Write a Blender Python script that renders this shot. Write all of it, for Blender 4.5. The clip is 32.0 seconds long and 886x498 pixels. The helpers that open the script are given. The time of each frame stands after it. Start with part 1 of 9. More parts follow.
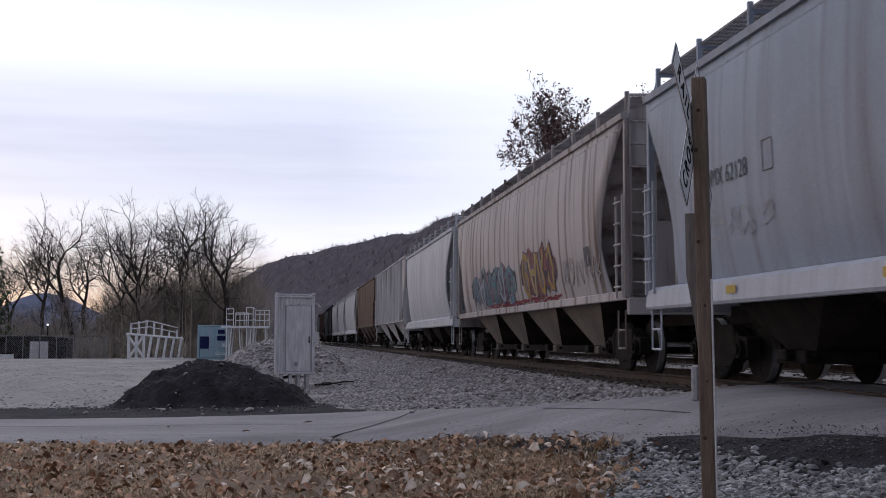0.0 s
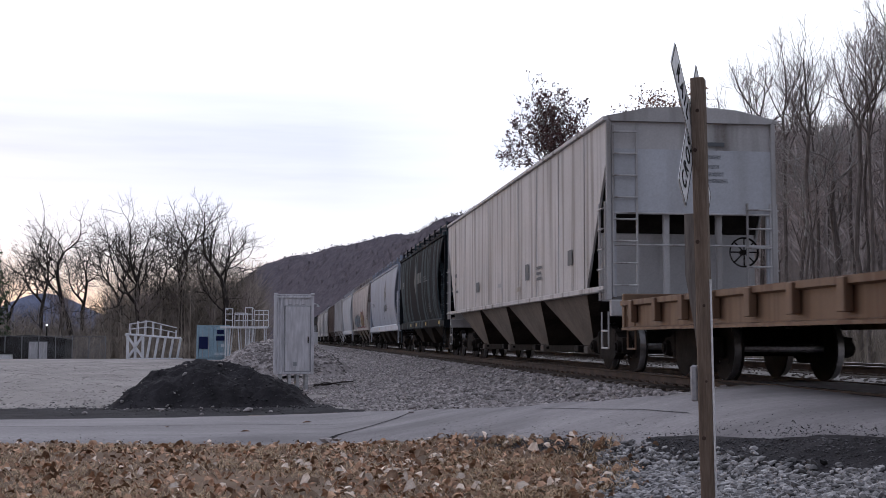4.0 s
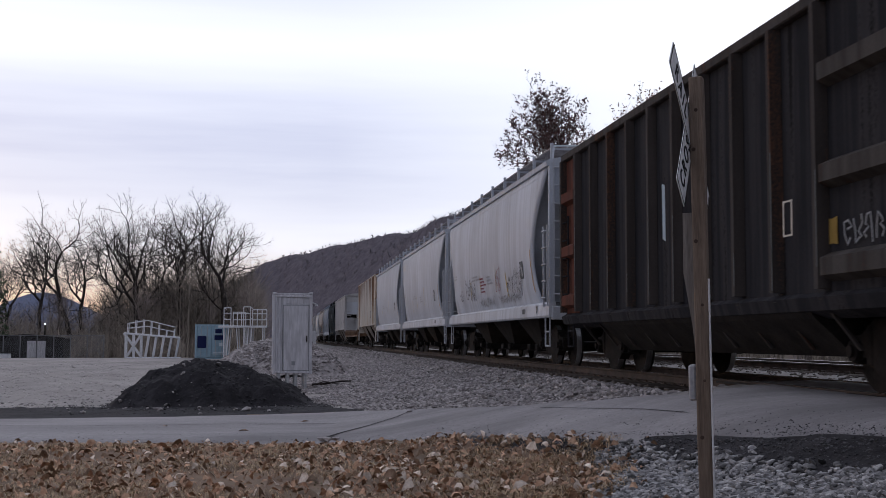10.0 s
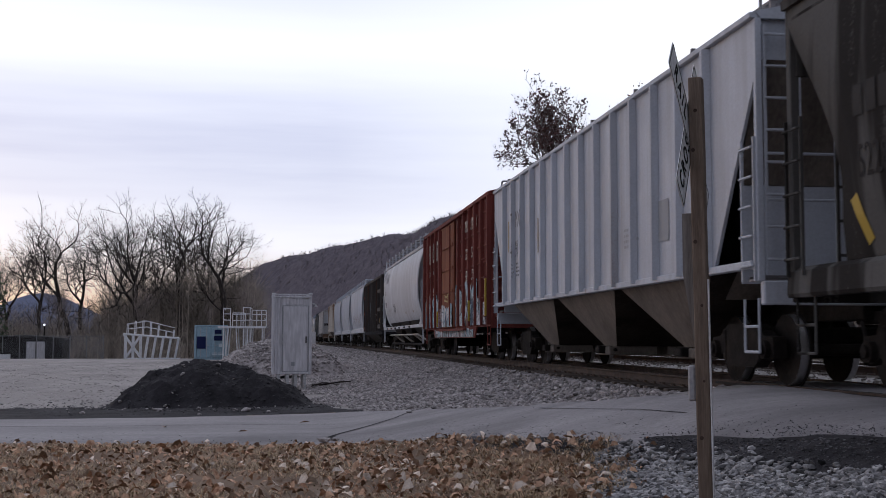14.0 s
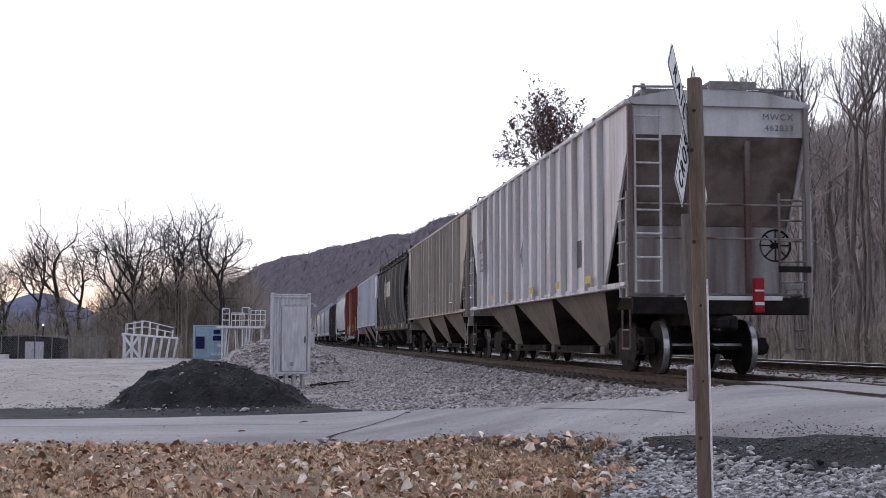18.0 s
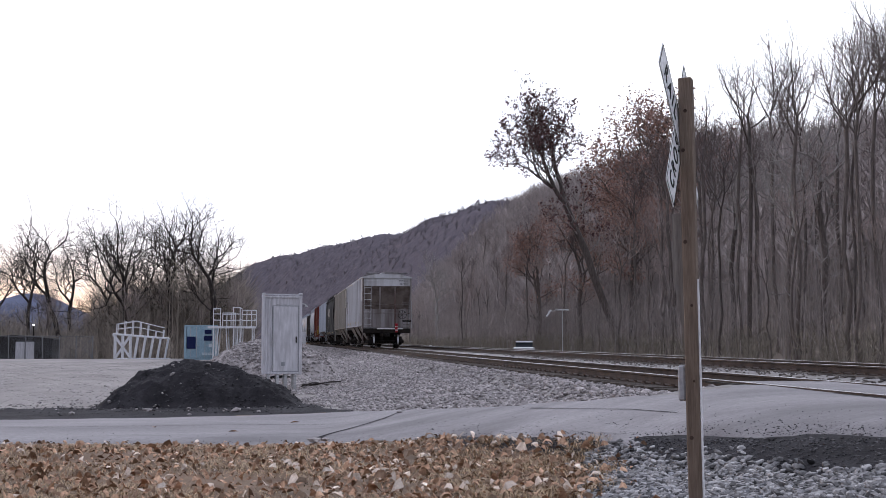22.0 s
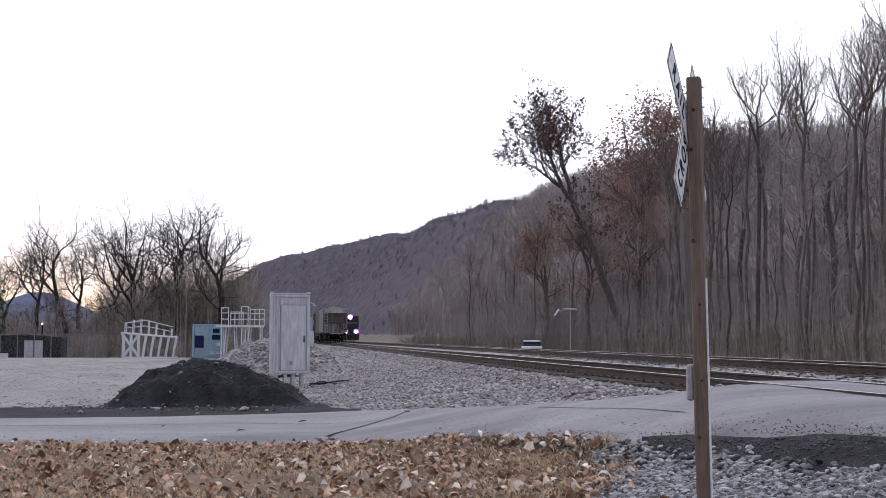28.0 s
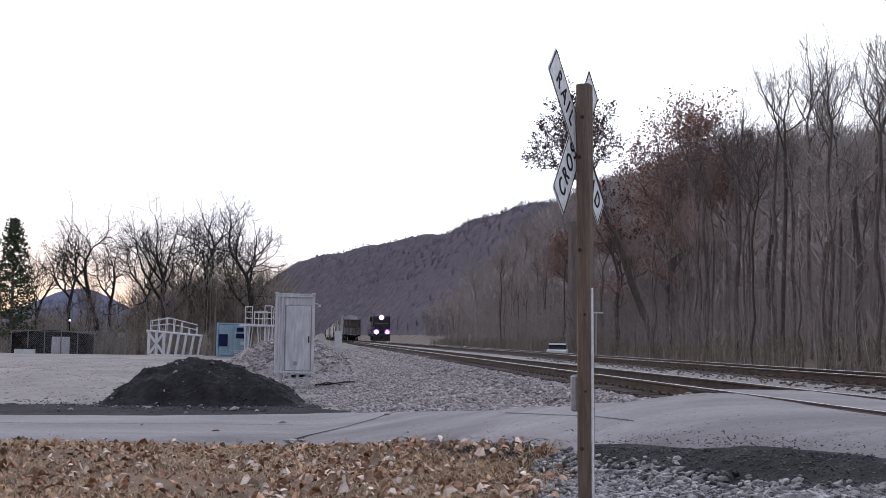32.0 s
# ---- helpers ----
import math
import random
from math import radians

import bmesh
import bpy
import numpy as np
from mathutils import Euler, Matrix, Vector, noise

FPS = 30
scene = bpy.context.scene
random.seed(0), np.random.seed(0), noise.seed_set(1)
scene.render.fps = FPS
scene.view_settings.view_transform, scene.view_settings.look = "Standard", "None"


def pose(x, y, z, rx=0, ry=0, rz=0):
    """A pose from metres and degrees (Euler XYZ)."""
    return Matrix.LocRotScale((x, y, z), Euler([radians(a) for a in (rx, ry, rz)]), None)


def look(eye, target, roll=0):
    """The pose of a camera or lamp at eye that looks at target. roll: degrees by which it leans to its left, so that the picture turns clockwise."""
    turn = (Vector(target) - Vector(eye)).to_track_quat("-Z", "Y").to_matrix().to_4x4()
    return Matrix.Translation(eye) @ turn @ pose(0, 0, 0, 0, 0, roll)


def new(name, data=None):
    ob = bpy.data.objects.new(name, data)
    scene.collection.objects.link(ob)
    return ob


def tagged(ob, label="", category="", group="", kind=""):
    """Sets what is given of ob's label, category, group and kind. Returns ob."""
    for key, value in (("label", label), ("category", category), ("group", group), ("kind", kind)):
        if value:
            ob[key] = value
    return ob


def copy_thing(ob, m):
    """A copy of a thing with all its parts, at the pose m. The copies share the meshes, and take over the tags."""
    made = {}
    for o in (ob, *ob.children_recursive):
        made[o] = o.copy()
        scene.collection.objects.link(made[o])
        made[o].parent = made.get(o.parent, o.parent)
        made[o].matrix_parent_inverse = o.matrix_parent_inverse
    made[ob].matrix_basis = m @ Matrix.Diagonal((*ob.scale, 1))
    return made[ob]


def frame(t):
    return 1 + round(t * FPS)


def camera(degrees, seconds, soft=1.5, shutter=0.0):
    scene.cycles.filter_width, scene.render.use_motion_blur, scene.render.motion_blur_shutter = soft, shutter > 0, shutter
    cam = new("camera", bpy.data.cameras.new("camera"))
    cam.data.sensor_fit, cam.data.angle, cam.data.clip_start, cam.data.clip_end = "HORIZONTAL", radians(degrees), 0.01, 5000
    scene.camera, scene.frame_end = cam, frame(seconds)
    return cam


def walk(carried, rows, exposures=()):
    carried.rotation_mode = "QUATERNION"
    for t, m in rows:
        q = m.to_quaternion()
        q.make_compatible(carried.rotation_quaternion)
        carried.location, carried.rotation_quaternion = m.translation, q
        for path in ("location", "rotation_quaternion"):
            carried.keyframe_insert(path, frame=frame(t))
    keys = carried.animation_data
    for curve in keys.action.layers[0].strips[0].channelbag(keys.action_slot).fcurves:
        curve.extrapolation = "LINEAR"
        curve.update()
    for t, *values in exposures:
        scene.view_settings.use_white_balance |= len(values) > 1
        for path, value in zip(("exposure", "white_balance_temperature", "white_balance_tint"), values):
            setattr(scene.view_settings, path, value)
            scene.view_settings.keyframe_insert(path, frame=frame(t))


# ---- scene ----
# The near track runs along +y at x = 7.27; its rail tops lie at z = 0.
cam = camera(40.0, 32.0, soft=0.5, shutter=0.1)
EYE = Vector((0.0, 0.0, 0.58))


def eye_row(t, yaw, pitch, roll, dx=0.0, dy=0.0, dz=0.0):
    return t, pose(EYE.x + dx, EYE.y + dy, EYE.z + dz, 90 + pitch, roll, yaw)


PATH = [
    eye_row(0.0, -7.356, 4.257, -0.114), eye_row(3.0, -7.387, 4.265, -0.114), eye_row(6.0, -7.427, 4.268, -0.121),
    eye_row(9.0, -7.470, 4.228, -0.130), eye_row(13.0, -7.485, 4.256, -0.112), eye_row(17.0, -7.545, 4.262, -0.118),
    eye_row(18.0, -7.551, 4.262, -0.120), eye_row(18.5, -7.707, 4.262, -0.120), eye_row(18.9, -7.935, 4.260, -0.100),
    eye_row(25.5, -7.955, 4.260, -0.085), eye_row(27.0, -7.61, 4.225, 0.05), eye_row(27.5, -7.595, 4.220, 0.143),
    eye_row(28.0, -7.589, 4.222, -0.150), eye_row(28.5, -7.594, 4.227, -0.211), eye_row(28.7, -7.60, 4.20, -0.25),
    eye_row(28.9, -7.82, 3.69, -0.55), eye_row(29.0, -7.963, 3.455, -0.750, 0.002, -0.012, 0.003),
    eye_row(29.2, -8.08, 3.85, -0.25, 0.03, -0.03, 0.02), eye_row(29.3, -8.02, 4.35, 0.4, 0.055, -0.05, 0.03),
    eye_row(29.5, -7.838, 5.724, 2.221, 0.126, -0.095, 0.057), eye_row(29.7, -7.88, 7.05, 1.5, 0.20, -0.11, 0.075),
    eye_row(29.8, -7.93, 7.55, 0.1, 0.24, -0.12, 0.085), eye_row(30.0, -7.980, 7.442, -1.480, 0.324, -0.121, 0.094),
    eye_row(30.2, -8.40, 6.30, -2.7, 0.41, -0.10, 0.085), eye_row(30.5, -9.461, 4.289, -2.571, 0.557, -0.065, 0.072),
    eye_row(31.0, -10.134, 3.381, -2.356, 0.755, -0.030, 0.090), eye_row(31.5, -6.782, 4.814, -0.872, 0.91, -0.10, 0.070),
    eye_row(32.0, -5.914, 4.270, -0.951, 0.951, -0.058, 0.046),
]
walk(cam, PATH, exposures=[(0.0, -0.32, 6100, 12), (0.6, -0.05, 6100, 12), (1.2, 0.07, 6100, 12), (2.0, -0.18, 6100, 12), (3.0, -0.18, 6100, 12), (5.4, 0.15, 6100, 12), (6.1, 0.22, 6100, 12), (7.0, -0.25, 6100, 12), (8.0, -0.37, 6100, 12), (10.0, -0.38, 6100, 12), (14.4, -0.36, 6100, 12), (16.6, 0.40, 6100, 12), (18.0, 0.44, 6100, 12), (19.0, 0.38, 6100, 12), (25.5, 0.35, 6100, 12), (28.6, 0.39, 6100, 12), (29.2, 0.35, 6100, 12), (29.6, 0.05, 6100, 12), (30.0, -0.30, 6100, 12), (30.4, 0.10, 6100, 12), (30.8, 0.50, 6100, 12), (31.1, 0.55, 6100, 12), (31.5, 0.35, 6100, 12), (32.0, 0.22, 6100, 12)])


# ---- sky and sun: a thin bright overcast at dusk ----
world = bpy.data.worlds.new("overcast_sky")
scene.world = world
world.use_nodes = True


def node(tree, kind, **values):
    n = tree.nodes.new(kind)
    for key, value in values.items():
        if key in n.inputs:
            n.inputs[key].default_value = value
    return n


def ramp(tree, stops, interpolation="LINEAR"):
    n = tree.nodes.new("ShaderNodeValToRGB")
    n.color_ramp.interpolation = interpolation
    els = n.color_ramp.elements
    while len(els) < len(stops):
        els.new(0.5)
    for e, (p, c) in zip(els, stops):
        e.position, e.color = p, (*c, 1) if len(c) == 3 else c
    return n


def mixer(tree, blend, fac, a, b):
    n = tree.nodes.new("ShaderNodeMix")
    n.data_type, n.blend_type = "RGBA", blend
    for socket, value in ((n.inputs[0], fac), (n.inputs[6], a), (n.inputs[7], b)):
        if isinstance(value, (int, float)):
            socket.default_value = value
        elif isinstance(value, tuple):
            socket.default_value = (*value, 1)
        else:
            tree.links.new(value, socket)
    return n.outputs[2]


def build_world():
    t = world.node_tree
    t.nodes.clear()
    out = t.nodes.new("ShaderNodeOutputWorld")
    bg = t.nodes.new("ShaderNodeBackground")
    co = t.nodes.new("ShaderNodeTexCoord")
    sky = t.nodes.new("ShaderNodeTexSky")
    sky.sky_type, sky.sun_disc = "NISHITA", False
    sky.sun_elevation, sky.sun_rotation = radians(4), radians(-40)
    sep = t.nodes.new("ShaderNodeSeparateXYZ")
    t.links.new(co.outputs["Generated"], sep.inputs[0])
    # the cloud sheet: bright grey, lavender in flat bands, warm low down
    mp = t.nodes.new("ShaderNodeMapping")
    mp.inputs["Scale"].default_value = (1.1, 1.1, 15.0)
    mp.inputs["Rotation"].default_value = (0, radians(2), 0)
    t.links.new(co.outputs["Generated"], mp.inputs["Vector"])
    nz = node(t, "ShaderNodeTexNoise", Scale=2.3, Detail=5.0, Roughness=0.55)
    t.links.new(mp.outputs[0], nz.inputs["Vector"])
    band = ramp(t, [(0.0, (0, 0, 0)), (0.05, (0.5,) * 3), (0.095, (0.7,) * 3), (0.125, (1.0,) * 3), (0.16, (0.95,) * 3), (0.195, (0.7,) * 3), (0.235, (0.25,) * 3), (0.28, (0.55,) * 3), (0.36, (0.45,) * 3), (1.0, (0.3,) * 3)])
    t.links.new(sep.outputs["Z"], band.inputs[0])
    lump = ramp(t, [(0.34, (0.78,) * 3), (0.62, (1, 1, 1))])
    t.links.new(nz.outputs["Fac"], lump.inputs[0])
    dull = mixer(t, "MULTIPLY", 1.0, band.outputs[0], lump.outputs[0])
    # the bands thin out towards the hill
    veil = ramp(t, [(0.0, (1, 1, 1)), (0.04, (1, 1, 1)), (0.36, (0.12,) * 3), (1.0, (0.12,) * 3)])
    t.links.new(sep.outputs["X"], veil.inputs[0])
    dull = mixer(t, "MULTIPLY", 1.0, dull, veil.outputs[0])
    cloud = mixer(t, "MIX", dull, (1.10, 1.09, 1.12), (0.52, 0.532, 0.70))
    warm = ramp(t, [(0.0, (1, 1, 1)), (0.02, (1, 1, 1)), (0.075, (0, 0, 0))])
    t.links.new(sep.outputs["Z"], warm.inputs[0])
    cloud = mixer(t, "MIX", warm.outputs[0], cloud, (0.66, 0.485, 0.40))
    glow = t.nodes.new("ShaderNodeVectorMath")
    glow.operation = "DOT_PRODUCT"
    glow.inputs[1].default_value = Vector((0.10, 0.93, 0.28)).normalized()
    t.links.new(co.outputs["Generated"], glow.inputs[0])
    half = node(t, "ShaderNodeMath")
    half.operation = "MULTIPLY_ADD"
    half.inputs[1].default_value, half.inputs[2].default_value = 0.5, 0.5
    t.links.new(glow.outputs["Value"], half.inputs[0])
    fall = ramp(t, [(0.0, (0.38, 0.39, 0.44)), (0.42, (0.45, 0.46, 0.51)), (0.62, (0.64, 0.65, 0.71)), (0.76, (1.05, 1.05, 1.1)), (0.86, (1.3,) * 3), (1.0, (1.35,) * 3)])
    t.links.new(half.outputs[0], fall.inputs[0])
    cloud = mixer(t, "MULTIPLY", 1.0, cloud, fall.outputs[0])
    thin = mixer(t, "MIX", 0.95, sky.outputs[0], cloud)
    t.links.new(thin, bg.inputs["Color"])
    bg.inputs["Strength"].default_value = 1.0
    t.links.new(bg.outputs[0], out.inputs[0])


build_world()
sun = new("sun", bpy.data.lights.new("sun", "SUN"))
sun.data.energy, sun.data.angle, sun.data.color = 0.12, radians(25), (1.0, 0.93, 0.88)
sun.matrix_world = look((-30, -20, 40), (5, 20, 0))


# ---- materials ----
def stuff_mat(name, dark, light, scale=3.0, rough=0.85, bump=0.3, fine=40.0, metal=0.0, stretch=(1, 1, 1), stain=None, stain_scale=0.6, stain_at=(0.5, 0.7),
              per_piece=0.0, island=False, spec=0.3):
    """A surface in two tones with grain, larger stains and relief; sizes in metres."""
    m = bpy.data.materials.new(name)
    m.use_nodes = True
    t = m.node_tree
    b = t.nodes["Principled BSDF"]
    co = t.nodes.new("ShaderNodeTexCoord")
    mp = t.nodes.new("ShaderNodeMapping")
    mp.inputs["Scale"].default_value = stretch
    t.links.new(co.outputs["Object"], mp.inputs["Vector"])
    big = node(t, "ShaderNodeTexNoise", Scale=scale, Detail=6.0, Roughness=0.6)
    small = node(t, "ShaderNodeTexNoise", Scale=fine, Detail=3.0, Roughness=0.6)
    for n in (big, small):
        t.links.new(mp.outputs[0], n.inputs["Vector"])
    r = ramp(t, [(0.32, dark), (0.68, light)])
    t.links.new(big.outputs["Fac"], r.inputs[0])
    grain = ramp(t, [(0.25, (0.72,) * 3), (0.75, (1.22,) * 3)])
    t.links.new(small.outputs["Fac"], grain.inputs[0])
    col = mixer(t, "MULTIPLY", 1.0, r.outputs[0], grain.outputs[0])
    if stain:
        st = node(t, "ShaderNodeTexNoise", Scale=stain_scale, Detail=5.0, Roughness=0.65)
        t.links.new(mp.outputs[0], st.inputs["Vector"])
        sr = ramp(t, [(stain_at[0], (0, 0, 0)), (stain_at[1], (1, 1, 1))])
        t.links.new(st.outputs["Fac"], sr.inputs[0])
        col = mixer(t, "MIX", sr.outputs[0], col, stain)
    if per_piece:
        if island:
            src = t.nodes.new("ShaderNodeNewGeometry").outputs["Random Per Island"]
        else:
            src = t.nodes.new("ShaderNodeObjectInfo").outputs["Random"]
        pr = ramp(t, [(0.0, (1 - per_piece,) * 3), (1.0, (1 + per_piece,) * 3)])
        t.links.new(src, pr.inputs[0])
        col = mixer(t, "MULTIPLY", 1.0, col, pr.outputs[0])
    t.links.new(col, b.inputs["Base Color"])
    b.inputs["Roughness"].default_value, b.inputs["Metallic"].default_value = rough, metal
    b.inputs["Specular IOR Level"].default_value = spec
    if bump:
        bp = node(t, "ShaderNodeBump", Strength=bump, Distance=0.02)
        t.links.new(small.outputs["Fac"], bp.inputs["Height"])
        t.links.new(bp.outputs[0], b.inputs["Normal"])
    return m


def car_paint(name, base, grime, streak=0.5, rust=None, rust_at=(0.62, 0.75), rough=0.55, spec=0.3, fall=0.0, comb=2.2, edge=(0.44, 0.62)):
    """Weathered rolling-stock paint: vertical run-off streaks, blotches and rust."""
    m = bpy.data.materials.new(name)
    m.use_nodes = True
    t = m.node_tree
    b = t.nodes["Principled BSDF"]
    co = t.nodes.new("ShaderNodeTexCoord")
    oi = t.nodes.new("ShaderNodeObjectInfo")
    shift = t.nodes.new("ShaderNodeVectorMath")
    shift.operation = "MULTIPLY_ADD"
    shift.inputs[1].default_value = (31.0, 47.0, 3.0)
    t.links.new(oi.outputs["Random"], shift.inputs[0])
    t.links.new(co.outputs["Object"], shift.inputs[2])
    mp = t.nodes.new("ShaderNodeMapping")
    mp.inputs["Scale"].default_value = (1, comb, 0.09)
    t.links.new(shift.outputs[0], mp.inputs["Vector"])
    run = node(t, "ShaderNodeTexNoise", Scale=1.7, Detail=4.0, Roughness=0.52)
    t.links.new(mp.outputs[0], run.inputs["Vector"])
    blot = node(t, "ShaderNodeTexNoise", Scale=0.55, Detail=6.0, Roughness=0.6)
    t.links.new(shift.outputs[0], blot.inputs["Vector"])
    fine = node(t, "ShaderNodeTexNoise", Scale=28.0, Detail=4.0, Roughness=0.6)
    t.links.new(shift.outputs[0], fine.inputs["Vector"])
    rr = ramp(t, [(edge[0], (0, 0, 0)), (edge[1], (streak,) * 3)])
    t.links.new(run.outputs["Fac"], rr.inputs[0])
    br = ramp(t, [(0.30, (0.82,) * 3), (0.72, (1.10,) * 3)])
    t.links.new(blot.outputs["Fac"], br.inputs[0])
    col = mixer(t, "MULTIPLY", 1.0, base, br.outputs[0])
    col = mixer(t, "MIX", rr.outputs[0], col, grime)
    if rust:
        rs = ramp(t, [(rust_at[0], (0, 0, 0)), (rust_at[1], (0.9,) * 3)])
        both = t.nodes.new("ShaderNodeMath")
        both.operation = "MULTIPLY_ADD"
        both.inputs[1].default_value, both.inputs[2].default_value = 0.35, 0.0
        t.links.new(fine.outputs["Fac"], both.inputs[0])
        add = t.nodes.new("ShaderNodeMath")
        add.operation = "ADD"
        t.links.new(run.outputs["Fac"], add.inputs[0])
        t.links.new(both.outputs[0], add.inputs[1])
        sub = t.nodes.new("ShaderNodeMath")
        sub.operation = "SUBTRACT"
        sub.inputs[1].default_value = 0.16
        t.links.new(add.outputs[0], sub.inputs[0])
        sep = t.nodes.new("ShaderNodeSeparateXYZ")
        t.links.new(co.outputs["Object"], sep.inputs[0])
        high = node(t, "ShaderNodeMath")
        high.operation = "MULTIPLY_ADD"
        high.inputs[1].default_value, high.inputs[2].default_value = fall, -3.0 * fall
        t.links.new(sep.outputs["Z"], high.inputs[0])
        down = t.nodes.new("ShaderNodeMath")
        down.operation = "ADD"
        t.links.new(sub.outputs[0], down.inputs[0])
        t.links.new(high.outputs[0], down.inputs[1])
        t.links.new(down.outputs[0], rs.inputs[0])
        col = mixer(t, "MIX", rs.outputs[0], col, rust)
    gr = ramp(t, [(0.3, (0.9,) * 3), (0.7, (1.06,) * 3)])
    t.links.new(fine.outputs["Fac"], gr.inputs[0])
    col = mixer(t, "MULTIPLY", 1.0, col, gr.outputs[0])
    t.links.new(col, b.inputs["Base Color"])
    b.inputs["Roughness"].default_value = rough
    b.inputs["Specular IOR Level"].default_value = spec
    bp = node(t, "ShaderNodeBump", Strength=0.12, Distance=0.03)
    t.links.new(blot.outputs["Fac"], bp.inputs["Height"])
    t.links.new(bp.outputs[0], b.inputs["Normal"])
    return m


def plain(name, color, rough=0.6, metal=0.0, glow=0.0):
    m = bpy.data.materials.new(name)
    m.use_nodes = True
    b = m.node_tree.nodes["Principled BSDF"]
    b.inputs["Base Color"].default_value = (*color, 1)
    b.inputs["Roughness"].default_value, b.inputs["Metallic"].default_value = rough, metal
    if not metal and rough > 0.35:
        b.inputs["Specular IOR Level"].default_value = 0.12
    if glow:
        b.inputs["Emission Color"].default_value = (*color, 1)
        b.inputs["Emission Strength"].default_value = glow
    return m


M_SOIL = stuff_mat("soil", (0.11, 0.068, 0.042), (0.25, 0.165, 0.105), 1.2, fine=30, stain=(0.115, 0.088, 0.06))
M_LOT = stuff_mat("lot_gravel", (0.205, 0.187, 0.178), (0.345, 0.315, 0.30), 0.35, fine=22, bump=0.5, stain=(0.26, 0.235, 0.22), stain_scale=0.16, stretch=(1, 0.45, 1))
M_ROAD = stuff_mat("old_asphalt", (0.195, 0.184, 0.19), (0.305, 0.287, 0.292), 0.7, fine=32, bump=0.35, stain=(0.15, 0.14, 0.145), stain_scale=0.5, stain_at=(0.48, 0.70), stretch=(0.4, 1, 1))
M_TAR = stuff_mat("fresh_asphalt", (0.017, 0.016, 0.018), (0.05, 0.047, 0.051), 1.5, fine=30, bump=0.6, stain=(0.08, 0.076, 0.08), stain_scale=0.9, stain_at=(0.58, 0.76), spec=0.08)
M_BALLAST = stuff_mat("ballast", (0.16, 0.15, 0.145), (0.30, 0.28, 0.27), 5.0, fine=16, bump=1.0, stain=(0.20, 0.18, 0.16), stain_scale=0.4)
# dark copy of the ballast: shade in the gaps between stones, as colour
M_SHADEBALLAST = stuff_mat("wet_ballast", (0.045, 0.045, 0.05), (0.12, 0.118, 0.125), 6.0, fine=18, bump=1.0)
M_NEARSTONE = stuff_mat("blue_grey_stone", (0.13, 0.127, 0.132), (0.38, 0.37, 0.365), 7.0, fine=40, bump=0.3, per_piece=0.75, island=True)
# oily brown, with the rails' shadows darkened into it
M_DIRTYBALLAST = stuff_mat("oily_ballast", (0.032, 0.027, 0.025), (0.095, 0.08, 0.07), 4.0, fine=18, bump=1.0)
M_GRIT = stuff_mat("asphalt_grit", (0.04, 0.038, 0.041), (0.11, 0.105, 0.11), 6.0, fine=40, bump=0.3, per_piece=0.6, island=True)
M_STONE = stuff_mat("stone", (0.15, 0.152, 0.165), (0.34, 0.34, 0.355), 6.0, fine=40, bump=0.3, per_piece=0.4)
M_STONES = stuff_mat("loose_stone", (0.21, 0.19, 0.187), (0.42, 0.385, 0.375), 6.0, fine=40, bump=0.3, per_piece=0.45, island=True)
M_LEAF = stuff_mat("fallen_leaf", (0.20, 0.098, 0.055), (0.56, 0.375, 0.25), 9.0, fine=60, bump=0.1, per_piece=0.6, island=True)
M_PALELEAF = stuff_mat("pale_leaf", (0.50, 0.39, 0.30), (0.85, 0.74, 0.64), 9.0, fine=60, bump=0.1, per_piece=0.4, island=True)
M_STRAW = stuff_mat("dry_grass", (0.30, 0.21, 0.125), (0.58, 0.44, 0.29), 6.0, fine=60, bump=0.1, per_piece=0.4, island=True)
M_GREEN = stuff_mat("low_grass", (0.05, 0.07, 0.025), (0.12, 0.13, 0.05), 6.0, fine=60, bump=0.1, per_piece=0.4, island=True)
M_BARK = stuff_mat("bark", (0.075, 0.062, 0.056), (0.19, 0.16, 0.145), 3.0, fine=14, bump=0.6, stretch=(3, 3, 0.5), per_piece=0.35)
M_BARKPALE = stuff_mat("pale_bark", (0.24, 0.22, 0.205), (0.45, 0.42, 0.40), 2.0, fine=12, bump=0.4, stretch=(2, 2, 0.6), per_piece=0.2)
M_BARKDARK = stuff_mat("dark_bark", (0.03, 0.025, 0.024), (0.075, 0.063, 0.058), 3.0, fine=14, bump=0.6, stretch=(3, 3, 0.5), per_piece=0.3)
M_TWIGDARK = stuff_mat("dark_twigs", (0.045, 0.037, 0.034), (0.10, 0.083, 0.075), 0.5, fine=8, bump=0, per_piece=0.3)
M_TWIGMID = stuff_mat("mid_twigs", (0.11, 0.088, 0.085), (0.22, 0.18, 0.17), 0.5, fine=8, bump=0, per_piece=0.3)
M_TWIG = stuff_mat("twigs", (0.24, 0.195, 0.18), (0.40, 0.335, 0.31), 0.5, fine=8, bump=0, per_piece=0.35)
M_WOODS = stuff_mat("winter_woods", (0.235, 0.197, 0.184), (0.40, 0.342, 0.32), 0.03, fine=0.4, bump=0, per_piece=0.2, island=True)
# far trees and canopy: bluish air haze is mixed into both colours
M_HAZEWOODS = stuff_mat("far_woods", (0.12, 0.108, 0.122), (0.185, 0.164, 0.178), 0.25, fine=1.1, bump=0, per_piece=0.15, island=True)
M_HAZECANOPY = stuff_mat("far_canopy", (0.105, 0.096, 0.113), (0.175, 0.157, 0.175), 0.22, fine=1.0, bump=0, spec=0.0)
M_THICKET = stuff_mat("thicket", (0.19, 0.16, 0.13), (0.35, 0.295, 0.245), 0.05, fine=0.4, bump=0, per_piece=0.4, island=True)
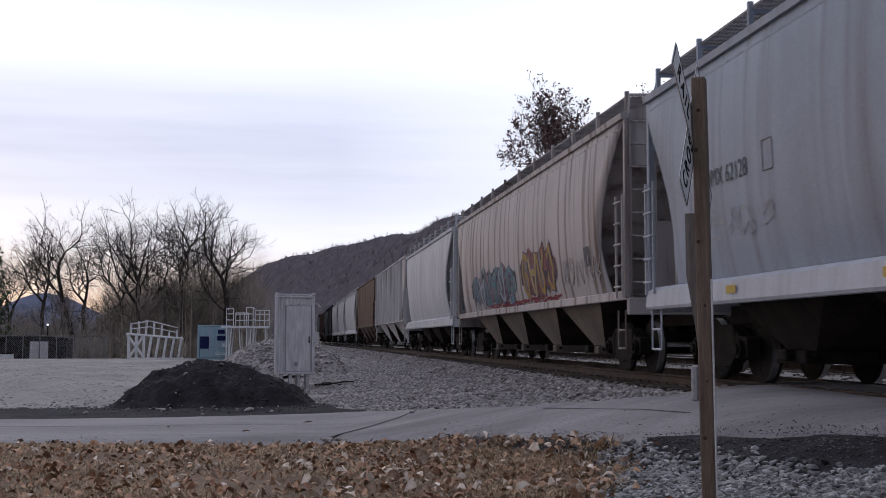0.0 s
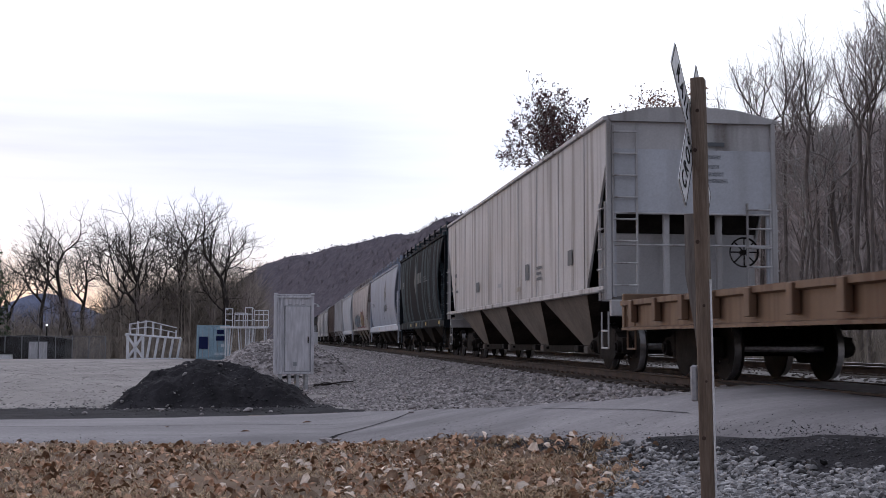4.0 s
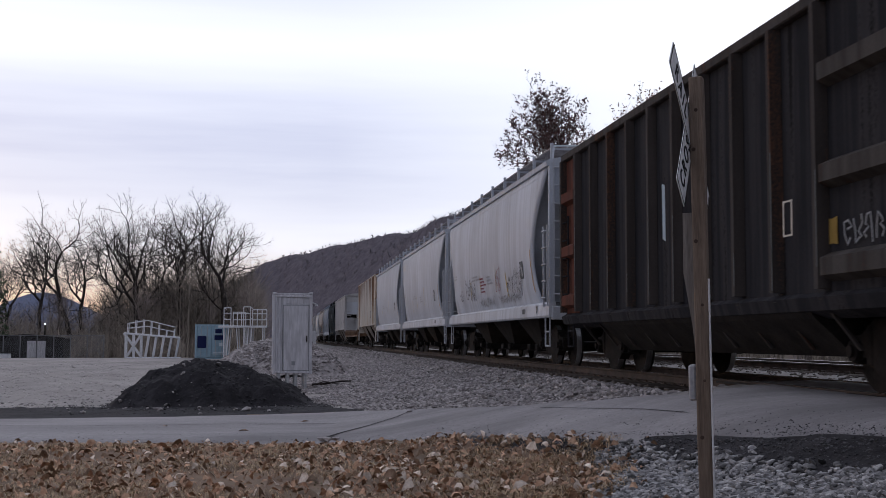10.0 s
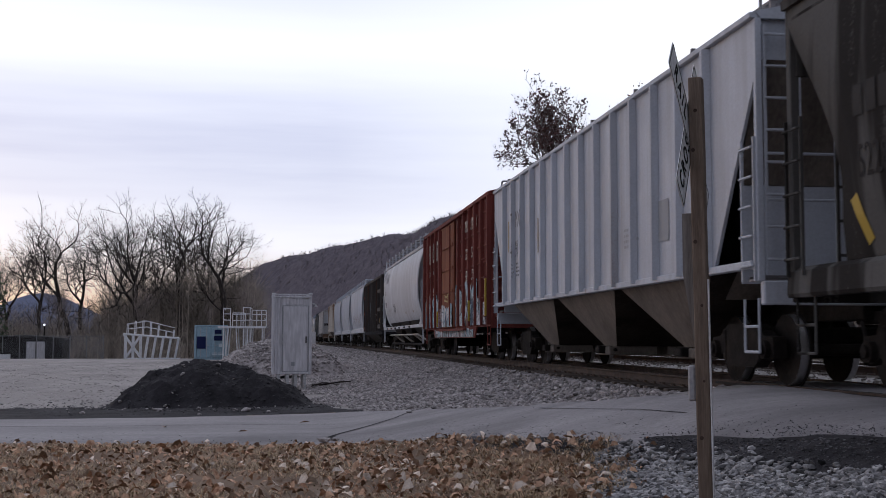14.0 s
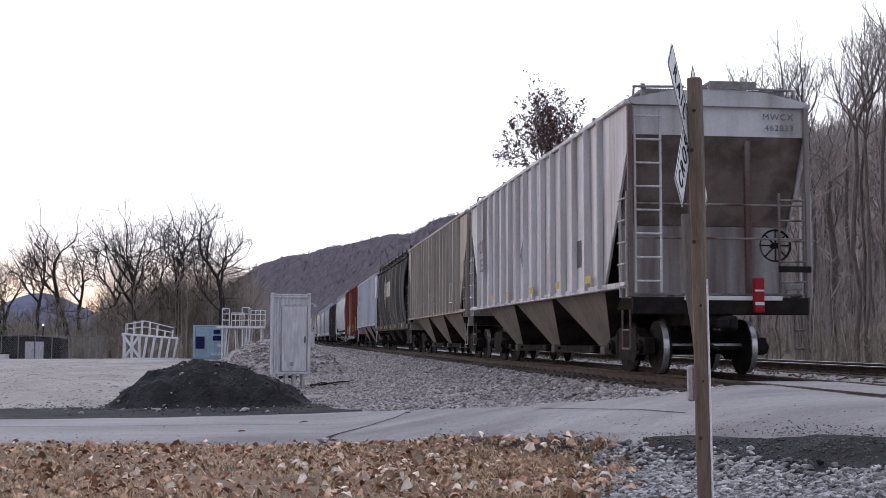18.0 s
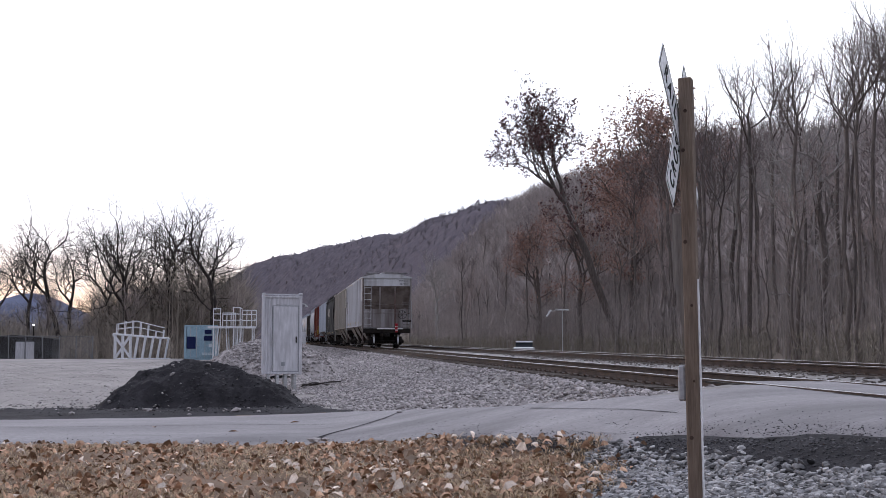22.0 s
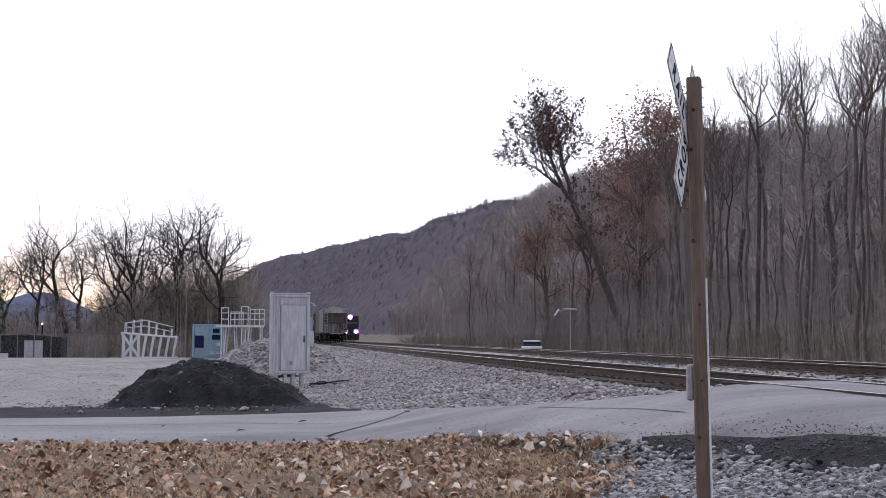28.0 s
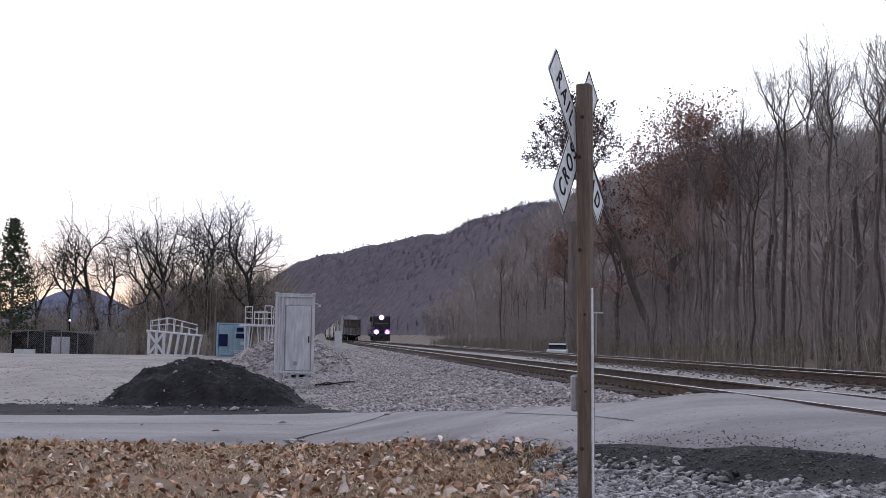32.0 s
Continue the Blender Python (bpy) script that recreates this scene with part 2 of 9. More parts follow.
M_BRUSH = stuff_mat("brush", (0.13, 0.112, 0.085), (0.25, 0.212, 0.165), 0.05, fine=0.4, bump=0, per_piece=0.4, island=True)
M_UNDER = stuff_mat("understorey_sticks", (0.19, 0.16, 0.145), (0.34, 0.29, 0.265), 0.05, fine=0.4, bump=0, per_piece=0.25, island=True)
M_RUSSET = stuff_mat("russet_leaves", (0.26, 0.15, 0.118), (0.42, 0.265, 0.21), 0.6, fine=8, bump=0, per_piece=0.4, island=True)
M_DARKLEAF = stuff_mat("withered_leaves", (0.065, 0.036, 0.038), (0.17, 0.095, 0.09), 0.8, fine=8, bump=0, per_piece=0.45, island=True)
M_NEEDLE = stuff_mat("needles", (0.035, 0.055, 0.03), (0.09, 0.115, 0.065), 0.8, fine=8, bump=0, per_piece=0.35, island=True)
M_FLOOR = stuff_mat("forest_floor", (0.11, 0.088, 0.07), (0.20, 0.16, 0.125), 0.12, fine=2.0, bump=0.4)
# far slope, its purple-grey tint carrying the same haze
M_HAZEFLOOR = stuff_mat("hillside", (0.15, 0.13, 0.14), (0.21, 0.18, 0.19), 0.05, fine=0.5, bump=0.3)
# the blue is distance haze, painted into the mountain's colour
M_HAZEHILL = stuff_mat("distant_ridge", (0.15, 0.165, 0.235), (0.18, 0.195, 0.265), 0.01, fine=0.1, bump=0, spec=0.0)
M_RAILTOP = stuff_mat("rail_head", (0.30, 0.29, 0.29), (0.48, 0.46, 0.46), 2.0, rough=0.24, bump=0.03, fine=20, metal=0.9)
M_RAILRUST = stuff_mat("rail_web", (0.035, 0.024, 0.02), (0.085, 0.058, 0.045), 3.0, rough=0.8, fine=30)
M_TIE = stuff_mat("tie_wood", (0.045, 0.035, 0.03), (0.11, 0.09, 0.075), 2.0, fine=20, bump=0.6, stretch=(0.3, 3, 3), per_piece=0.3)
M_POST = stuff_mat("treated_timber", (0.13, 0.095, 0.073), (0.29, 0.225, 0.175), 3.5, fine=30, bump=0.5, stretch=(5, 5, 0.35), stain=(0.06, 0.04, 0.03), stain_scale=1.1)
M_GREYWOOD = stuff_mat("grey_timber", (0.15, 0.135, 0.125), (0.27, 0.245, 0.225), 3.5, fine=30, bump=0.4, stretch=(5, 5, 0.35))
M_SIGN = stuff_mat("sign_white", (0.90, 0.90, 0.91), (0.95, 0.94, 0.95), 3.0, rough=0.4, bump=0.0, fine=20, stain=(0.5, 0.48, 0.46), stain_at=(0.6, 0.8))
M_BLACK = plain("black_paint", (0.012, 0.012, 0.014), 0.6)
M_GALV = stuff_mat("galvanised", (0.40, 0.40, 0.41), (0.56, 0.56, 0.57), 3.0, rough=0.45, bump=0.05, fine=20, metal=0.3)
M_GREYBOX = stuff_mat("grey_box", (0.30, 0.30, 0.32), (0.42, 0.42, 0.44), 4.0, rough=0.6, bump=0.05, fine=25)
M_CABINET = stuff_mat("cabinet_grey", (0.56, 0.55, 0.58), (0.63, 0.62, 0.65), 1.2, rough=0.5, bump=0.02, fine=6, stain=(0.52, 0.51, 0.52), stretch=(2, 2, 0.3), stain_at=(0.58, 0.85))
M_WHITEPIPE = stuff_mat("white_pipe", (0.60, 0.60, 0.62), (0.76, 0.76, 0.78), 2.0, rough=0.5, bump=0.05, fine=20)
M_BLUE = stuff_mat("container_blue", (0.26, 0.39, 0.48), (0.36, 0.50, 0.58), 1.5, rough=0.5, bump=0.05, fine=18, stain=(0.24, 0.33, 0.38), stain_scale=0.8)
M_NAVY = plain("navy_panel", (0.012, 0.018, 0.075), 0.5)
M_PALELABEL = plain("pale_label", (0.62, 0.68, 0.72), 0.6)
# dark steel, deepened further to stand for shade under the cars
M_DARKSTEEL = stuff_mat("dark_steel", (0.010, 0.009, 0.0085), (0.03, 0.026, 0.024), 2.5, rough=0.8, fine=25, bump=0.3, spec=0.1)
# grime on the running gear, with underbody shade put into the colour
M_TRUCK = stuff_mat("bogie_grime", (0.009, 0.008, 0.0078), (0.028, 0.023, 0.020), 3.0, rough=0.85, fine=25, bump=0.3, spec=0.1)
M_TREAD = stuff_mat("wheel_tread", (0.55, 0.54, 0.54), (0.70, 0.69, 0.69), 3.0, rough=0.38, bump=0.03, fine=20, metal=0.95)
M_GRATING = stuff_mat("walkway_grating", (0.16, 0.15, 0.155), (0.28, 0.265, 0.27), 4.0, rough=0.6, fine=30, metal=0.4)
M_YELLOW = plain("yellow_reflector", (0.45, 0.32, 0.06), 0.4)
M_REDLAMP = plain("red_marker", (0.27, 0.02, 0.028), 0.4)
M_WHITEPAINT = plain("white_paint", (0.66, 0.65, 0.63), 0.6)
M_GREYINK = plain("grey_lettering", (0.10, 0.105, 0.115), 0.6)
M_PALEINK = plain("faded_lettering", (0.34, 0.35, 0.37), 0.6)
M_GLASS = plain("dark_glass", (0.02, 0.025, 0.03), 0.1)
# lamp colour includes the violet fringe of the glare
M_HEADLIGHT = plain("headlight", (0.84, 0.70, 1.0), 0.3, glow=9.0)
# glowing halo added behind each lamp to imitate purple lens glare
M_GLARE = plain("lens_ring", (0.30, 0.08, 0.55), 0.3, glow=1.2)
M_FENCE = stuff_mat("chain_link", (0.16, 0.16, 0.17), (0.26, 0.26, 0.27), 3.0, rough=0.6, fine=20, metal=0.4)


# ---- mesh helpers ----
def link_mesh(name, bm, material, parent=None, label="", smooth=False):
    me = bpy.data.meshes.new(name)
    bm.normal_update()
    bm.to_mesh(me)
    bm.free()
    for m in (material if isinstance(material, (list, tuple)) else (material,)):
        me.materials.append(m)
    if smooth:
        me.polygons.foreach_set("use_smooth", [True] * len(me.polygons))
    ob = new(name, me)
    if parent is not None:
        ob.parent = parent
    if label:
        ob["label"] = label
    return ob


def part(name, bm, material, parent, label="", smooth=False):
    return link_mesh(name, bm, material, parent, label, smooth)


def share(name, ob, m, parent):
    """Another object on the mesh of ob, at the pose m under parent."""
    o = new(name, ob.data)
    o.parent = parent
    o.matrix_basis = m
    return o


def raw(name, verts, faces, material, parent=None, smooth=False):
    me = bpy.data.meshes.new(name)
    me.from_pydata(verts, [], faces)
    me.materials.append(material)
    if smooth:
        me.polygons.foreach_set("use_smooth", [True] * len(me.polygons))
    ob = new(name, me)
    if parent is not None:
        ob.parent = parent
    return ob


def tri_mesh(name, v, tri, material, parent=None, flat=False):
    """A mesh from arrays of points and triangles."""
    me = bpy.data.meshes.new(name)
    me.vertices.add(len(v))
    me.vertices.foreach_set("co", np.asarray(v, np.float32).ravel())
    me.loops.add(len(tri) * 3)
    me.loops.foreach_set("vertex_index", np.asarray(tri, np.int32).ravel())
    me.polygons.add(len(tri))
    me.polygons.foreach_set("loop_start", np.arange(0, len(tri) * 3, 3, dtype=np.int32))
    me.update(calc_edges=True)
    if flat:
        me.polygons.foreach_set("use_smooth", [False] * len(tri))
    me.materials.append(material)
    ob = new(name, me)
    if parent is not None:
        ob.parent = parent
    return ob


def box(bm, x0, x1, y0, y1, z0, z1, bevel=0.0, m=None):
    g = bmesh.ops.create_cube(bm, size=1.0)
    vs = g["verts"]
    mat = Matrix.Translation(((x0 + x1) / 2, (y0 + y1) / 2, (z0 + z1) / 2)) @ Matrix.Diagonal((abs(x1 - x0), abs(y1 - y0), abs(z1 - z0), 1))
    bmesh.ops.transform(bm, matrix=(m @ mat) if m is not None else mat, verts=vs)
    if bevel:
        es = {e for v in vs for e in v.link_edges}
        bmesh.ops.bevel(bm, geom=list(es), offset=bevel, segments=1, affect="EDGES", profile=0.5)
    return vs


def bar(bm, a, b, r, sides=6):
    """A round bar between two points."""
    a, b = Vector(a), Vector(b)
    d = b - a
    m = Matrix.Translation((a + b) / 2) @ d.to_track_quat("Z", "Y").to_matrix().to_4x4()
    bmesh.ops.create_cone(bm, cap_ends=True, segments=sides, radius1=r, radius2=r, depth=d.length, matrix=m)


def disc(bm, centre, axis, r, depth, sides=20, r2=None):
    m = Matrix.Translation(centre) @ Vector(axis).to_track_quat("Z", "Y").to_matrix().to_4x4()
    bmesh.ops.create_cone(bm, cap_ends=True, segments=sides, radius1=r, radius2=r if r2 is None else r2, depth=depth, matrix=m)


def prism(bm, outline, axis, a, b):
    """Extrudes a closed outline of 2D points along 'x', 'y' or 'z' from a to b."""
    def at(p, q):
        return {"x": (q, p[0], p[1]), "y": (p[0], q, p[1]), "z": (p[0], p[1], q)}[axis]
    va = [bm.verts.new(at(p, a)) for p in outline]
    vb = [bm.verts.new(at(p, b)) for p in outline]
    n = len(outline)
    faces = [bm.faces.new((va[i], va[(i + 1) % n], vb[(i + 1) % n], vb[i])) for i in range(n)]
    faces += [bm.faces.new(va[::-1]), bm.faces.new(vb)]
    bmesh.ops.recalc_face_normals(bm, faces=faces)
    return faces


def empty(name, m=None):
    o = new(name)
    o.empty_display_size = 0.2
    if m is not None:
        o.matrix_basis = m
    return o


def lettering(text, size, material, parent, m, name="lettering", squeeze=1.0, centre=True, spacing=1.0):
    cu = bpy.data.curves.new(name, "FONT")
    cu.body, cu.size, cu.extrude, cu.space_character = text, size, 0.002, spacing
    cu.align_x = "CENTER" if centre else "LEFT"
    cu.align_y = "CENTER"
    tmp = bpy.data.objects.new("tmp", cu)
    me = bpy.data.meshes.new_from_object(tmp)
    bpy.data.objects.remove(tmp)
    bpy.data.curves.remove(cu)
    me.materials.clear()
    me.materials.append(material)
    for v in me.vertices:
        v.co.x *= squeeze
    o = new(name, me)
    if parent is not None:
        o.parent = parent
    o.matrix_basis = m
    return o


# ---- ground ----
NEAR_EDGE = ((-60, 22.0), (-5, 18.5), (1, 17.6), (2.3, 16.2), (2.85, 14.5), (3.3, 13.4), (3.9, 11.3), (4.4, 9.9), (4.9, 8.6), (6.0, 6.6), (16, 4.0), (26, 3.0))
FAR_EDGE = ((-60, 26.0), (-5, 23.9), (-2.1, 24.3), (0.6, 25.4), (1.4, 25.2), (2.0, 23.6), (2.75, 21.4), (3.3, 19.6), (4.2, 17.2), (5.0, 15.9), (6.0, 16.2), (6.5, 16.9), (8.0, 18.2), (8.7, 16.4), (9.5, 15.2), (16, 13.0), (26, 12.0))


def along(pairs, x):
    xs, ys = zip(*pairs)
    return np.interp(x, xs, ys)


def smooth(a, b, x):
    s = np.clip((np.asarray(x, float) - a) / (b - a), 0, 1)
    return s * s * (3 - 2 * s)


def road_z(x):
    return -0.90 + 0.90 * smooth(0.5, 6.3, x) - 0.9 * smooth(14.2, 24, x)


def ripple(x, y):
    return 0.02 * np.sin(x * 1.7 + y * 0.6) * np.sin(y * 0.9 - x * 0.4) + 0.012 * np.sin(x * 4.1 + 1.3) * np.sin(y * 3.7)


def ridge_z(x, y):
    """The wooded hillside beyond the tracks and the ridge that closes the valley."""
    x, y = np.asarray(x, float), np.asarray(y, float)
    top = np.interp(y, (-200, 0, 200, 300, 600, 850, 1000, 1250), (16, 20, 30, 43, 63, 66, 62, 50))
    w = np.interp(y, (-200, 100, 300, 850, 1050), (60, 62, 74, 80, 90))
    foot = np.interp(y, (-200, 60, 200, 500, 760, 900, 1000, 1300), (27, 28, 34, 34, 10, -45, -95, -160))
    s = smooth(0.0, 1.0, (x - foot) / w)
    lumps = 1 + 0.025 * np.sin(x * 0.031 + y * 0.017) + 0.015 * np.sin(x * 0.07 - y * 0.043)
    return top * s * lumps * (1 - 0.85 * (1 - smooth(-150, -20, x)) * smooth(500, 800, y))


def ground_z(x, y):
    x, y = np.asarray(x, float), np.asarray(y, float)
    z = -0.93 + ripple(x, y) * (1 - smooth(80, 140, np.hypot(x, y)))
    z = z + 0.42 * smooth(1.4, 4.6, x) - 0.75 * smooth(15.0, 19.0, x)
    onroad = smooth(-2.2, 0.2, y - along(NEAR_EDGE, x)) * (1 - smooth(-0.2, 1.4, y - along(FAR_EDGE, x)))
    onroad = onroad * (1 - smooth(24, 28, x))
    z = z * (1 - onroad) + (road_z(x) - 0.045) * onroad
    z = z + 0.22 * smooth(3.4, 5.0, x) * (1 - smooth(5.6, 6.2, x)) * (1 - smooth(11.0, 14.0, y)) * (1 - onroad)
    z = z + ridge_z(x, y)
    z = z - 2.0 * smooth(96, 130, y) * (1 - smooth(-4, 3, x))
    return z


def sheet(name, xs, ys, height, material, kind="structure", label="", zones=None, mats=None):
    X, Y = np.meshgrid(np.asarray(xs, float), np.asarray(ys, float))
    Z = height(X, Y)
    nx, ny = len(xs), len(ys)
    v = np.stack([X, Y, Z], -1).reshape(-1, 3)
    i = (np.arange(ny - 1)[:, None] * nx + np.arange(nx - 1)).ravel()
    quads = np.stack([i, i + 1, i + nx + 1, i + nx], -1)
    me = bpy.data.meshes.new(name)
    me.from_pydata(v.tolist(), [], quads.tolist())
    for m in (mats or [material]):
        me.materials.append(m)
    if zones is not None:
        c = v[quads].mean(1)
        me.polygons.foreach_set("material_index", zones(c[:, 0], c[:, 1]).astype(np.int32))
    me.polygons.foreach_set("use_smooth", [True] * len(me.polygons))
    ob = new(name, me)
    return tagged(ob, label=label, kind=kind)


def steps(*spans):
    out = []
    for a, b, d in spans:
        out += list(np.arange(a, b, d))
    return out + [spans[-1][1]]


def edge_x(y):
    """Where the lane's flared near edge lies, by y."""
    pts = sorted((q, p) for p, q in NEAR_EDGE if p >= 1)
    return along(pts, y)


def apron_w(y):
    return along(((6, 1.2), (8.9, 0.85), (10.6, 0.55), (12, 0.4), (14, 0.2), (15.5, 0.05)), y)


def litter_edge(y):
    """Where the leaf litter gives way to ballast: a ragged line."""
    return 2.85 + 0.27 * (y - 10.0) + 0.13 * np.sin(y * 2.3 + 0.6) + 0.08 * np.sin(y * 6.1)


def ground_zone(x, y):
    """0 soil, 1 lot gravel, 2 fresh asphalt, 3 forest floor, 4 far hillside, 5 ballast."""
    z = np.zeros(len(x))
    wob = 0.25 * np.sin(x * 2.1) + 0.2 * np.sin(x * 5.3 + 1)
    far = along(FAR_EDGE, x)
    z[(y > far) & (x < 16)] = 1
    z[(y > far - 0.1) & (y < np.interp(x, (-9, -4.6, -3.6, 0.4), (27.0, 27.3, 29.2, 28.6)) + 0.7 * wob + 0.3 * np.sin(x * 0.7)) & (x < 1.0)] = 2
    z[(y > far - 0.1) & (y < np.minimum(26.5, far + 1.5) + 0.5 * wob) & (x >= 1.0) & (x < 3.5 + 0.3 * wob)] = 2
    z[(x > 2.75) & (x < 16) & (y > far - 1.2) & (z != 2)] = 5
    z[(x > 2.0) & (x < 16) & (y > far - 0.1) & (z != 2)] = 5
    near = along(NEAR_EDGE, x)
    z[(y < near + 3.5) & (y > near - 0.2) & (x > 2.2) & (x < 16)] = 2
    apron = x > edge_x(y) - apron_w(y) + 0.25 * wob
    z[(y < near + 0.3) & apron & (x < 16) & (y < 15.5)] = 2
    # zone 6: ground under the loose stones, coloured dark for shaded gaps
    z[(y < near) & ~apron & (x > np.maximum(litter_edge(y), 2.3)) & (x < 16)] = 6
    z[(x >= 16) | ((y > 97) & (x < 0))] = 3
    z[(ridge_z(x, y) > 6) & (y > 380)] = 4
    return z


ground = sheet("ground", steps((-1500, -200, 130), (-200, -40, 16), (-40, -10, 1.5), (-10, 2, 0.3), (2, 7, 0.14), (7, 17, 0.3), (17, 60, 2.2), (60, 260, 8), (260, 1500, 124)),
               steps((-300, -20, 40), (-20, 6, 2), (6, 8, 0.35), (8, 18, 0.16), (18, 36, 0.35), (36, 100, 1.2), (100, 300, 6), (300, 1300, 16), (1300, 2600, 130)),
               ground_z, None, label="gravel lot, soil and wooded hillside ground", zones=ground_zone,
               mats=[M_SOIL, M_LOT, M_TAR, M_FLOOR, M_HAZEFLOOR, M_BALLAST, M_SHADEBALLAST])


def crown(x):
    """The lane is slightly cambered, and flat at the rails."""
    return 0.03 - 0.065 * float(smooth(4.5, 6.2, x))


def build_road():
    xs = steps((-60, -12, 3), (-12, 1.6, 0.4), (1.6, 8, 0.1), (8, 17, 0.4), (17, 26, 1.0))
    bm = bmesh.new()
    cols = []
    for x in xs:
        a, b = float(along(NEAR_EDGE, x)), float(along(FAR_EDGE, x))
        rag = (0.10 * math.sin(x * 3.3) + 0.07 * math.sin(x * 7.9 + 2) + 0.12 * noise.noise((x * 6.0, 3.0, 0)) + 0.08 * noise.noise((x * 19.0, 7.0, 0))) * (1 + 2.5 * float(smooth(2.0, 3.0, x)))
        a, b = a + rag, b + 0.25 * rag
        z = float(road_z(x))
        row = []
        for k in range(9):
            f = k / 8
            drop = -0.09 if k in (0, 8) else 0.0
            row.append(bm.verts.new((x, a + (b - a) * (f if 0 < k < 8 else (-0.01 if k == 0 else 1.01)), z + drop + crown(x) * math.sin(f * math.pi))))
        cols.append(row)
    for r, s in zip(cols, cols[1:]):
        for k in range(8):
            bm.faces.new((r[k], s[k], s[k + 1], r[k + 1]))
    ob = link_mesh("road", bm, M_ROAD, smooth=True)
    return tagged(ob, label="worn grey asphalt lane rising to the level crossing", kind="structure")


road = build_road()


def crack(points, width, name="crack"):
    """A tar-filled crack lying on the road."""
    bm = bmesh.new()
    rows = []
    for (x, y), (x2, y2) in zip(points, points[1:] + [(2 * points[-1][0] - points[-2][0], 2 * points[-1][1] - points[-2][1])]):
        n = Vector((y - y2, x2 - x)).normalized() * width * random.uniform(0.5, 1.2)
        rows.append([bm.verts.new((x + s * n.x, y + s * n.y, road_at(x + s * n.x, y + s * n.y) + 0.006)) for s in (-1, 1)])
    for r, s in zip(rows, rows[1:]):
        bm.faces.new((r[0], r[1], s[1], s[0]))
    return part(name, bm, M_TAR, road)


def road_at(x, y):
    a, b = float(along(NEAR_EDGE, x)), float(along(FAR_EDGE, x))
    f = min(max((y - a) / (b - a), 0), 1)
    return float(road_z(x)) + crown(x) * math.sin(f * math.pi)


crack([(0.6, 18.2), (0.9, 19.0), (1.4, 19.8), (1.9, 20.6), (2.3, 21.6), (2.6, 21.7)], 0.03)
crack([(3.6, 16.9), (3.9, 15.4), (4.2, 14.0), (4.35, 12.8)], 0.010)
crack([(-6, 21.2), (-3.5, 20.9), (-1, 21.1), (0.9, 20.9)], 0.02)


# ---- the two tracks ----
TRACK_X, TRACK2_X, TRACK2_Z = 7.27, 12.2, 0.08
RAIL = ((-0.067, -0.17), (0.067, -0.17), (0.067, -0.158), (0.012, -0.14), (0.010, -0.045), (0.035, -0.035), (0.036, -0.004), (0.030, 0.0),
        (-0.030, 0.0), (-0.036, -0.004), (-0.035, -0.035), (-0.010, -0.045), (-0.012, -0.14), (-0.067, -0.158))


def build_track(name, cx, cz, label):
    track = tagged(empty(name, pose(cx, 0, cz)), label=label, category="railway track", kind="structure")
    for side in (-0.7525, 0.7525):
        bm = bmesh.new()
        prism(bm, [(side + p[0], p[1]) for p in RAIL], "y", -60, 900)
        for f in bm.faces:
            f.material_index = 1 if f.normal.z > 0.6 and f.calc_center_median().z > -0.02 else 0
        part("rail", bm, [M_RAILRUST, M_RAILTOP], track, "rusty steel rail with a polished head")
    bm = bmesh.new()
    box(bm, -1.28, 1.28, -0.11, 0.11, -0.35, -0.175, 0.012)
    first = None
    for k in range(150):
        y = 3.0 + k * 0.52
        m = pose(random.uniform(-0.03, 0.03), y, random.uniform(-0.006, 0.006), 0, 0, random.uniform(-1, 1))
        if first is None:
            first = part("tie", bm, M_TIE, track)
            first.matrix_basis = m
        else:
            share("tie", first, m, track)
    # the far ties lie in one mesh
    bm = bmesh.new()
    for k in range(230):
        box(bm, -1.28, 1.28, 81.0 + k * 0.52 - 0.11, 81.0 + k * 0.52 + 0.11, -0.35, -0.175)
    far = part("far_ties", bm, M_TIE, track)
    far["kind"] = "stuff"
    # tie plates and spikes near the crossing
    plate = bmesh.new()
    box(plate, -0.10, 0.10, -0.09, 0.09, -0.176, -0.160)
    for sx in (-0.085, 0.085):
        box(plate, sx - 0.015, sx + 0.015, -0.06, -0.03, -0.16, -0.135)
        box(plate, sx - 0.015, sx + 0.015, 0.03, 0.06, -0.16, -0.135)
    p0 = None
    for k in range(30, 100):
        for side in (-0.7525, 0.7525):
            m = pose(side, 3.0 + k * 0.52, 0)
            if p0 is None:
                p0 = part("tie_plate", plate, M_RAILRUST, track)
                p0.matrix_basis = m
            else:
                share("tie_plate", p0, m, track)
    return track


track_1 = build_track("track_1", TRACK_X, 0.0, "near railway track with polished steel rails on timber ties")
track_2 = build_track("track_2", TRACK2_X, TRACK2_Z, "second railway track with steel rails on timber ties")


def bed_z(x, y):
    """The ballast bed under both tracks."""
    shoulder = smooth(4.7, 5.75, x) * (1 - smooth(13.9, 15.4, x))
    z = -0.62 + 0.37 * shoulder + 0.13 * smooth(9.2, 10.8, x) * shoulder
    z = z + 0.018 * np.sin(x * 9 + y * 3) * np.sin(y * 7.3 - x * 4) - 0.05 * (np.abs(x - 9.7) < 0.5)
    onroad = smooth(-0.3, 0.3, y - along(NEAR_EDGE, x)) * (1 - smooth(-0.3, 0.3, y - along(FAR_EDGE, x)))
    return z - 0.25 * onroad


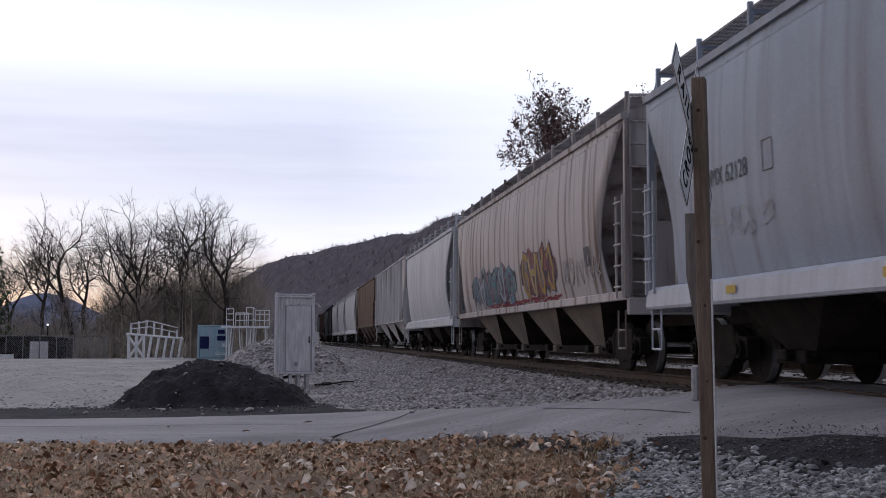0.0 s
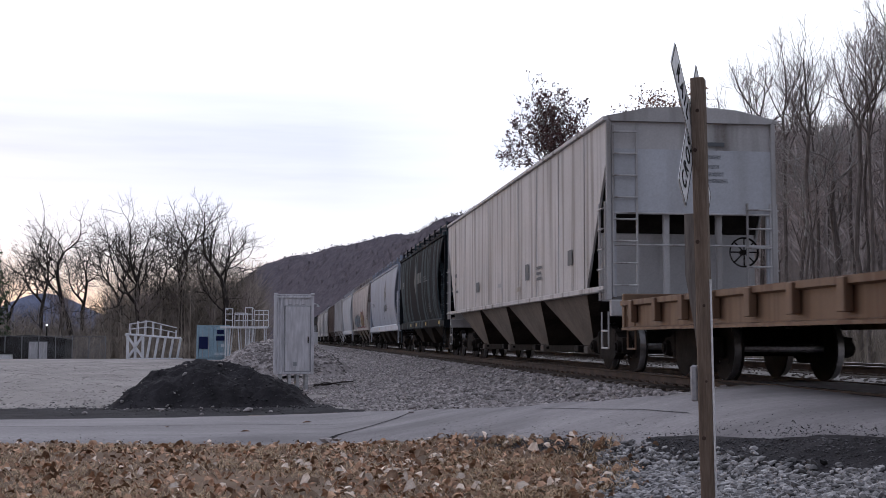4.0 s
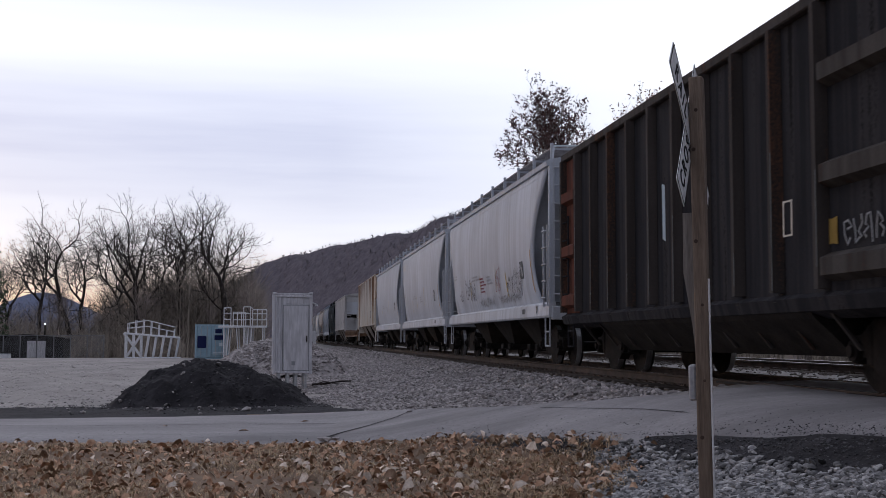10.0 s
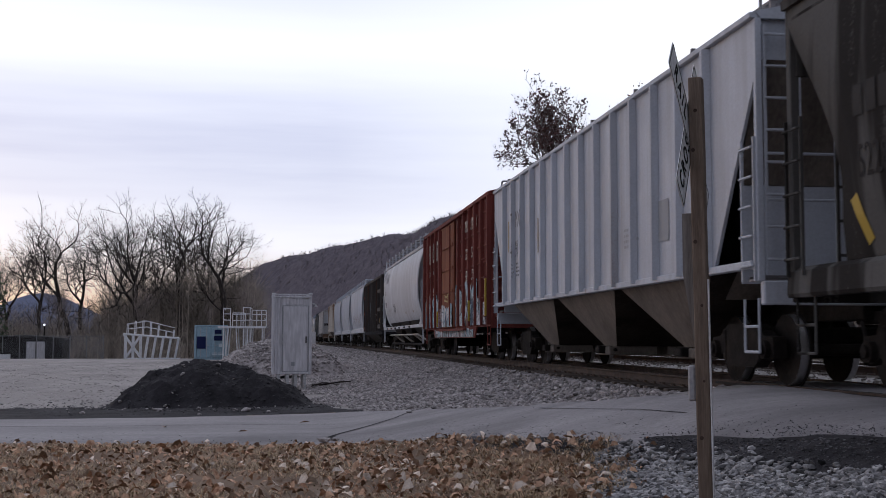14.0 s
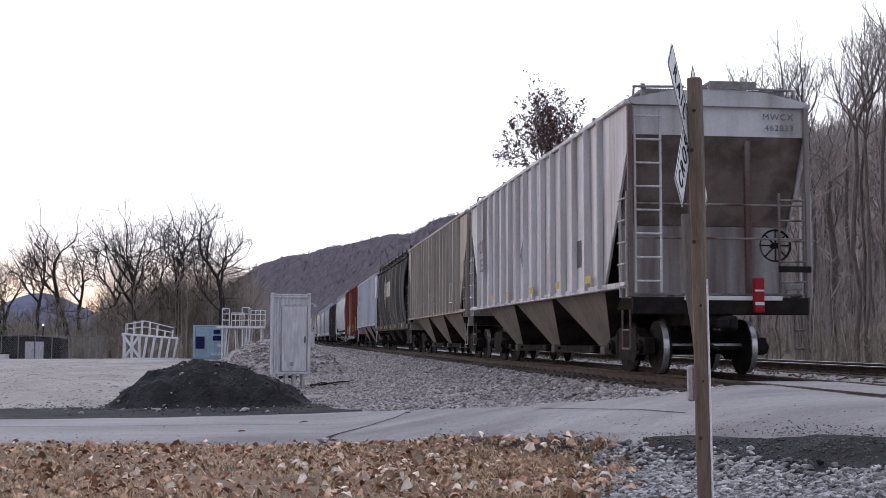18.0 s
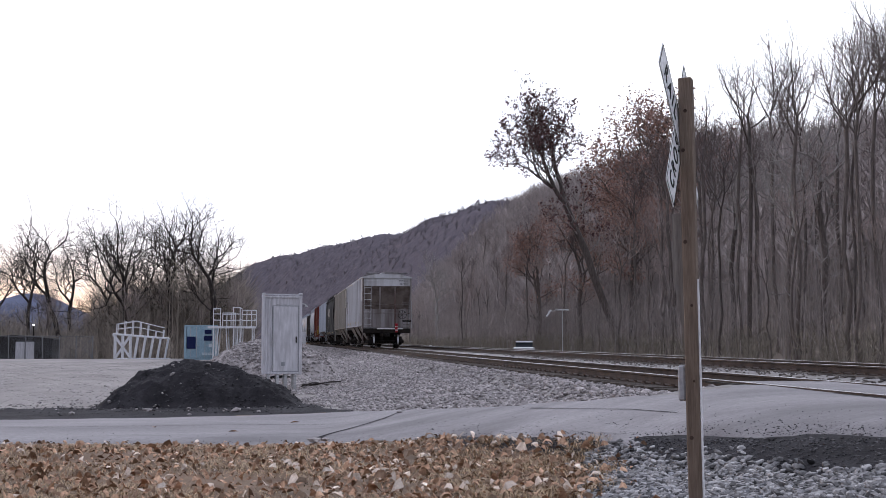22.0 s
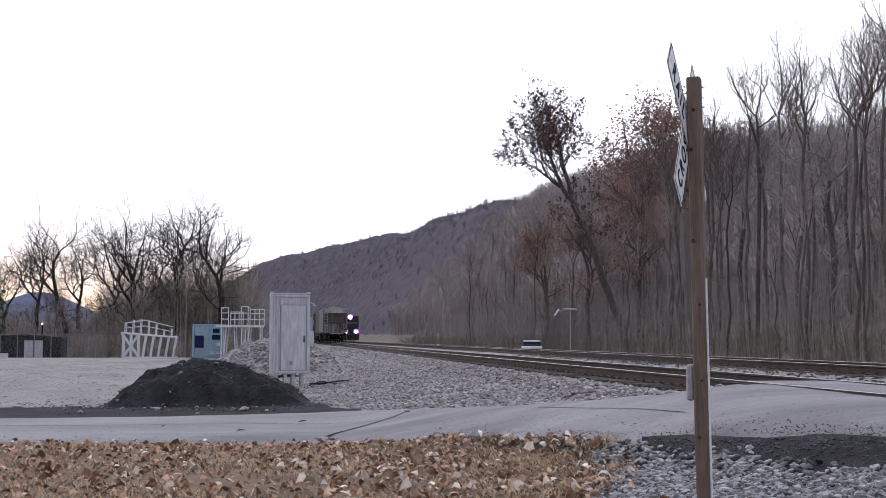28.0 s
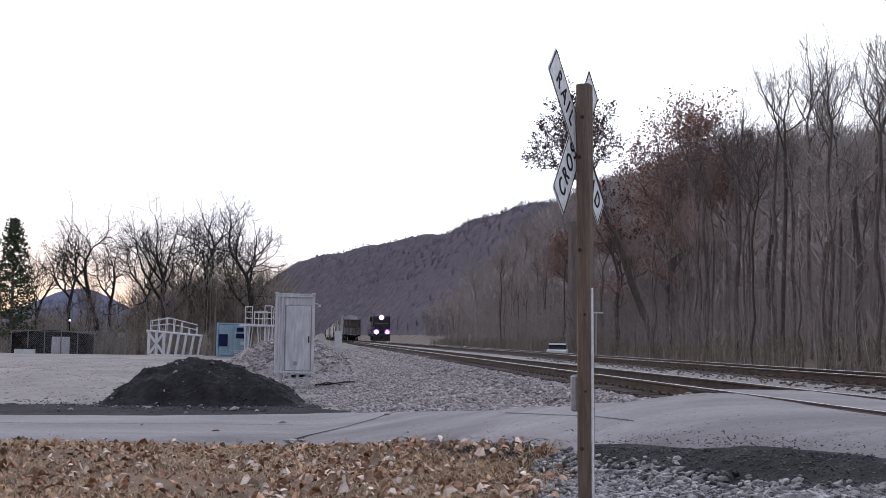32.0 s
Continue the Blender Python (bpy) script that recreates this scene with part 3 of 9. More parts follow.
bed = sheet("ballast_bed", steps((4.4, 15.8, 0.2)), steps((-40, 6, 2), (6, 60, 0.35), (60, 160, 2), (160, 900, 20)), bed_z, None,
            label="grey ballast bed, oily brown between the rails",
            zones=lambda x, y: np.where((np.abs(x - 7.27) < 1.25) | (np.abs(x - 12.2) < 1.2), 1, 0), mats=[M_BALLAST, M_DIRTYBALLAST])


def crossing_panels():
    """Asphalt between the rails at the level crossing, with open flangeways."""
    for cx, cz in ((TRACK_X, 0.0), (TRACK2_X, TRACK2_Z)):
        y0, y1 = float(along(NEAR_EDGE, cx)) + 2.0, float(along(FAR_EDGE, cx)) - 0.3
        bm = bmesh.new()
        box(bm, cx - 0.64, cx + 0.64, y0, y1, -0.2, cz - 0.022, 0.01)
        part("crossing_panel", bm, M_ROAD, road)
        for side in (-1, 1):
            for a, b in ((0.642, 0.714), (0.792, 0.86)):
                bm = bmesh.new()
                box(bm, cx + side * a, cx + side * b, y0, y1 + 0.3, cz - 0.06, cz - 0.030)
                part("flangeway", bm, M_BLACK, road)


# ---- the crossing sign ----
def crossbuck():
    base = (2.625, 7.36)
    zg = float(ground_z(*base))
    sign = tagged(empty("crossing_sign", pose(base[0], base[1], zg - 0.02) @ pose(0, 0, 0, 0, -0.75, 0) @ pose(0, 0, 0, 0, 0, -30.4)), label="weathered timber post with a white railroad crossbuck", category="crossing sign")
    top = 2.26 - zg
    bm = bmesh.new()
    box(bm, -0.043, 0.043, -0.043, 0.043, -0.4, top, 0.006)
    bmesh.ops.subdivide_edges(bm, edges=[e for e in bm.edges if abs(e.verts[0].co.z - e.verts[1].co.z) > 1], cuts=14)
    for v in bm.verts:
        v.co.x += 0.003 * noise.noise((v.co.z * 2.0, 0, v.co.y * 9))
        v.co.y += 0.003 * noise.noise((v.co.z * 2.0, 5, v.co.x * 9))
    part("post", bm, M_POST, sign, "square brown timber post with knots and cracks")
    knots = ((-0.02, 2.02), (0.01, 1.62), (0.012, 1.15), (-0.012, 0.8), (0.02, 0.35), (-0.02, 2.6), (0.0, 2.85))
    for x, z in knots:
        bm = bmesh.new()
        disc(bm, (x, -0.044, z), (0, 1, 0), random.uniform(0.008, 0.014), 0.004, 9)
        part("knot", bm, M_RAILRUST, sign)
    # the blades stand nearly edge on, square to the lane
    zc = 1.915 - zg
    turn = pose(-0.047, 0.0, zc, 0, -2.6, 0) @ pose(0, 0, 0, 90, 0, SIGN_TURN)
    words = (("RAILROAD", -46), ("CROSSING", 46))
    for k, (word, ang) in enumerate(words):
        m = turn @ pose(0, 0, -0.006 * k, 0, 0, ang)
        bm = bmesh.new()
        out = [(-0.605, -0.105), (-0.605, 0.105), (-0.597, 0.113), (0.597, 0.113), (0.605, 0.105), (0.605, -0.105), (0.597, -0.113), (-0.597, -0.113)]
        prism(bm, [(p[0], p[1]) for p in out], "z", -0.002, 0.002)
        blade = part("blade", bm, M_SIGN, sign, "white aluminium blade with black letters")
        blade.matrix_basis = m
        rim = bmesh.new()
        for p, q in zip(out, out[1:] + out[:1]):
            a, b = Vector((*p, 0)) * 0.975, Vector((*q, 0)) * 0.975
            n = Vector((b.y - a.y, a.x - b.x, 0)).normalized() * 0.006
            vs = [rim.verts.new(c) for c in (a + n, b + n, b - n, a - n)]
            for v in vs:
                v.co.z = 0.0035
            rim.faces.new(vs)
        part("border", rim, M_BLACK, blade)
        half = len(word) // 2
        for chunk, cx in ((word[:half], -0.36), (word[half:], 0.36)):
            lettering(chunk, 0.165, M_BLACK, blade, pose(cx * 0.86, 0, 0.0045), squeeze=0.8, spacing=1.45)
    bm = bmesh.new()
    disc(bm, (0, 0, 0.006), (0, 0, 1), 0.016, 0.012, 8)
    part("bolt", bm, M_GALV, sign).matrix_basis = turn
    # a galvanised strip runs up the post, and a small grey box hangs beside it
    bm = bmesh.new()
    box(bm, 0.044, 0.052, -0.03, 0.0, 0.0, 0.98 - zg, 0.0)
    part("reflective_strip", bm, M_SIGN, sign, "thin pale metal strip")
    bm = bmesh.new()
    box(bm, -0.093, -0.045, -0.03, 0.05, 0.22 - zg, 0.445 - zg, 0.012)
    part("junction_box", bm, M_GREYBOX, sign, "small grey metal box")
    bm = bmesh.new()
    out = [(-0.108, 1.40 - zg), (-0.045, 1.40 - zg), (-0.045, 0.50 - zg), (-0.062, 0.68 - zg), (-0.112, 1.02 - zg)]
    prism(bm, out, "y", -0.005, 0.04)
    part("brace_board", bm, M_GREYWOOD, sign, "weathered grey board nailed to the post")
    return sign


SIGN_TURN = 90.0
crossing_panels()
crossbuck()


# ---- heaps ----
def heap(name, cx, cy, rx, ry, h, material, label, category, seed, rough=0.12, sink=0.25, peak=(0, 0)):
    rng = np.random.default_rng(seed)
    n = 64
    v, f = [], []
    for j in range(n + 1):
        for i in range(n + 1):
            u, w = i / n * 2 - 1, j / n * 2 - 1
            r = math.hypot(u - peak[0] * (1 - abs(u)), w - peak[1] * (1 - abs(w)))
            a = math.atan2(w, u)
            edge = 1 + 0.10 * math.sin(3 * a + seed) + 0.06 * math.sin(7 * a)
            s = max(0.0, 1 - r / edge)
            z = h * (1 - (1 - s) ** 1.9) * (0.55 + 0.45 * min(1.0, s * 5))
            x, y = cx + u * rx * 1.15, cy + w * ry * 1.15
            if s > 0:
                z += rough * (noise.noise((x * 1.8, y * 1.8, seed)) * 0.8 + 0.5 * noise.noise((x * 5, y * 5, seed)) + 0.25 * noise.noise((x * 14, y * 14, seed))) * min(1, s * 5)
            g = float(ground_z(x, y))
            v.append((x, y, g + z - (0.03 if s > 0 else sink)))
    for j in range(n):
        for i in range(n):
            k = j * (n + 1) + i
            f.append((k, k + 1, k + n + 2, k + n + 1))
    ob = raw(name, v, f, material)
    ob.data.polygons.foreach_set("use_smooth", [False] * len(ob.data.polygons))
    return tagged(ob, label=label, category=category)


asphalt_heap = heap("asphalt_mound", -1.58, 29.3, 2.12, 1.75, 1.0, M_TAR, "mound of black crumbled asphalt beside the lane", "mound", 3, 0.17, peak=(-0.13, 0))
gravel_heap = heap("gravel_mound", 0.05, 50.0, 2.6, 2.6, 1.6, M_STONES, "mound of pale grey crushed stone behind the cabinet", "mound", 5, 0.10)


# ---- grey equipment cabinet on feet ----
def cabinet():
    zg = float(ground_z(0.29, 38.0))
    c = tagged(empty("equipment_cabinet", pose(0.285, 37.25, -0.46, 0, 0, 1.0)), label="tall light grey corrugated steel equipment cabinet on stub feet", category="cabinet")
    w, d, h = 0.60, 2.2, 2.36
    bm = bmesh.new()
    for s in (-1, 1):
        pts = []
        n = 22
        for k in range(n + 1):
            y = 0.08 + (d - 0.16) * k / n
            off = 0.022 if k % 4 in (1, 2) else 0.0
            pts.append((s * (w - 0.03 - off), y))
        inner = [(s * (w - 0.075), y) for _, y in reversed(pts)]
        prism(bm, pts + inner, "z", 0.06, h - 0.06)
    part("side_wall", bm, M_CABINET, c)
    bm = bmesh.new()
    box(bm, -w + 0.08, w - 0.08, d - 0.08, d - 0.04, 0.06, h - 0.06)
    part("back_wall", bm, M_CABINET, c)
    for name, z0, z1 in (("floor_frame", 0.0, 0.06), ("roof", h - 0.06, h)):
        bm = bmesh.new()
        box(bm, -w + 0.06, w - 0.06, 0.0, d, z0, z1, 0.008)
        part(name, bm, M_CABINET, c)
    for s in (-1, 1):
        for y in (0.0, d - 0.09):
            bm = bmesh.new()
            box(bm, s * w - (0.09 if s > 0 else 0), s * w + (0.09 if s < 0 else 0), y, y + 0.09, -0.02, h + 0.01, 0.01)
            part("corner_post", bm, M_CABINET, c)
            bm = bmesh.new()
            box(bm, s * w - (0.11 if s > 0 else 0.01), s * w + (0.11 if s < 0 else 0.01), y - 0.01, y + 0.10, h + 0.012, h + 0.09, 0.015)
            disc(bm, (s * (w - 0.045), y - 0.012, h + 0.05), (0, 1, 0), 0.025, 0.01, 10)
            part("corner_casting", bm, M_CABINET, c)
    bm = bmesh.new()
    box(bm, -w + 0.1, w - 0.1, 0.03, 0.06, h + 0.012, h + 0.06, 0.006)
    part("top_rail", bm, M_CABINET, c)
    # front wall: a ribbed strip, the door leaf and the head panel
    bm = bmesh.new()
    for k in range(2):
        x0 = -w + 0.095 + k * 0.095
        box(bm, x0, x0 + 0.055, 0.015, 0.05, 0.06, h - 0.06, 0.008)
    box(bm, -w + 0.09, -w + 0.30, 0.045, 0.07, 0.06, h - 0.06)
    part("ribbed_panel", bm, M_CABINET, c)
    bm = bmesh.new()
    box(bm, -w + 0.30, w - 0.09, 0.045, 0.07, h - 0.30, h - 0.06)
    for k in range(3):
        x0 = -w + 0.42 + k * 0.2
        box(bm, x0, x0 + 0.1, 0.02, 0.05, h - 0.26, h - 0.08, 0.006)
    part("head_panel", bm, M_CABINET, c)
    bm = bmesh.new()
    for x0, x1, z0, z1 in ((-w + 0.31, -w + 0.33, 0.07, h - 0.30), (w - 0.115, w - 0.095, 0.07, h - 0.30), (-w + 0.31, w - 0.095, h - 0.315, h - 0.295), (-w + 0.31, w - 0.095, 0.06, 0.08)):
        box(bm, x0, x1, 0.02, 0.05, z0, z1)
    part("door_gap", bm, M_PALEINK, c, "grey rubber door seal")
    bm = bmesh.new()
    box(bm, -w + 0.335, w - 0.12, 0.012, 0.045, 0.085, h - 0.32, 0.008)
    door = part("door", bm, M_CABINET, c, "flat grey steel door, closed")
    for z in (0.22, 0.95, 1.15, 1.85):
        bm = bmesh.new()
        bar(bm, (-w + 0.325, 0.008, z - 0.05), (-w + 0.325, 0.008, z + 0.05), 0.014, 8)
        part("hinge", bm, M_GALV, door)
    bm = bmesh.new()
    box(bm, w - 0.19, w - 0.155, -0.025, 0.011, 0.93, 1.13, 0.006)
    part("handle", bm, M_DARKSTEEL, door)
    bm = bmesh.new()
    box(bm, -0.02, 0.09, 0.004, 0.011, 0.24, 0.36)
    for k in range(4):
        box(bm, -0.01, 0.08, -0.002, 0.004, 0.255 + 0.025 * k, 0.265 + 0.025 * k)
    part("vent", bm, M_PALEINK, door)
    bm = bmesh.new()
    bar(bm, (w + 0.005, 0.3, h - 0.22), (w + 0.12, 0.25, h - 0.26), 0.02, 8)
    disc(bm, (w + 0.13, 0.25, h - 0.29), (0, 0, 1), 0.05, 0.07, 12, 0.03)
    part("outdoor_lamp", bm, M_GALV, c)
    for x in (-0.4, -0.12, 0.12, 0.4):
        bm = bmesh.new()
        box(bm, x - 0.045, x + 0.045, 0.05, 0.15, zg + 0.46 - 0.05, -0.021, 0.006)
        part("foot", bm, M_GALV, c)
        bm = bmesh.new()
        box(bm, x - 0.045, x + 0.045, d - 0.2, d - 0.1, zg + 0.46 - 0.05, -0.021, 0.006)
        part("foot", bm, M_GALV, c)
    return c


cabinet()


# ---- blue shipping container ----
def container():
    zg = -0.97
    c = tagged(empty("shipping_container", pose(-6.45, 91.8, zg, 0, 0, 3.0)), label="faded blue steel shipping container with closed end doors", category="shipping container")
    W, L, H = 2.44, 6.06, 2.59
    for s in (0, 1):
        bm = bmesh.new()
        pts = []
        for k in range(61):
            pts.append(((0.02 if k % 4 in (0, 1) else 0.055) if s == 0 else W - (0.02 if k % 4 in (0, 1) else 0.055), 0.16 + (L - 0.32) * k / 60))
        pts += [((0.07 if s == 0 else W - 0.07), p[1]) for p in reversed(pts)]
        prism(bm, pts, "z", 0.16, H - 0.12)
        part("side_wall", bm, M_BLUE, c)
    for name, z0, z1 in (("floor_frame", 0.0, 0.15), ("roof", H - 0.11, H)):
        bm = bmesh.new()
        box(bm, 0.0, W, 0.02, L - 0.02, z0, z1, 0.01)
        part(name, bm, M_BLUE, c)
    bm = bmesh.new()
    box(bm, 0.16, W - 0.16, L - 0.1, L - 0.05, 0.16, H - 0.12)
    part("end_wall", bm, M_BLUE, c)
    for x in (0.0, W - 0.15):
        for y in (0.0, L - 0.15):
            bm = bmesh.new()
            box(bm, x, x + 0.15, y, y + 0.15, -0.003, H + 0.005, 0.01)
            part("corner_post", bm, M_BLUE, c)
    for k, x in enumerate((0.17, W / 2 + 0.005)):
        bm = bmesh.new()
        box(bm, x, x + W / 2 - 0.175, 0.04, 0.09, 0.17, H - 0.13, 0.012)
        for z in (0.35, 1.0, 1.65, 2.2):
            box(bm, x + 0.04, x + W / 2 - 0.215, 0.025, 0.04, z - 0.16, z + 0.16, 0.01)
        door = part("door", bm, M_BLUE, c)
        for bx in (x + 0.28, x + 0.72):
            bm = bmesh.new()
            bar(bm, (bx, 0.005, 0.2), (bx, 0.005, H - 0.15), 0.02, 8)
            part("lock_rod", bm, M_GALV, door)
            bm = bmesh.new()
            box(bm, bx - 0.02, bx + 0.2, -0.02, 0.0, 1.05, 1.09)
            part("handle", bm, M_GALV, door)
        if k == 0:
            bm = bmesh.new()
            box(bm, x + 0.02, x + 0.66, -0.022, -0.016, 0.85, 1.75)
            part("notice_panel", bm, M_NAVY, door, "dark blue square panel")
        else:
            for a, b, z0, z1 in ((0.25, 0.75, 1.95, 2.25), (0.2, 0.82, 1.45, 1.8), (0.55, 0.8, 0.98, 1.22), (0.1, 0.45, 0.5, 0.56), (0.5, 0.85, 0.5, 0.56), (0.1, 0.45, 0.38, 0.44), (0.5, 0.85, 0.38, 0.44)):
                bm = bmesh.new()
                box(bm, x + a, x + b, -0.026, -0.022, z0, z1)
                part("label_bar", bm, M_PALELABEL if z0 < 1.4 else M_NAVY, door)
    return c


container()


# ---- stacked white walkway frames ----
def pipe_frame():
    c = tagged(empty("walkway_frame", pose(-12.1, 96.0, -0.98, 0, 0, 2.0)), label="white welded pipe walkway frames stacked on the gravel", category="steel frame")
    W, D = 4.15, 1.2

    def rod(name, a, b, r=0.055):
        bm = bmesh.new()
        bar(bm, a, b, r, 8)
        part(name, bm, M_WHITEPIPE, c)
    for y in (0, D):
        rod("bottom_chord", (0.15, y, 0.06), (W + 0.1, y, 0.06))
        rod("top_chord", (0, y, 1.95), (W, y, 1.62), 0.075)
        rod("brace", (0, y, 1.9), (1.3, y, 0.1))
        rod("brace", (1.25, y, 1.85), (0.15, y, 0.1))
        for k in range(8):
            x = 0.12 + (W - 0.15) * k / 7
            rod("upright", (x - 0.25 * (k > 2), y, 0.06), (x, y, 1.95 - 0.33 * x / W), 0.06)
        for k in range(7):
            x = 0.25 + k * 0.58
            top = 2.75 + 0.28 * math.sin(k * 0.9) - (0.25 if k > 4 else 0)
            rod("rail_post", (x, y, 1.95 - 0.33 * x / W), (x + 0.04, y, top), 0.035)
        for dz in (0.4, 0.78):
            rod("handrail", (0.25, y, 1.93 + dz), (1.7, y, 2.02 + dz * 1.2), 0.03)
            rod("handrail", (1.7, y, 2.02 + dz * 1.2), (3.8, y, 1.66 + dz), 0.03)
    for k in range(5):
        x = k * W / 4
        rod("cross_tie", (x, 0, 1.92 - 0.33 * x / W), (x, D, 1.92 - 0.33 * x / W), 0.05)
    return c


def tower():
    c = tagged(empty("access_platform", pose(-4.35, 90.0, -0.98, 0, 0, -4.0)), label="white steel access platform with handrails and legs", category="platform")
    W, D, H = 3.05, 1.6, 2.45

    def rod(name, a, b, r=0.045):
        bm = bmesh.new()
        bar(bm, a, b, r, 8)
        part(name, bm, M_WHITEPIPE, c)
    bm = bmesh.new()
    box(bm, -0.3, W + 0.1, 0, D, H - 0.08, H + 0.04, 0.01)
    part("deck", bm, M_GRATING, c, "dark steel grating deck")
    bm = bmesh.new()
    box(bm, -0.32, W + 0.12, -0.06, -0.003, H - 0.10, H + 0.06, 0.01)
    part("deck_edge", bm, M_WHITEPIPE, c)
    for y in (0.05, D - 0.05):
        for x, lean, r in ((0.1, 0.0, 0.06), (0.45, 0.2, 0.045), (1.0, -0.15, 0.04), (1.55, 0.0, 0.06), (1.85, 0.1, 0.05), (2.1, 0.15, 0.05), (2.9, 0.0, 0.05)):
            rod("leg", (x - lean, y, -0.05), (x, y, H - 0.081), r)
    for x0, x1, y, top in ((0.08, 0.58, 0.05, 1.35), (1.5, 2.0, 0.05, 1.42), (2.0, 3.05, D - 0.05, 1.25), (0.58, 1.5, D - 0.05, 1.05)):
        for x in np.linspace(x0, x1, 2 if x1 - x0 < 0.6 else 4):
            rod("rail_post", (x, y, H + 0.04), (x, y, H + top), 0.032)
        for z in (0.5, 0.95, top):
            if z <= top:
                rod("handrail", (x0, y, H + z), (x1, y, H + z), 0.032)
    for x, top in ((0.08, 1.35), (2.0, 1.42), (3.05, 1.25)):
        for z in (0.6, top):
            rod("handrail", (x, 0.05, H + z), (x, D - 0.05, H + z - 0.08), 0.03)
    return c


pipe_frame()
tower()


# ---- fenced yard with shed at the lot's edge ----
def yard():
    fence = tagged(empty("chain_link_fence", pose(-22.5, 97.0, -1.0)), label="grey chain-link fence round a small yard", category="fence")
    bm = bmesh.new()
    box(bm, 0, 0.06, -0.03, 0.03, -0.1, 1.85)
    p0 = None
    for k in range(8):
        m = pose(k * 1.25, 0, 0)
        if p0 is None:
            p0 = part("post", bm, M_FENCE, fence)
        else:
            share("post", p0, m, fence)
    bm = bmesh.new()
    bar(bm, (0, 0, 1.8), (8.8, 0, 1.8), 0.025, 6)
    part("top_rail", bm, M_FENCE, fence)
    bm = bmesh.new()
    for k in range(59):
        for sgn in (1, -1):
            a, b = k * 0.15 + (0 if sgn > 0 else 1.75), k * 0.15 + (1.75 if sgn > 0 else 0)
            a, b = min(a, 8.8), min(b, 8.8)
            bar(bm, (a, 0.0, 0.0), (b, 0.0, 1.78), 0.006, 3)
    mesh = part("wire_mesh", bm, M_FENCE, fence)
    mesh["kind"] = "stuff"
    shed = tagged(empty("shed", pose(-20.4, 99.0, -1.05)), label="low dark shed with a pale double door", category="shed")
    bm = bmesh.new()
    box(bm, -2.6, 3.3, 0, 3, 0, 1.55)
    part("wall", bm, M_DARKSTEEL, shed)
    bm = bmesh.new()
    prism(bm, [(-2.8, 1.55), (3.5, 1.55), (3.4, 1.66), (0.3, 1.95), (-2.7, 1.66)], "y", -0.2, 3.2)
    part("roof", bm, M_TRUCK, shed)
    for x in (0.55, 1.27):
        bm = bmesh.new()
        box(bm, x, x + 0.68, -0.05, -0.004, 0.02, 1.42, 0.01)
        part("door", bm, M_CABINET, shed)
    bin_ = tagged(empty("waste_bin", pose(-21.9, 95.6, -1.0)), label="white plastic bin with a dark lid", category="bin")
    bm = bmesh.new()
    box(bm, 0, 1.4, 0, 0.9, -0.03, 0.42, 0.03)
    part("body", bm, M_WHITEPIPE, bin_)
    bm = bmesh.new()
    box(bm, -0.04, 1.44, -0.04, 0.94, 0.424, 0.5, 0.02)
    part("lid", bm, M_DARKSTEEL, bin_)
    lamp = tagged(empty("yard_lamp", pose(-18.9, 101, -1.1)), label="dark pole with a small bright lamp head", category="lamp")
    bm = bmesh.new()
    bar(bm, (0, 0, -0.1), (0, 0, 2.75), 0.05, 8)
    part("pole", bm, M_DARKSTEEL, lamp)
    bm = bmesh.new()
    bmesh.ops.create_uvsphere(bm, u_segments=12, v_segments=8, radius=0.075, matrix=Matrix.Translation((0, -0.1, 2.8)))
    part("lamp_head", bm, plain("lamp_glow", (0.9, 0.9, 0.95), 0.3, glow=2.5), lamp)


yard()


# ---- the train: paints ----
P_BEIGE = car_paint("paint_beige", (0.43, 0.40, 0.395), (0.15, 0.13, 0.125), 0.85, (0.13, 0.075, 0.055), (0.57, 0.78), edge=(0.49, 0.64))
P_GREY = car_paint("paint_grey", (0.315, 0.36, 0.44), (0.22, 0.245, 0.295), 0.55, (0.13, 0.11, 0.11), (0.64, 0.84))
P_BLACKGREEN = car_paint("paint_black", (0.011, 0.013, 0.017), (0.115, 0.165, 0.185), 0.85, (0.016, 0.013, 0.016), (0.56, 0.66), 0.75, 0.05, comb=1.0, edge=(0.50, 0.60))
P_OFFWHITE = car_paint("paint_offwhite", (0.50, 0.49, 0.495), (0.22, 0.205, 0.195), 0.8, (0.12, 0.095, 0.08), (0.62, 0.80), edge=(0.49, 0.64))
P_RUSTY = car_paint("paint_rusted_white", (0.72, 0.68, 0.62), (0.47, 0.33, 0.20), 0.75, (0.17, 0.07, 0.03), (0.51, 0.70), fall=0.07, comb=3.0, edge=(0.46, 0.62))
P_LIGHT = car_paint("paint_light_grey", (0.51, 0.54, 0.60), (0.36, 0.375, 0.41), 0.5, (0.24, 0.20, 0.18), (0.70, 0.90))
P_WHITE = car_paint("paint_white", (0.52, 0.54, 0.585), (0.35, 0.35, 0.365), 0.55, (0.24, 0.2, 0.17), (0.68, 0.9))
P_COAL = car_paint("paint_coal_black", (0.028, 0.028, 0.032), (0.07, 0.067, 0.07), 0.6, (0.012, 0.011, 0.012), (0.60, 0.72), 0.9, 0.03)
P_RED = car_paint("paint_oxide_red", (0.185, 0.050, 0.041), (0.080, 0.026, 0.023), 0.6, (0.10, 0.035, 0.025), (0.62, 0.78), 0.75, 0.1)
P_DOOR = car_paint("paint_door_orange", (0.235, 0.082, 0.047), (0.13, 0.047, 0.031), 0.55, (0.26, 0.11, 0.06), (0.64, 0.82), 0.75, 0.1)
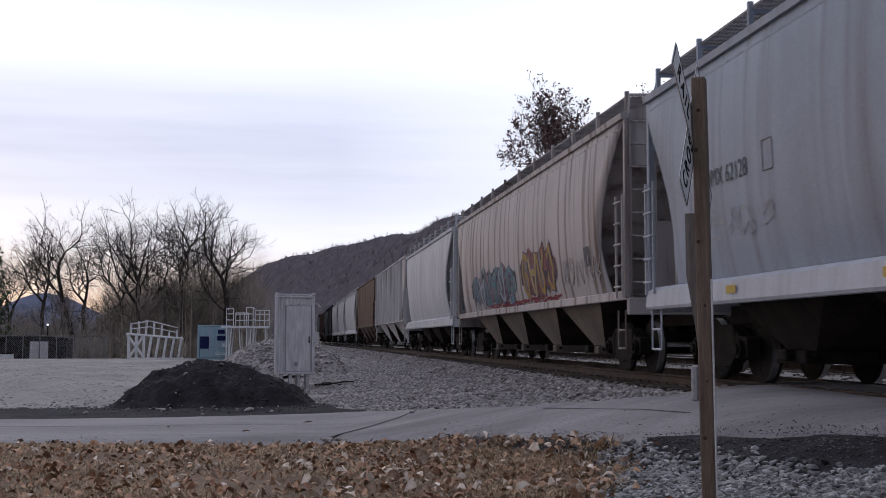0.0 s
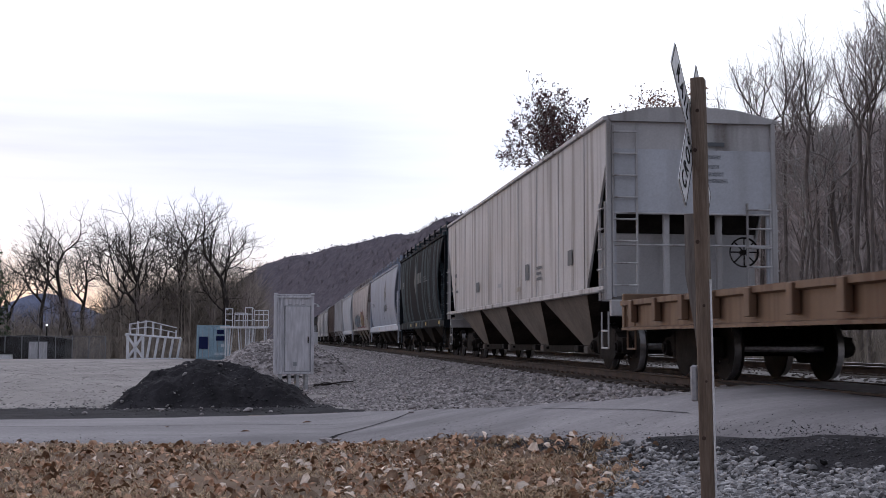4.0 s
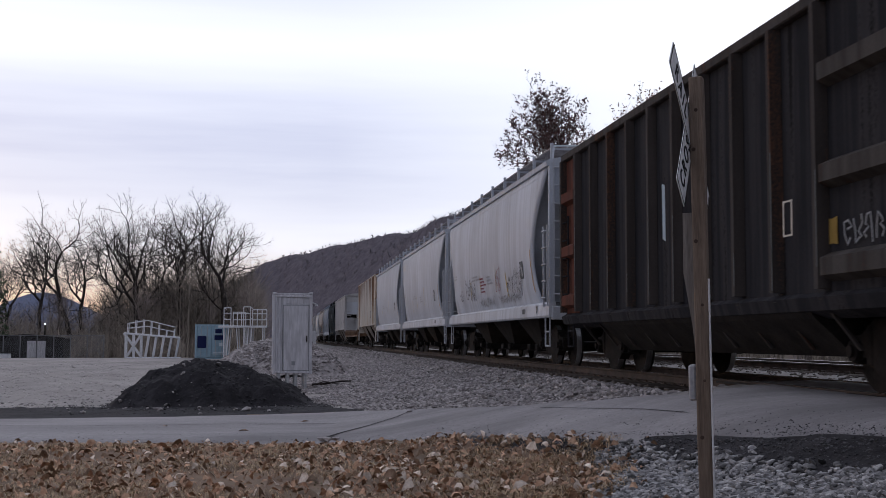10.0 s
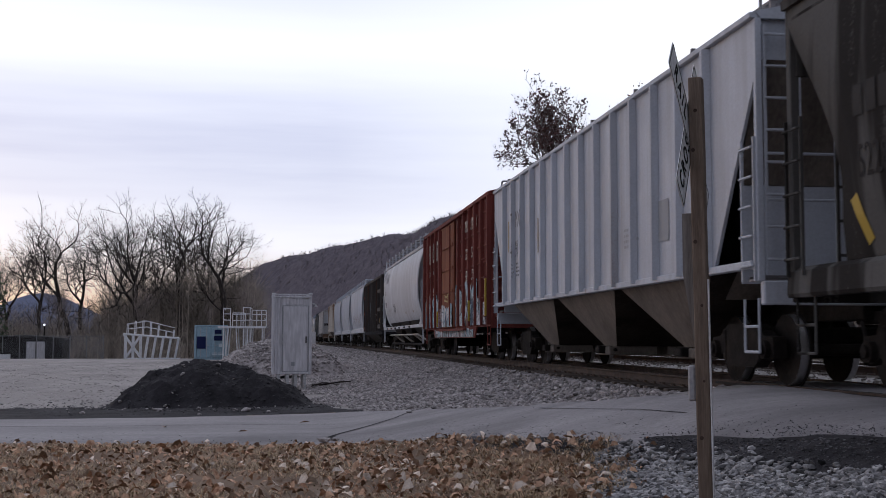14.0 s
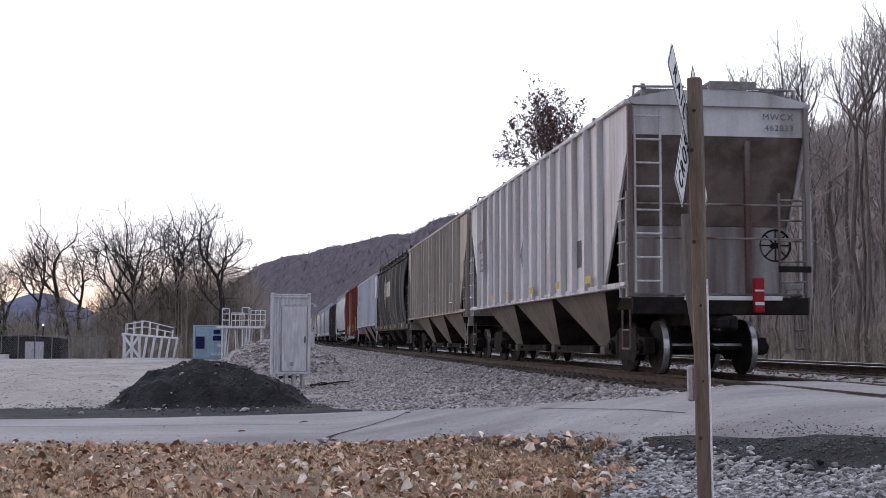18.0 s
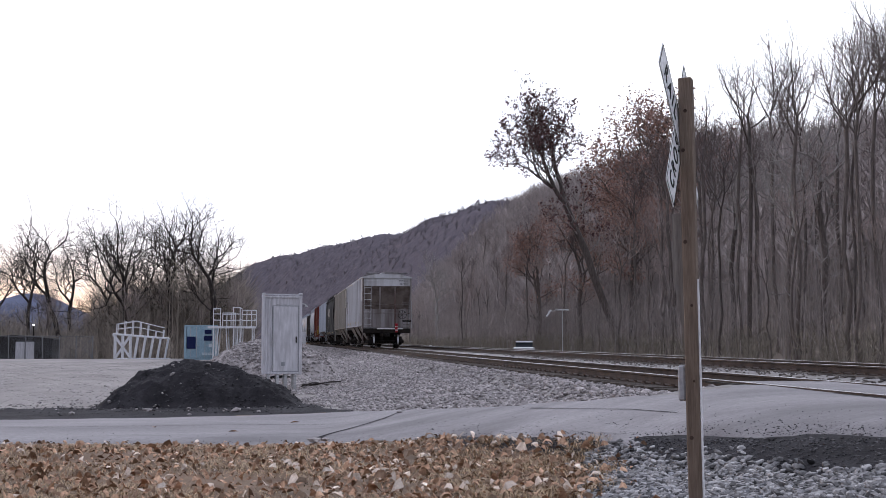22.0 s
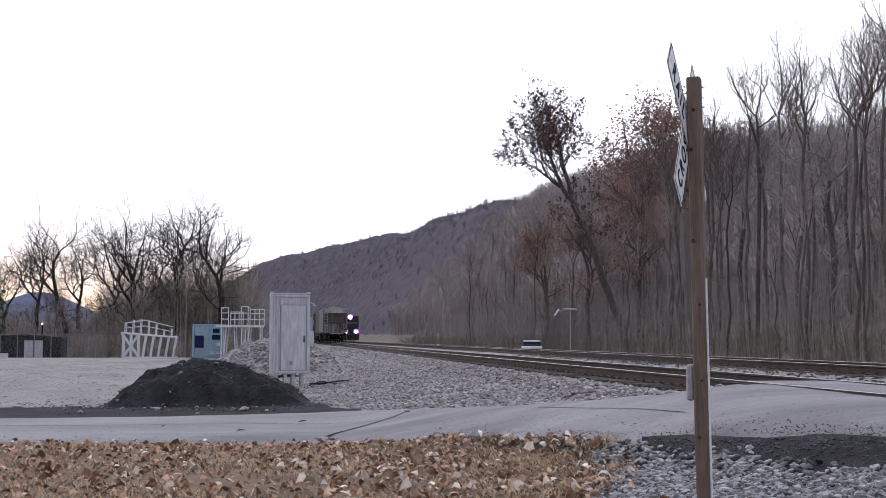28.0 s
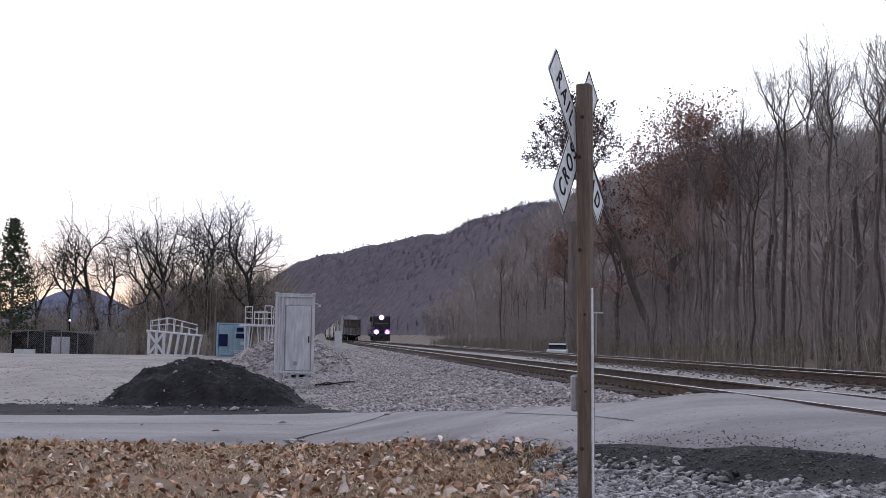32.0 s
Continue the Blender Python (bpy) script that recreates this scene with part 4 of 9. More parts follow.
P_DARKGREY = car_paint("paint_dark_grey", (0.115, 0.112, 0.108), (0.020, 0.018, 0.017), 0.9, (0.19, 0.18, 0.17), (0.66, 0.84), 0.88, 0.05, comb=1.2, edge=(0.42, 0.54))
P_TAN = car_paint("paint_tan_grey", (0.335, 0.31, 0.275), (0.20, 0.17, 0.14), 0.5)
P_PALE = car_paint("paint_pale_grey", (0.60, 0.60, 0.62), (0.32, 0.30, 0.29), 0.7, (0.13, 0.085, 0.075), (0.62, 0.80))
P_ENDTAN = car_paint("paint_end_tan", (0.42, 0.40, 0.40), (0.12, 0.085, 0.075), 0.8, (0.08, 0.05, 0.042), (0.64, 0.76))
P_TRIM = car_paint("paint_rusty_trim", (0.24, 0.215, 0.205), (0.075, 0.057, 0.05), 0.8, (0.09, 0.04, 0.03), (0.52, 0.66))
M_RUSTSTAIN = stuff_mat("orange_rust_stain", (0.30, 0.165, 0.075), (0.50, 0.33, 0.19), 3.0, fine=30, bump=0.1, stretch=(1, 4, 0.5))
P_RUSTRUN = stuff_mat("dark_rust_run", (0.10, 0.045, 0.025), (0.26, 0.135, 0.07), 3.0, fine=30, bump=0.2, stretch=(1, 4, 0.5))
P_RUSTEND = car_paint("paint_rust_end", (0.30, 0.22, 0.17), (0.16, 0.075, 0.04), 0.9, (0.12, 0.045, 0.025), (0.42, 0.55))
P_RUSTBAY = car_paint("paint_rust_bay", (0.13, 0.045, 0.03), (0.06, 0.025, 0.02), 0.7, None, (0.6, 0.7), 0.9, 0.1)
P_BROWN = car_paint("paint_brown", (0.065, 0.030, 0.022), (0.03, 0.018, 0.015), 0.6)
P_DECK = car_paint("paint_flat_rust", (0.17, 0.105, 0.066), (0.07, 0.045, 0.03), 0.8, (0.11, 0.05, 0.026), (0.5, 0.65))
# lighter than the coal black for the posts' lit edges, with some rust
P_COALPOST = car_paint("paint_scraped_post", (0.07, 0.061, 0.058), (0.03, 0.025, 0.023), 0.8, (0.11, 0.055, 0.035), (0.6, 0.74), 0.85, 0.1)
P_BEAM = car_paint("paint_beam", (0.075, 0.068, 0.064), (0.025, 0.022, 0.02), 0.6, (0.07, 0.035, 0.022), (0.62, 0.76), 0.85, 0.1)
M_DIMGREY = plain("dark_grey_mark", (0.13, 0.14, 0.15), 0.6)
M_CRAYON = plain("orange_crayon", (0.42, 0.25, 0.09), 0.7)
M_FADEYELLOW = plain("faded_yellow", (0.55, 0.54, 0.40), 0.7)
M_DIMINK = plain("dim_lettering", (0.095, 0.11, 0.115), 0.6)
# near black: shade under the hopper slopes, put into their colour
M_SLOPESHADE = stuff_mat("brake_dust", (0.020, 0.016, 0.014), (0.05, 0.04, 0.034), 2.0, fine=25, bump=0.2, rough=0.9, spec=0.1)
P_ENDSLOPE = car_paint("paint_end_slope", (0.21, 0.175, 0.155), (0.085, 0.066, 0.057), 0.8, (0.17, 0.13, 0.11), (0.62, 0.8), 0.8, 0.15)
P_SLOPE = stuff_mat("slope_sheet", (0.12, 0.102, 0.087), (0.225, 0.195, 0.168), 1.2, fine=20, bump=0.15, rough=0.75, stretch=(1, 1, 0.4))
M_CREAM = plain("cream_stencil", (0.60, 0.55, 0.48), 0.7)

ROUND_SIDE = ((1.40, 1.36), (1.49, 1.75), (1.555, 2.3), (1.58, 2.9), (1.57, 3.5), (1.53, 4.0), (1.49, 4.20))
BELLY_SIDE = ((0.95, 1.10), (1.25, 1.32), (1.44, 1.7), (1.55, 2.3), (1.585, 3.0), (1.56, 3.6), (1.46, 4.1), (1.36, 4.3))


def prof(side, z):
    return float(np.interp(z, [p[1] for p in side], [p[0] for p in side]))


# ---- bogies, couplers and other shared pieces ----
STORE = {}


def stored(key, name, make, material, smooth=False):
    """One mesh for all the alike pieces of the train."""
    if key not in STORE:
        bm = bmesh.new()
        make(bm)
        me = bpy.data.meshes.new(name)
        bm.normal_update()
        bm.to_mesh(me)
        bm.free()
        for m in (material if isinstance(material, (list, tuple)) else (material,)):
            me.materials.append(m)
        if smooth:
            me.polygons.foreach_set("use_smooth", [True] * len(me.polygons))
        STORE[key] = me
    return STORE[key]


def put(name, me, parent, m=None, label=""):
    o = new(name, me)
    o.parent = parent
    if m is not None:
        o.matrix_basis = m
    if label:
        o["label"] = label
    return o


def make_sideframe(bm):
    out = [(-1.08, 0.62), (-1.10, 0.36), (-0.92, 0.32), (-0.72, 0.40), (-0.45, 0.22), (0.45, 0.22), (0.72, 0.40), (0.92, 0.32), (1.10, 0.36), (1.08, 0.62),
           (0.80, 0.64), (0.50, 0.80), (-0.50, 0.80), (-0.80, 0.64)]
    prism(bm, out, "x", -0.09, 0.09)
    for s in (-1, 1):
        disc(bm, (-0.11, s * 0.89, 0.46), (1, 0, 0), 0.12, 0.10, 12)
        disc(bm, (-0.17, s * 0.89, 0.46), (1, 0, 0), 0.07, 0.05, 8)
        box(bm, -0.11, 0.10, s * 0.60 - 0.06, s * 0.60 + 0.06, 0.30, 0.74, 0.02)


def make_springs(bm):
    for k in (-0.24, -0.08, 0.08, 0.24):
        for j in range(7):
            disc(bm, (-0.02, k, 0.27 + j * 0.042), (0, 0, 1), 0.068, 0.026, 10)


def make_bolster(bm):
    box(bm, -0.98, 0.98, -0.2, 0.2, 0.52, 0.76, 0.03)
    disc(bm, (0, 0, 0.80), (0, 0, 1), 0.2, 0.08, 14)
    for s in (-1, 1):
        box(bm, -0.9, 0.9, s * 0.42 - 0.05, s * 0.42 + 0.05, 0.34, 0.44, 0.01)


def make_wheelset(bm):
    bar(bm, (-1.06, 0, 0), (1.06, 0, 0), 0.08, 12)
    for s in (-1, 1):
        n0 = len(bm.faces)
        disc(bm, (s * 0.775, 0, 0), (1, 0, 0), 0.455, 0.115, 36)
        bm.faces.ensure_lookup_table()
        for f in bm.faces[n0:]:
            f.normal_update()
            f.material_index = 1 if abs(f.normal.x) < 0.5 else 0
        disc(bm, (s * 0.71, 0, 0), (1, 0, 0), 0.485, 0.03, 36)
        disc(bm, (s * 0.84, 0, 0), (1, 0, 0), 0.15, 0.06, 16)
        for k in range(4):
            a = k * math.pi / 2
            disc(bm, (s * 0.836, 0.28 * math.cos(a), 0.28 * math.sin(a)), (1, 0, 0), 0.03, 0.01, 8)


def make_coupler(bm):
    box(bm, -0.09, 0.09, -0.7, 0.05, 0.78, 0.94, 0.02)
    box(bm, -0.15, 0.12, 0.02, 0.24, 0.74, 0.98, 0.04)
    box(bm, 0.06, 0.16, 0.12, 0.38, 0.78, 0.94, 0.03)
    bar(bm, (0.3, -0.1, 0.80), (0.34, 0.12, 0.55), 0.025, 6)
    bar(bm, (0.34, 0.12, 0.55), (0.22, 0.34, 0.42), 0.025, 6)


def make_ladder(bm, rungs=8, z0=1.32, z1=4.28, w=0.44):
    for s in (0, w):
        box(bm, -0.012, 0.022, s - 0.017, s + 0.017, z0, z1)
    for k in range(rungs):
        z = z0 + 0.18 + (z1 - z0 - 0.3) * k / (rungs - 1)
        bar(bm, (-0.03, 0, z), (-0.03, w, z), 0.017, 6)
        for s in (0, w):
            bar(bm, (-0.03, s, z), (0.0, s, z), 0.013, 5)


def make_brakewheel(bm):
    bmesh.ops.create_circle(bm, segments=24, radius=0.27, matrix=Matrix.Rotation(math.pi / 2, 4, "X"))
    ring = list(bm.edges)
    g = bmesh.ops.extrude_edge_only(bm, edges=ring)
    for v in (v for v in g["geom"] if isinstance(v, bmesh.types.BMVert)):
        v.co *= 0.88
        v.co.y += 0.02
    for k in range(4):
        a = k * math.pi / 4
        bar(bm, (0.25 * math.cos(a), 0, 0.25 * math.sin(a)), (-0.25 * math.cos(a), 0, -0.25 * math.sin(a)), 0.014, 5)
    disc(bm, (0, 0.06, 0), (0, 1, 0), 0.05, 0.12, 10)


def bogie(car, y):
    b = put("bogie", stored("bolster", "bolster", make_bolster, M_TRUCK), car, pose(0, y, 0), "grimy cast steel bogie")
    for s, turn in ((-1, 0), (1, 180)):
        put("sideframe", stored("sideframe", "sideframe", make_sideframe, M_TRUCK), b, pose(s * 1.0, 0, 0, 0, 0, turn))
        put("spring_group", stored("springs", "springs", make_springs, M_DARKSTEEL), b, pose(s * 1.0, 0, 0, 0, 0, turn))
    for dy in (-0.89, 0.89):
        w = put("wheelset", stored("wheelset", "wheelset", make_wheelset, [M_TRUCK, M_TREAD]), b, pose(0, dy, 0.46))
        WHEELS.append(w)
    return b


WHEELS = []


def decal(car, side, name, shapes, material, proud=0.008, label=""):
    """Flat paint on the car's side that the camera passes: polygons of (y, z) laid on the curved side."""
    bm = bmesh.new()
    for shape in shapes:
        try:
            bm.faces.new([bm.verts.new((0.0, y, z)) for y, z in shape])
        except ValueError:
            pass
    bmesh.ops.triangulate(bm, faces=bm.faces[:])
    if len(side) > 2:
        zs = [v.co.z for v in bm.verts]
        for z in np.linspace(side[0][1], side[-1][1], 15):
            if min(zs) + 0.01 < z < max(zs) - 0.01:
                bmesh.ops.bisect_plane(bm, geom=bm.verts[:] + bm.edges[:] + bm.faces[:], plane_co=(0, 0, float(z)), plane_no=(0, 0, 1))
    for v in bm.verts:
        v.co.x = -(prof(side, v.co.z) + proud)
    return part(name, bm, material, car, label)


def bar_shapes(y, z, w, h):
    return [[(y, z), (y - w, z), (y - w, z + h), (y, z + h)]]


def ribbon(points, width):
    """A stroke of even width along points, as quads that share their ends."""
    left, right = [], []
    n = len(points)
    for i, (a, b) in enumerate(points):
        p, q = points[max(i - 1, 0)], points[min(i + 1, n - 1)]
        if n > 2 and points[0] == points[-1] and i in (0, n - 1):
            p, q = points[-2], points[1]
        d = Vector((q[0] - p[0], q[1] - p[1]))
        if d.length < 1e-6:
            d = Vector((1, 0))
        d = d.normalized() * width / 2
        left.append((a - d.y, b + d.x))
        right.append((a + d.y, b - d.x))
    return [[left[i], left[i + 1], right[i + 1], right[i]] for i in range(n - 1)]


def written(car, side, text, y, z, size, material, squeeze=0.8, proud=0.010):
    """Stencilled characters on the car's side, read from beside the track; y is their left end."""
    o = lettering(text, size, material, car, Matrix(), squeeze=squeeze, centre=False)
    for v in o.data.vertices:
        u, w, _ = v.co
        v.co = (-(prof(side, z + w) + proud * 0.6 + v.co.z * 0.3), y - u, z + w)
    return o


def scribble(car, side, y, z, w, h, material, seed, loops=3, width=0.03, name="graffiti"):
    rng = random.Random(seed)
    shapes = []
    for k in range(loops):
        pts = []
        cy = y - w * (k + 0.5) / loops
        a0 = rng.uniform(0, 6)
        for i in range(16):
            a = a0 + i * 0.55
            r = 0.5 + 0.35 * math.sin(i * rng.uniform(1.0, 2.2))
            pts.append((cy + w / loops * 0.75 * r * math.cos(a), z + h * (0.5 + 0.5 * r * math.sin(a * rng.uniform(0.8, 1.1)))))
        shapes += ribbon(pts, width)
    return decal(car, side, name, shapes, material, 0.012, "scrawled spray-paint tag")


def letter_strokes(rng, y, z, w, h):
    """An unreadable tag: one or two bent strokes in a cell whose left end is y."""
    kind = rng.randrange(4)
    j = lambda: rng.uniform(-0.12, 0.12)
    fu, fv = rng.random() < 0.6, rng.random() < 0.7
    if kind == 0:
        pts = [[(0.15, 0.0), (0.2, 0.5), (0.25, 1.0), (0.55, 0.95), (0.8, 0.75), (0.5, 0.55), (0.85, 0.25), (0.75, 0.0)]]
    elif kind == 1:
        pts = [[(0.85, 0.9), (0.45, 1.0), (0.15, 0.6), (0.2, 0.15), (0.6, 0.0), (0.9, 0.3), (0.55, 0.45)]]
    elif kind == 2:
        pts = [[(0.1, 1.0), (0.25, 0.1), (0.5, 0.65), (0.7, 0.05), (0.92, 1.05)]]
    else:
        pts = [[(0.05, 0.05), (0.4, 1.0), (0.55, 0.95), (0.85, 0.0)], [(0.2, 0.4), (0.8, 0.45)]]
    return [[(y - w * ((1 - u if fu else u) + j()), z + h * ((1 - v if fv else v) + j())) for u, v in p] for p in pts]


def spray_piece(car, side, y, z, w, h, seed, halo, fill, line, n=4, thick=0.2, proud=0.010, words="faded spray-painted letters"):
    """A sprayed name: a ragged cloud of colour, then outlined letters on it."""
    rng = random.Random(seed)
    if halo:
        top, low = [], []
        m = 4 * n
        for i in range(m + 1):
            u = i / m
            edge = math.sin(math.pi * min(max(u, 0.02), 0.98)) ** 0.35
            top.append((y - w * u, z + h * (0.5 + edge * rng.uniform(0.42, 0.78))))
            low.append((y - w * u, z + h * (0.5 - edge * rng.uniform(0.42, 0.62))))
        decal(car, side, "graffiti", [[top[i], top[i + 1], low[i + 1], low[i]] for i in range(m)], halo, proud, words)
    for k in range(n):
        strokes = letter_strokes(rng, y - w * (0.04 + 0.92 * k / n), z + h * 0.04, w * 0.92 / n, h * 0.9)
        f = fill[k % len(fill)]
        decal(car, side, "graffiti", [q for s in strokes for q in ribbon(s, thick * 1.55)], line, proud + 0.004)
        decal(car, side, "graffiti", [q for s in strokes for q in ribbon(s, thick)], f, proud + 0.008)


def stretch(v):
    return Vector((v.x * 1.9, v.y * 0.8))


def wild_piece(car, side, y, z, w, h, seed, ground, fills, line, n=26, proud=0.010):
    """A dense mural of interlocked shards in several colours over a pale ground with a ragged top."""
    rng = random.Random(seed)
    m = max(12, int(w / 0.12))
    top = [(y - w * i / m, z + h * (0.90 + 0.10 * math.sin(i * 0.37 + seed) + rng.uniform(-0.03, 0.03))) for i in range(m + 1)]
    low = [(y - w * i / m, z) for i in range(m + 1)]
    decal(car, side, "graffiti", [[top[i], top[i + 1], low[i + 1], low[i]] for i in range(m)], ground, proud, "dense pale blue and white graffiti")
    for c, f in enumerate(list(fills) + [line]):
        for k in range(max(2, n // (len(fills) + 1))):
            a, r = rng.uniform(0.7, 2.4), rng.uniform(0.14, 0.36) * min(1.0, h)
            cy, cz = y - rng.uniform(0.05, 0.95) * w, z + rng.uniform(0.12, 0.80) * h
            d, e = Vector((math.cos(a), math.sin(a))), Vector((-math.sin(a), math.cos(a)))
            pts = [Vector((cy, cz)) + stretch(d * r * p + e * r * q) for p, q in ((-1.2, 0), (-0.3, 0.22 * rng.uniform(0.4, 1.6)), (0.7, 0.3), (1.3, -0.1), (0.5, -0.12), (-0.4, -0.22 * rng.uniform(0.3, 1.4)))]
            pts = [(min(max(p.x, y - w), y), min(max(p.y, z), z + h * 0.95)) for p in pts]
            decal(car, side, "graffiti", [pts], f, proud + 0.003 + 0.0025 * c)


def ends_and_under(car, L, paint, ladders=True, platform=True, truck_in=1.9, sill_z=1.05, trim=None):
    """What all the cars share below and at the ends."""
    h = L / 2
    bm = bmesh.new()
    box(bm, -0.22, 0.22, -h + 0.1, h - 0.1, 0.80, 1.08, 0.01)
    part("centre_sill", bm, M_DARKSTEEL, car)
    for s in (-1, 1):
        bogie(car, s * (h - truck_in))
        put("coupler", stored("coupler", "coupler", make_coupler, M_DARKSTEEL), car, pose(0, s * (h + 0.1), 0, 0, 0, 0 if s > 0 else 180))
        bm = bmesh.new()
        box(bm, -1.45, 1.45, s * (h - 0.13), s * h, sill_z - 0.08, sill_z + 0.2, 0.015)
        part("end_sill", bm, M_TRUCK if trim else paint, car)
        if platform:
            def make(b):
                for k in range(9):
                    box(b, -1.4, 1.4, -0.50 + k * 0.055, -0.49 + k * 0.055, 0.0, 0.03)
                for x in (-1.4, -0.7, 0, 0.7, 1.4):
                    box(b, x - 0.01, x + 0.01, -0.5, -0.04, -0.03, 0.0)
            put("end_platform", stored("platform", "platform", make, M_GRATING), car, pose(0, s * (h - 0.1), sill_z + 0.24, 0, 0, 0 if s > 0 else 180))
        for x in (-1.46, 1.46):
            bm = bmesh.new()
            for z in (0.42, 0.72):
                bar(bm, (x, s * (h - 0.62), z), (x, s * (h - 0.16), z), 0.018, 5)
            for y in (h - 0.62, h - 0.16):
                bar(bm, (x, s * y, 0.42), (x, s * y, sill_z), 0.018, 5)
            part("sill_step", bm, trim or paint, car)
    if ladders:
        me = stored("ladder" + paint.name, "ladder", make_ladder, paint)
        low = stored("low" + paint.name, "side_ladder", lambda b: make_ladder(b, 5, 1.25, 2.95, 0.40), paint)
        for s in (-1, 1):
            put("side_ladder", low, car, pose(-1.53, s * (h - 0.28) - 0.20, 0))
            put("side_ladder", low, car, pose(1.53, s * (h - 0.28) + 0.20, 0, 0, 0, 180))
            put("ladder", me, car, pose(-1.36 if s < 0 else -0.92, s * (h - 0.02), 0, 0, 0, -90 if s > 0 else 90) if s > 0 else pose(-0.98, -(h - 0.02), 0, 0, 0, 90))
            put("short_ladder", stored("short" + (trim or paint).name, "short_ladder", lambda b: make_ladder(b, 5, 1.32, 2.95), trim or paint), car, pose(0.94 if s > 0 else 1.40, s * (h - 0.02), 0, 0, 0, -90 if s > 0 else 90))


def roof_walk(car, L, z=4.62, x0=0.72, x1=1.34, gap=1.9, post_mat=None, rail=True):
    """Gratings along both edges of the roof on short stanchions, and hatches between them."""
    h = L / 2 - 0.3

    def grating(bm):
        n = 14
        for k in range(n):
            x = x0 + (x1 - x0) * k / (n - 1)
            box(bm, x - 0.006, x + 0.006, -h, h, 0, 0.03)
        for k in range(int(2 * h / 0.20)):
            y = -h + k * 0.20
            box(bm, x0, x1, y, y + 0.012, 0.002, 0.026)
    me = stored("grating%.1f%.2f" % (L, x1), "running_board", grating, M_GRATING)
    put("running_board", me, car, pose(0, 0, z))
    put("running_board", me, car, pose(0, 0, z, 0, 0, 180))
    n = max(2, round(2 * h / gap))

    def stanchion(bm):
        box(bm, x1 - 0.02, x1 + 0.045, -0.03, 0.03, -0.30, 0.09)
        box(bm, x0, x1, -0.02, 0.02, -0.045, -0.003)
    sm = stored("stanchion%.2f" % x1 + (post_mat or M_GALV).name, "stanchion", stanchion, post_mat or M_GALV)
    for k in range(n + 1):
        y = -h + 2 * h * k / n
        put("stanchion", sm, car, pose(0, y, z))
        put("stanchion", sm, car, pose(0, y, z, 0, 0, 180))
    if rail:
        for s in (-1, 1):
            for e in (-1, 1):
                bm = bmesh.new()
                bar(bm, (s * 1.40, e * (h + 0.18), z - 0.32), (s * 1.34, e * (h + 0.05), z + 0.03), 0.022, 6)
                bar(bm, (s * 1.34, e * (h + 0.05), z + 0.03), (s * 0.5, e * (h + 0.05), z + 0.05), 0.022, 6)
                part("roof_grab_iron", bm, post_mat or M_GALV, car)

    def hatch(bm):
        box(bm, -0.28, 0.28, -0.95, 0.95, -0.02, 0.08, 0.03)
    hm = stored("hatch", "hatch", hatch, M_GALV)
    for k in range(5):
        put("hatch", hm, car, pose(0, -h * 0.8 + k * h * 0.4, z + 0.02))


def hopper_bays(car, L, n, material, top=1.5, x_top=1.42, reach=None, x_bot=0.85, bottom=0.36):
    h = L / 2
    reach = reach or h - 1.9
    each = 2 * reach / n

    def bay(bm):
        t, b = each / 2 - 0.03, 0.42
        a = [bm.verts.new(p) for p in ((-x_top, -t, top), (x_top, -t, top), (x_top, t, top), (-x_top, t, top))]
        c = [bm.verts.new(p) for p in ((-x_bot, -b, bottom + 0.08), (x_bot, -b, bottom + 0.08), (x_bot, b, bottom + 0.08), (-x_bot, b, bottom + 0.08))]
        bm.faces.new(a)
        bm.faces.new(c[::-1])
        # the end slopes take the shade-dark colour, the side faces keep their own
        for i in range(4):
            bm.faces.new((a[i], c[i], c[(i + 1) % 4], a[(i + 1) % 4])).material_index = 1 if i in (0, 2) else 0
        bmesh.ops.recalc_face_normals(bm, faces=bm.faces[:])
        for s in (-1, 1):
            box(bm, s * 0.55 - 0.45, s * 0.55 + 0.45, -0.46, 0.46, bottom - 0.08, bottom + 0.08, 0.02)

    def gate(bm):
        box(bm, -1.12, -0.84, -0.16, 0.16, bottom - 0.05, bottom + 0.09, 0.02)
        bar(bm, (-0.9, -0.55, bottom + 0.02), (-0.9, 0.55, bottom + 0.02), 0.03, 6)
    me = stored("bay%.2f%s%.2f" % (each, material.name, top), "hopper_bay", bay, [material, M_SLOPESHADE])
    gm = stored("gate%.2f" % bottom, "outlet_gate", gate, M_TRUCK)
    for k in range(n):
        y = -reach + each * (k + 0.5)
        put("hopper_bay", me, car, pose(0, y, 0))
        put("outlet_gate", gm, car, pose(0, y, 0))
        put("outlet_gate", gm, car, pose(0, y, 0, 0, 0, 180))


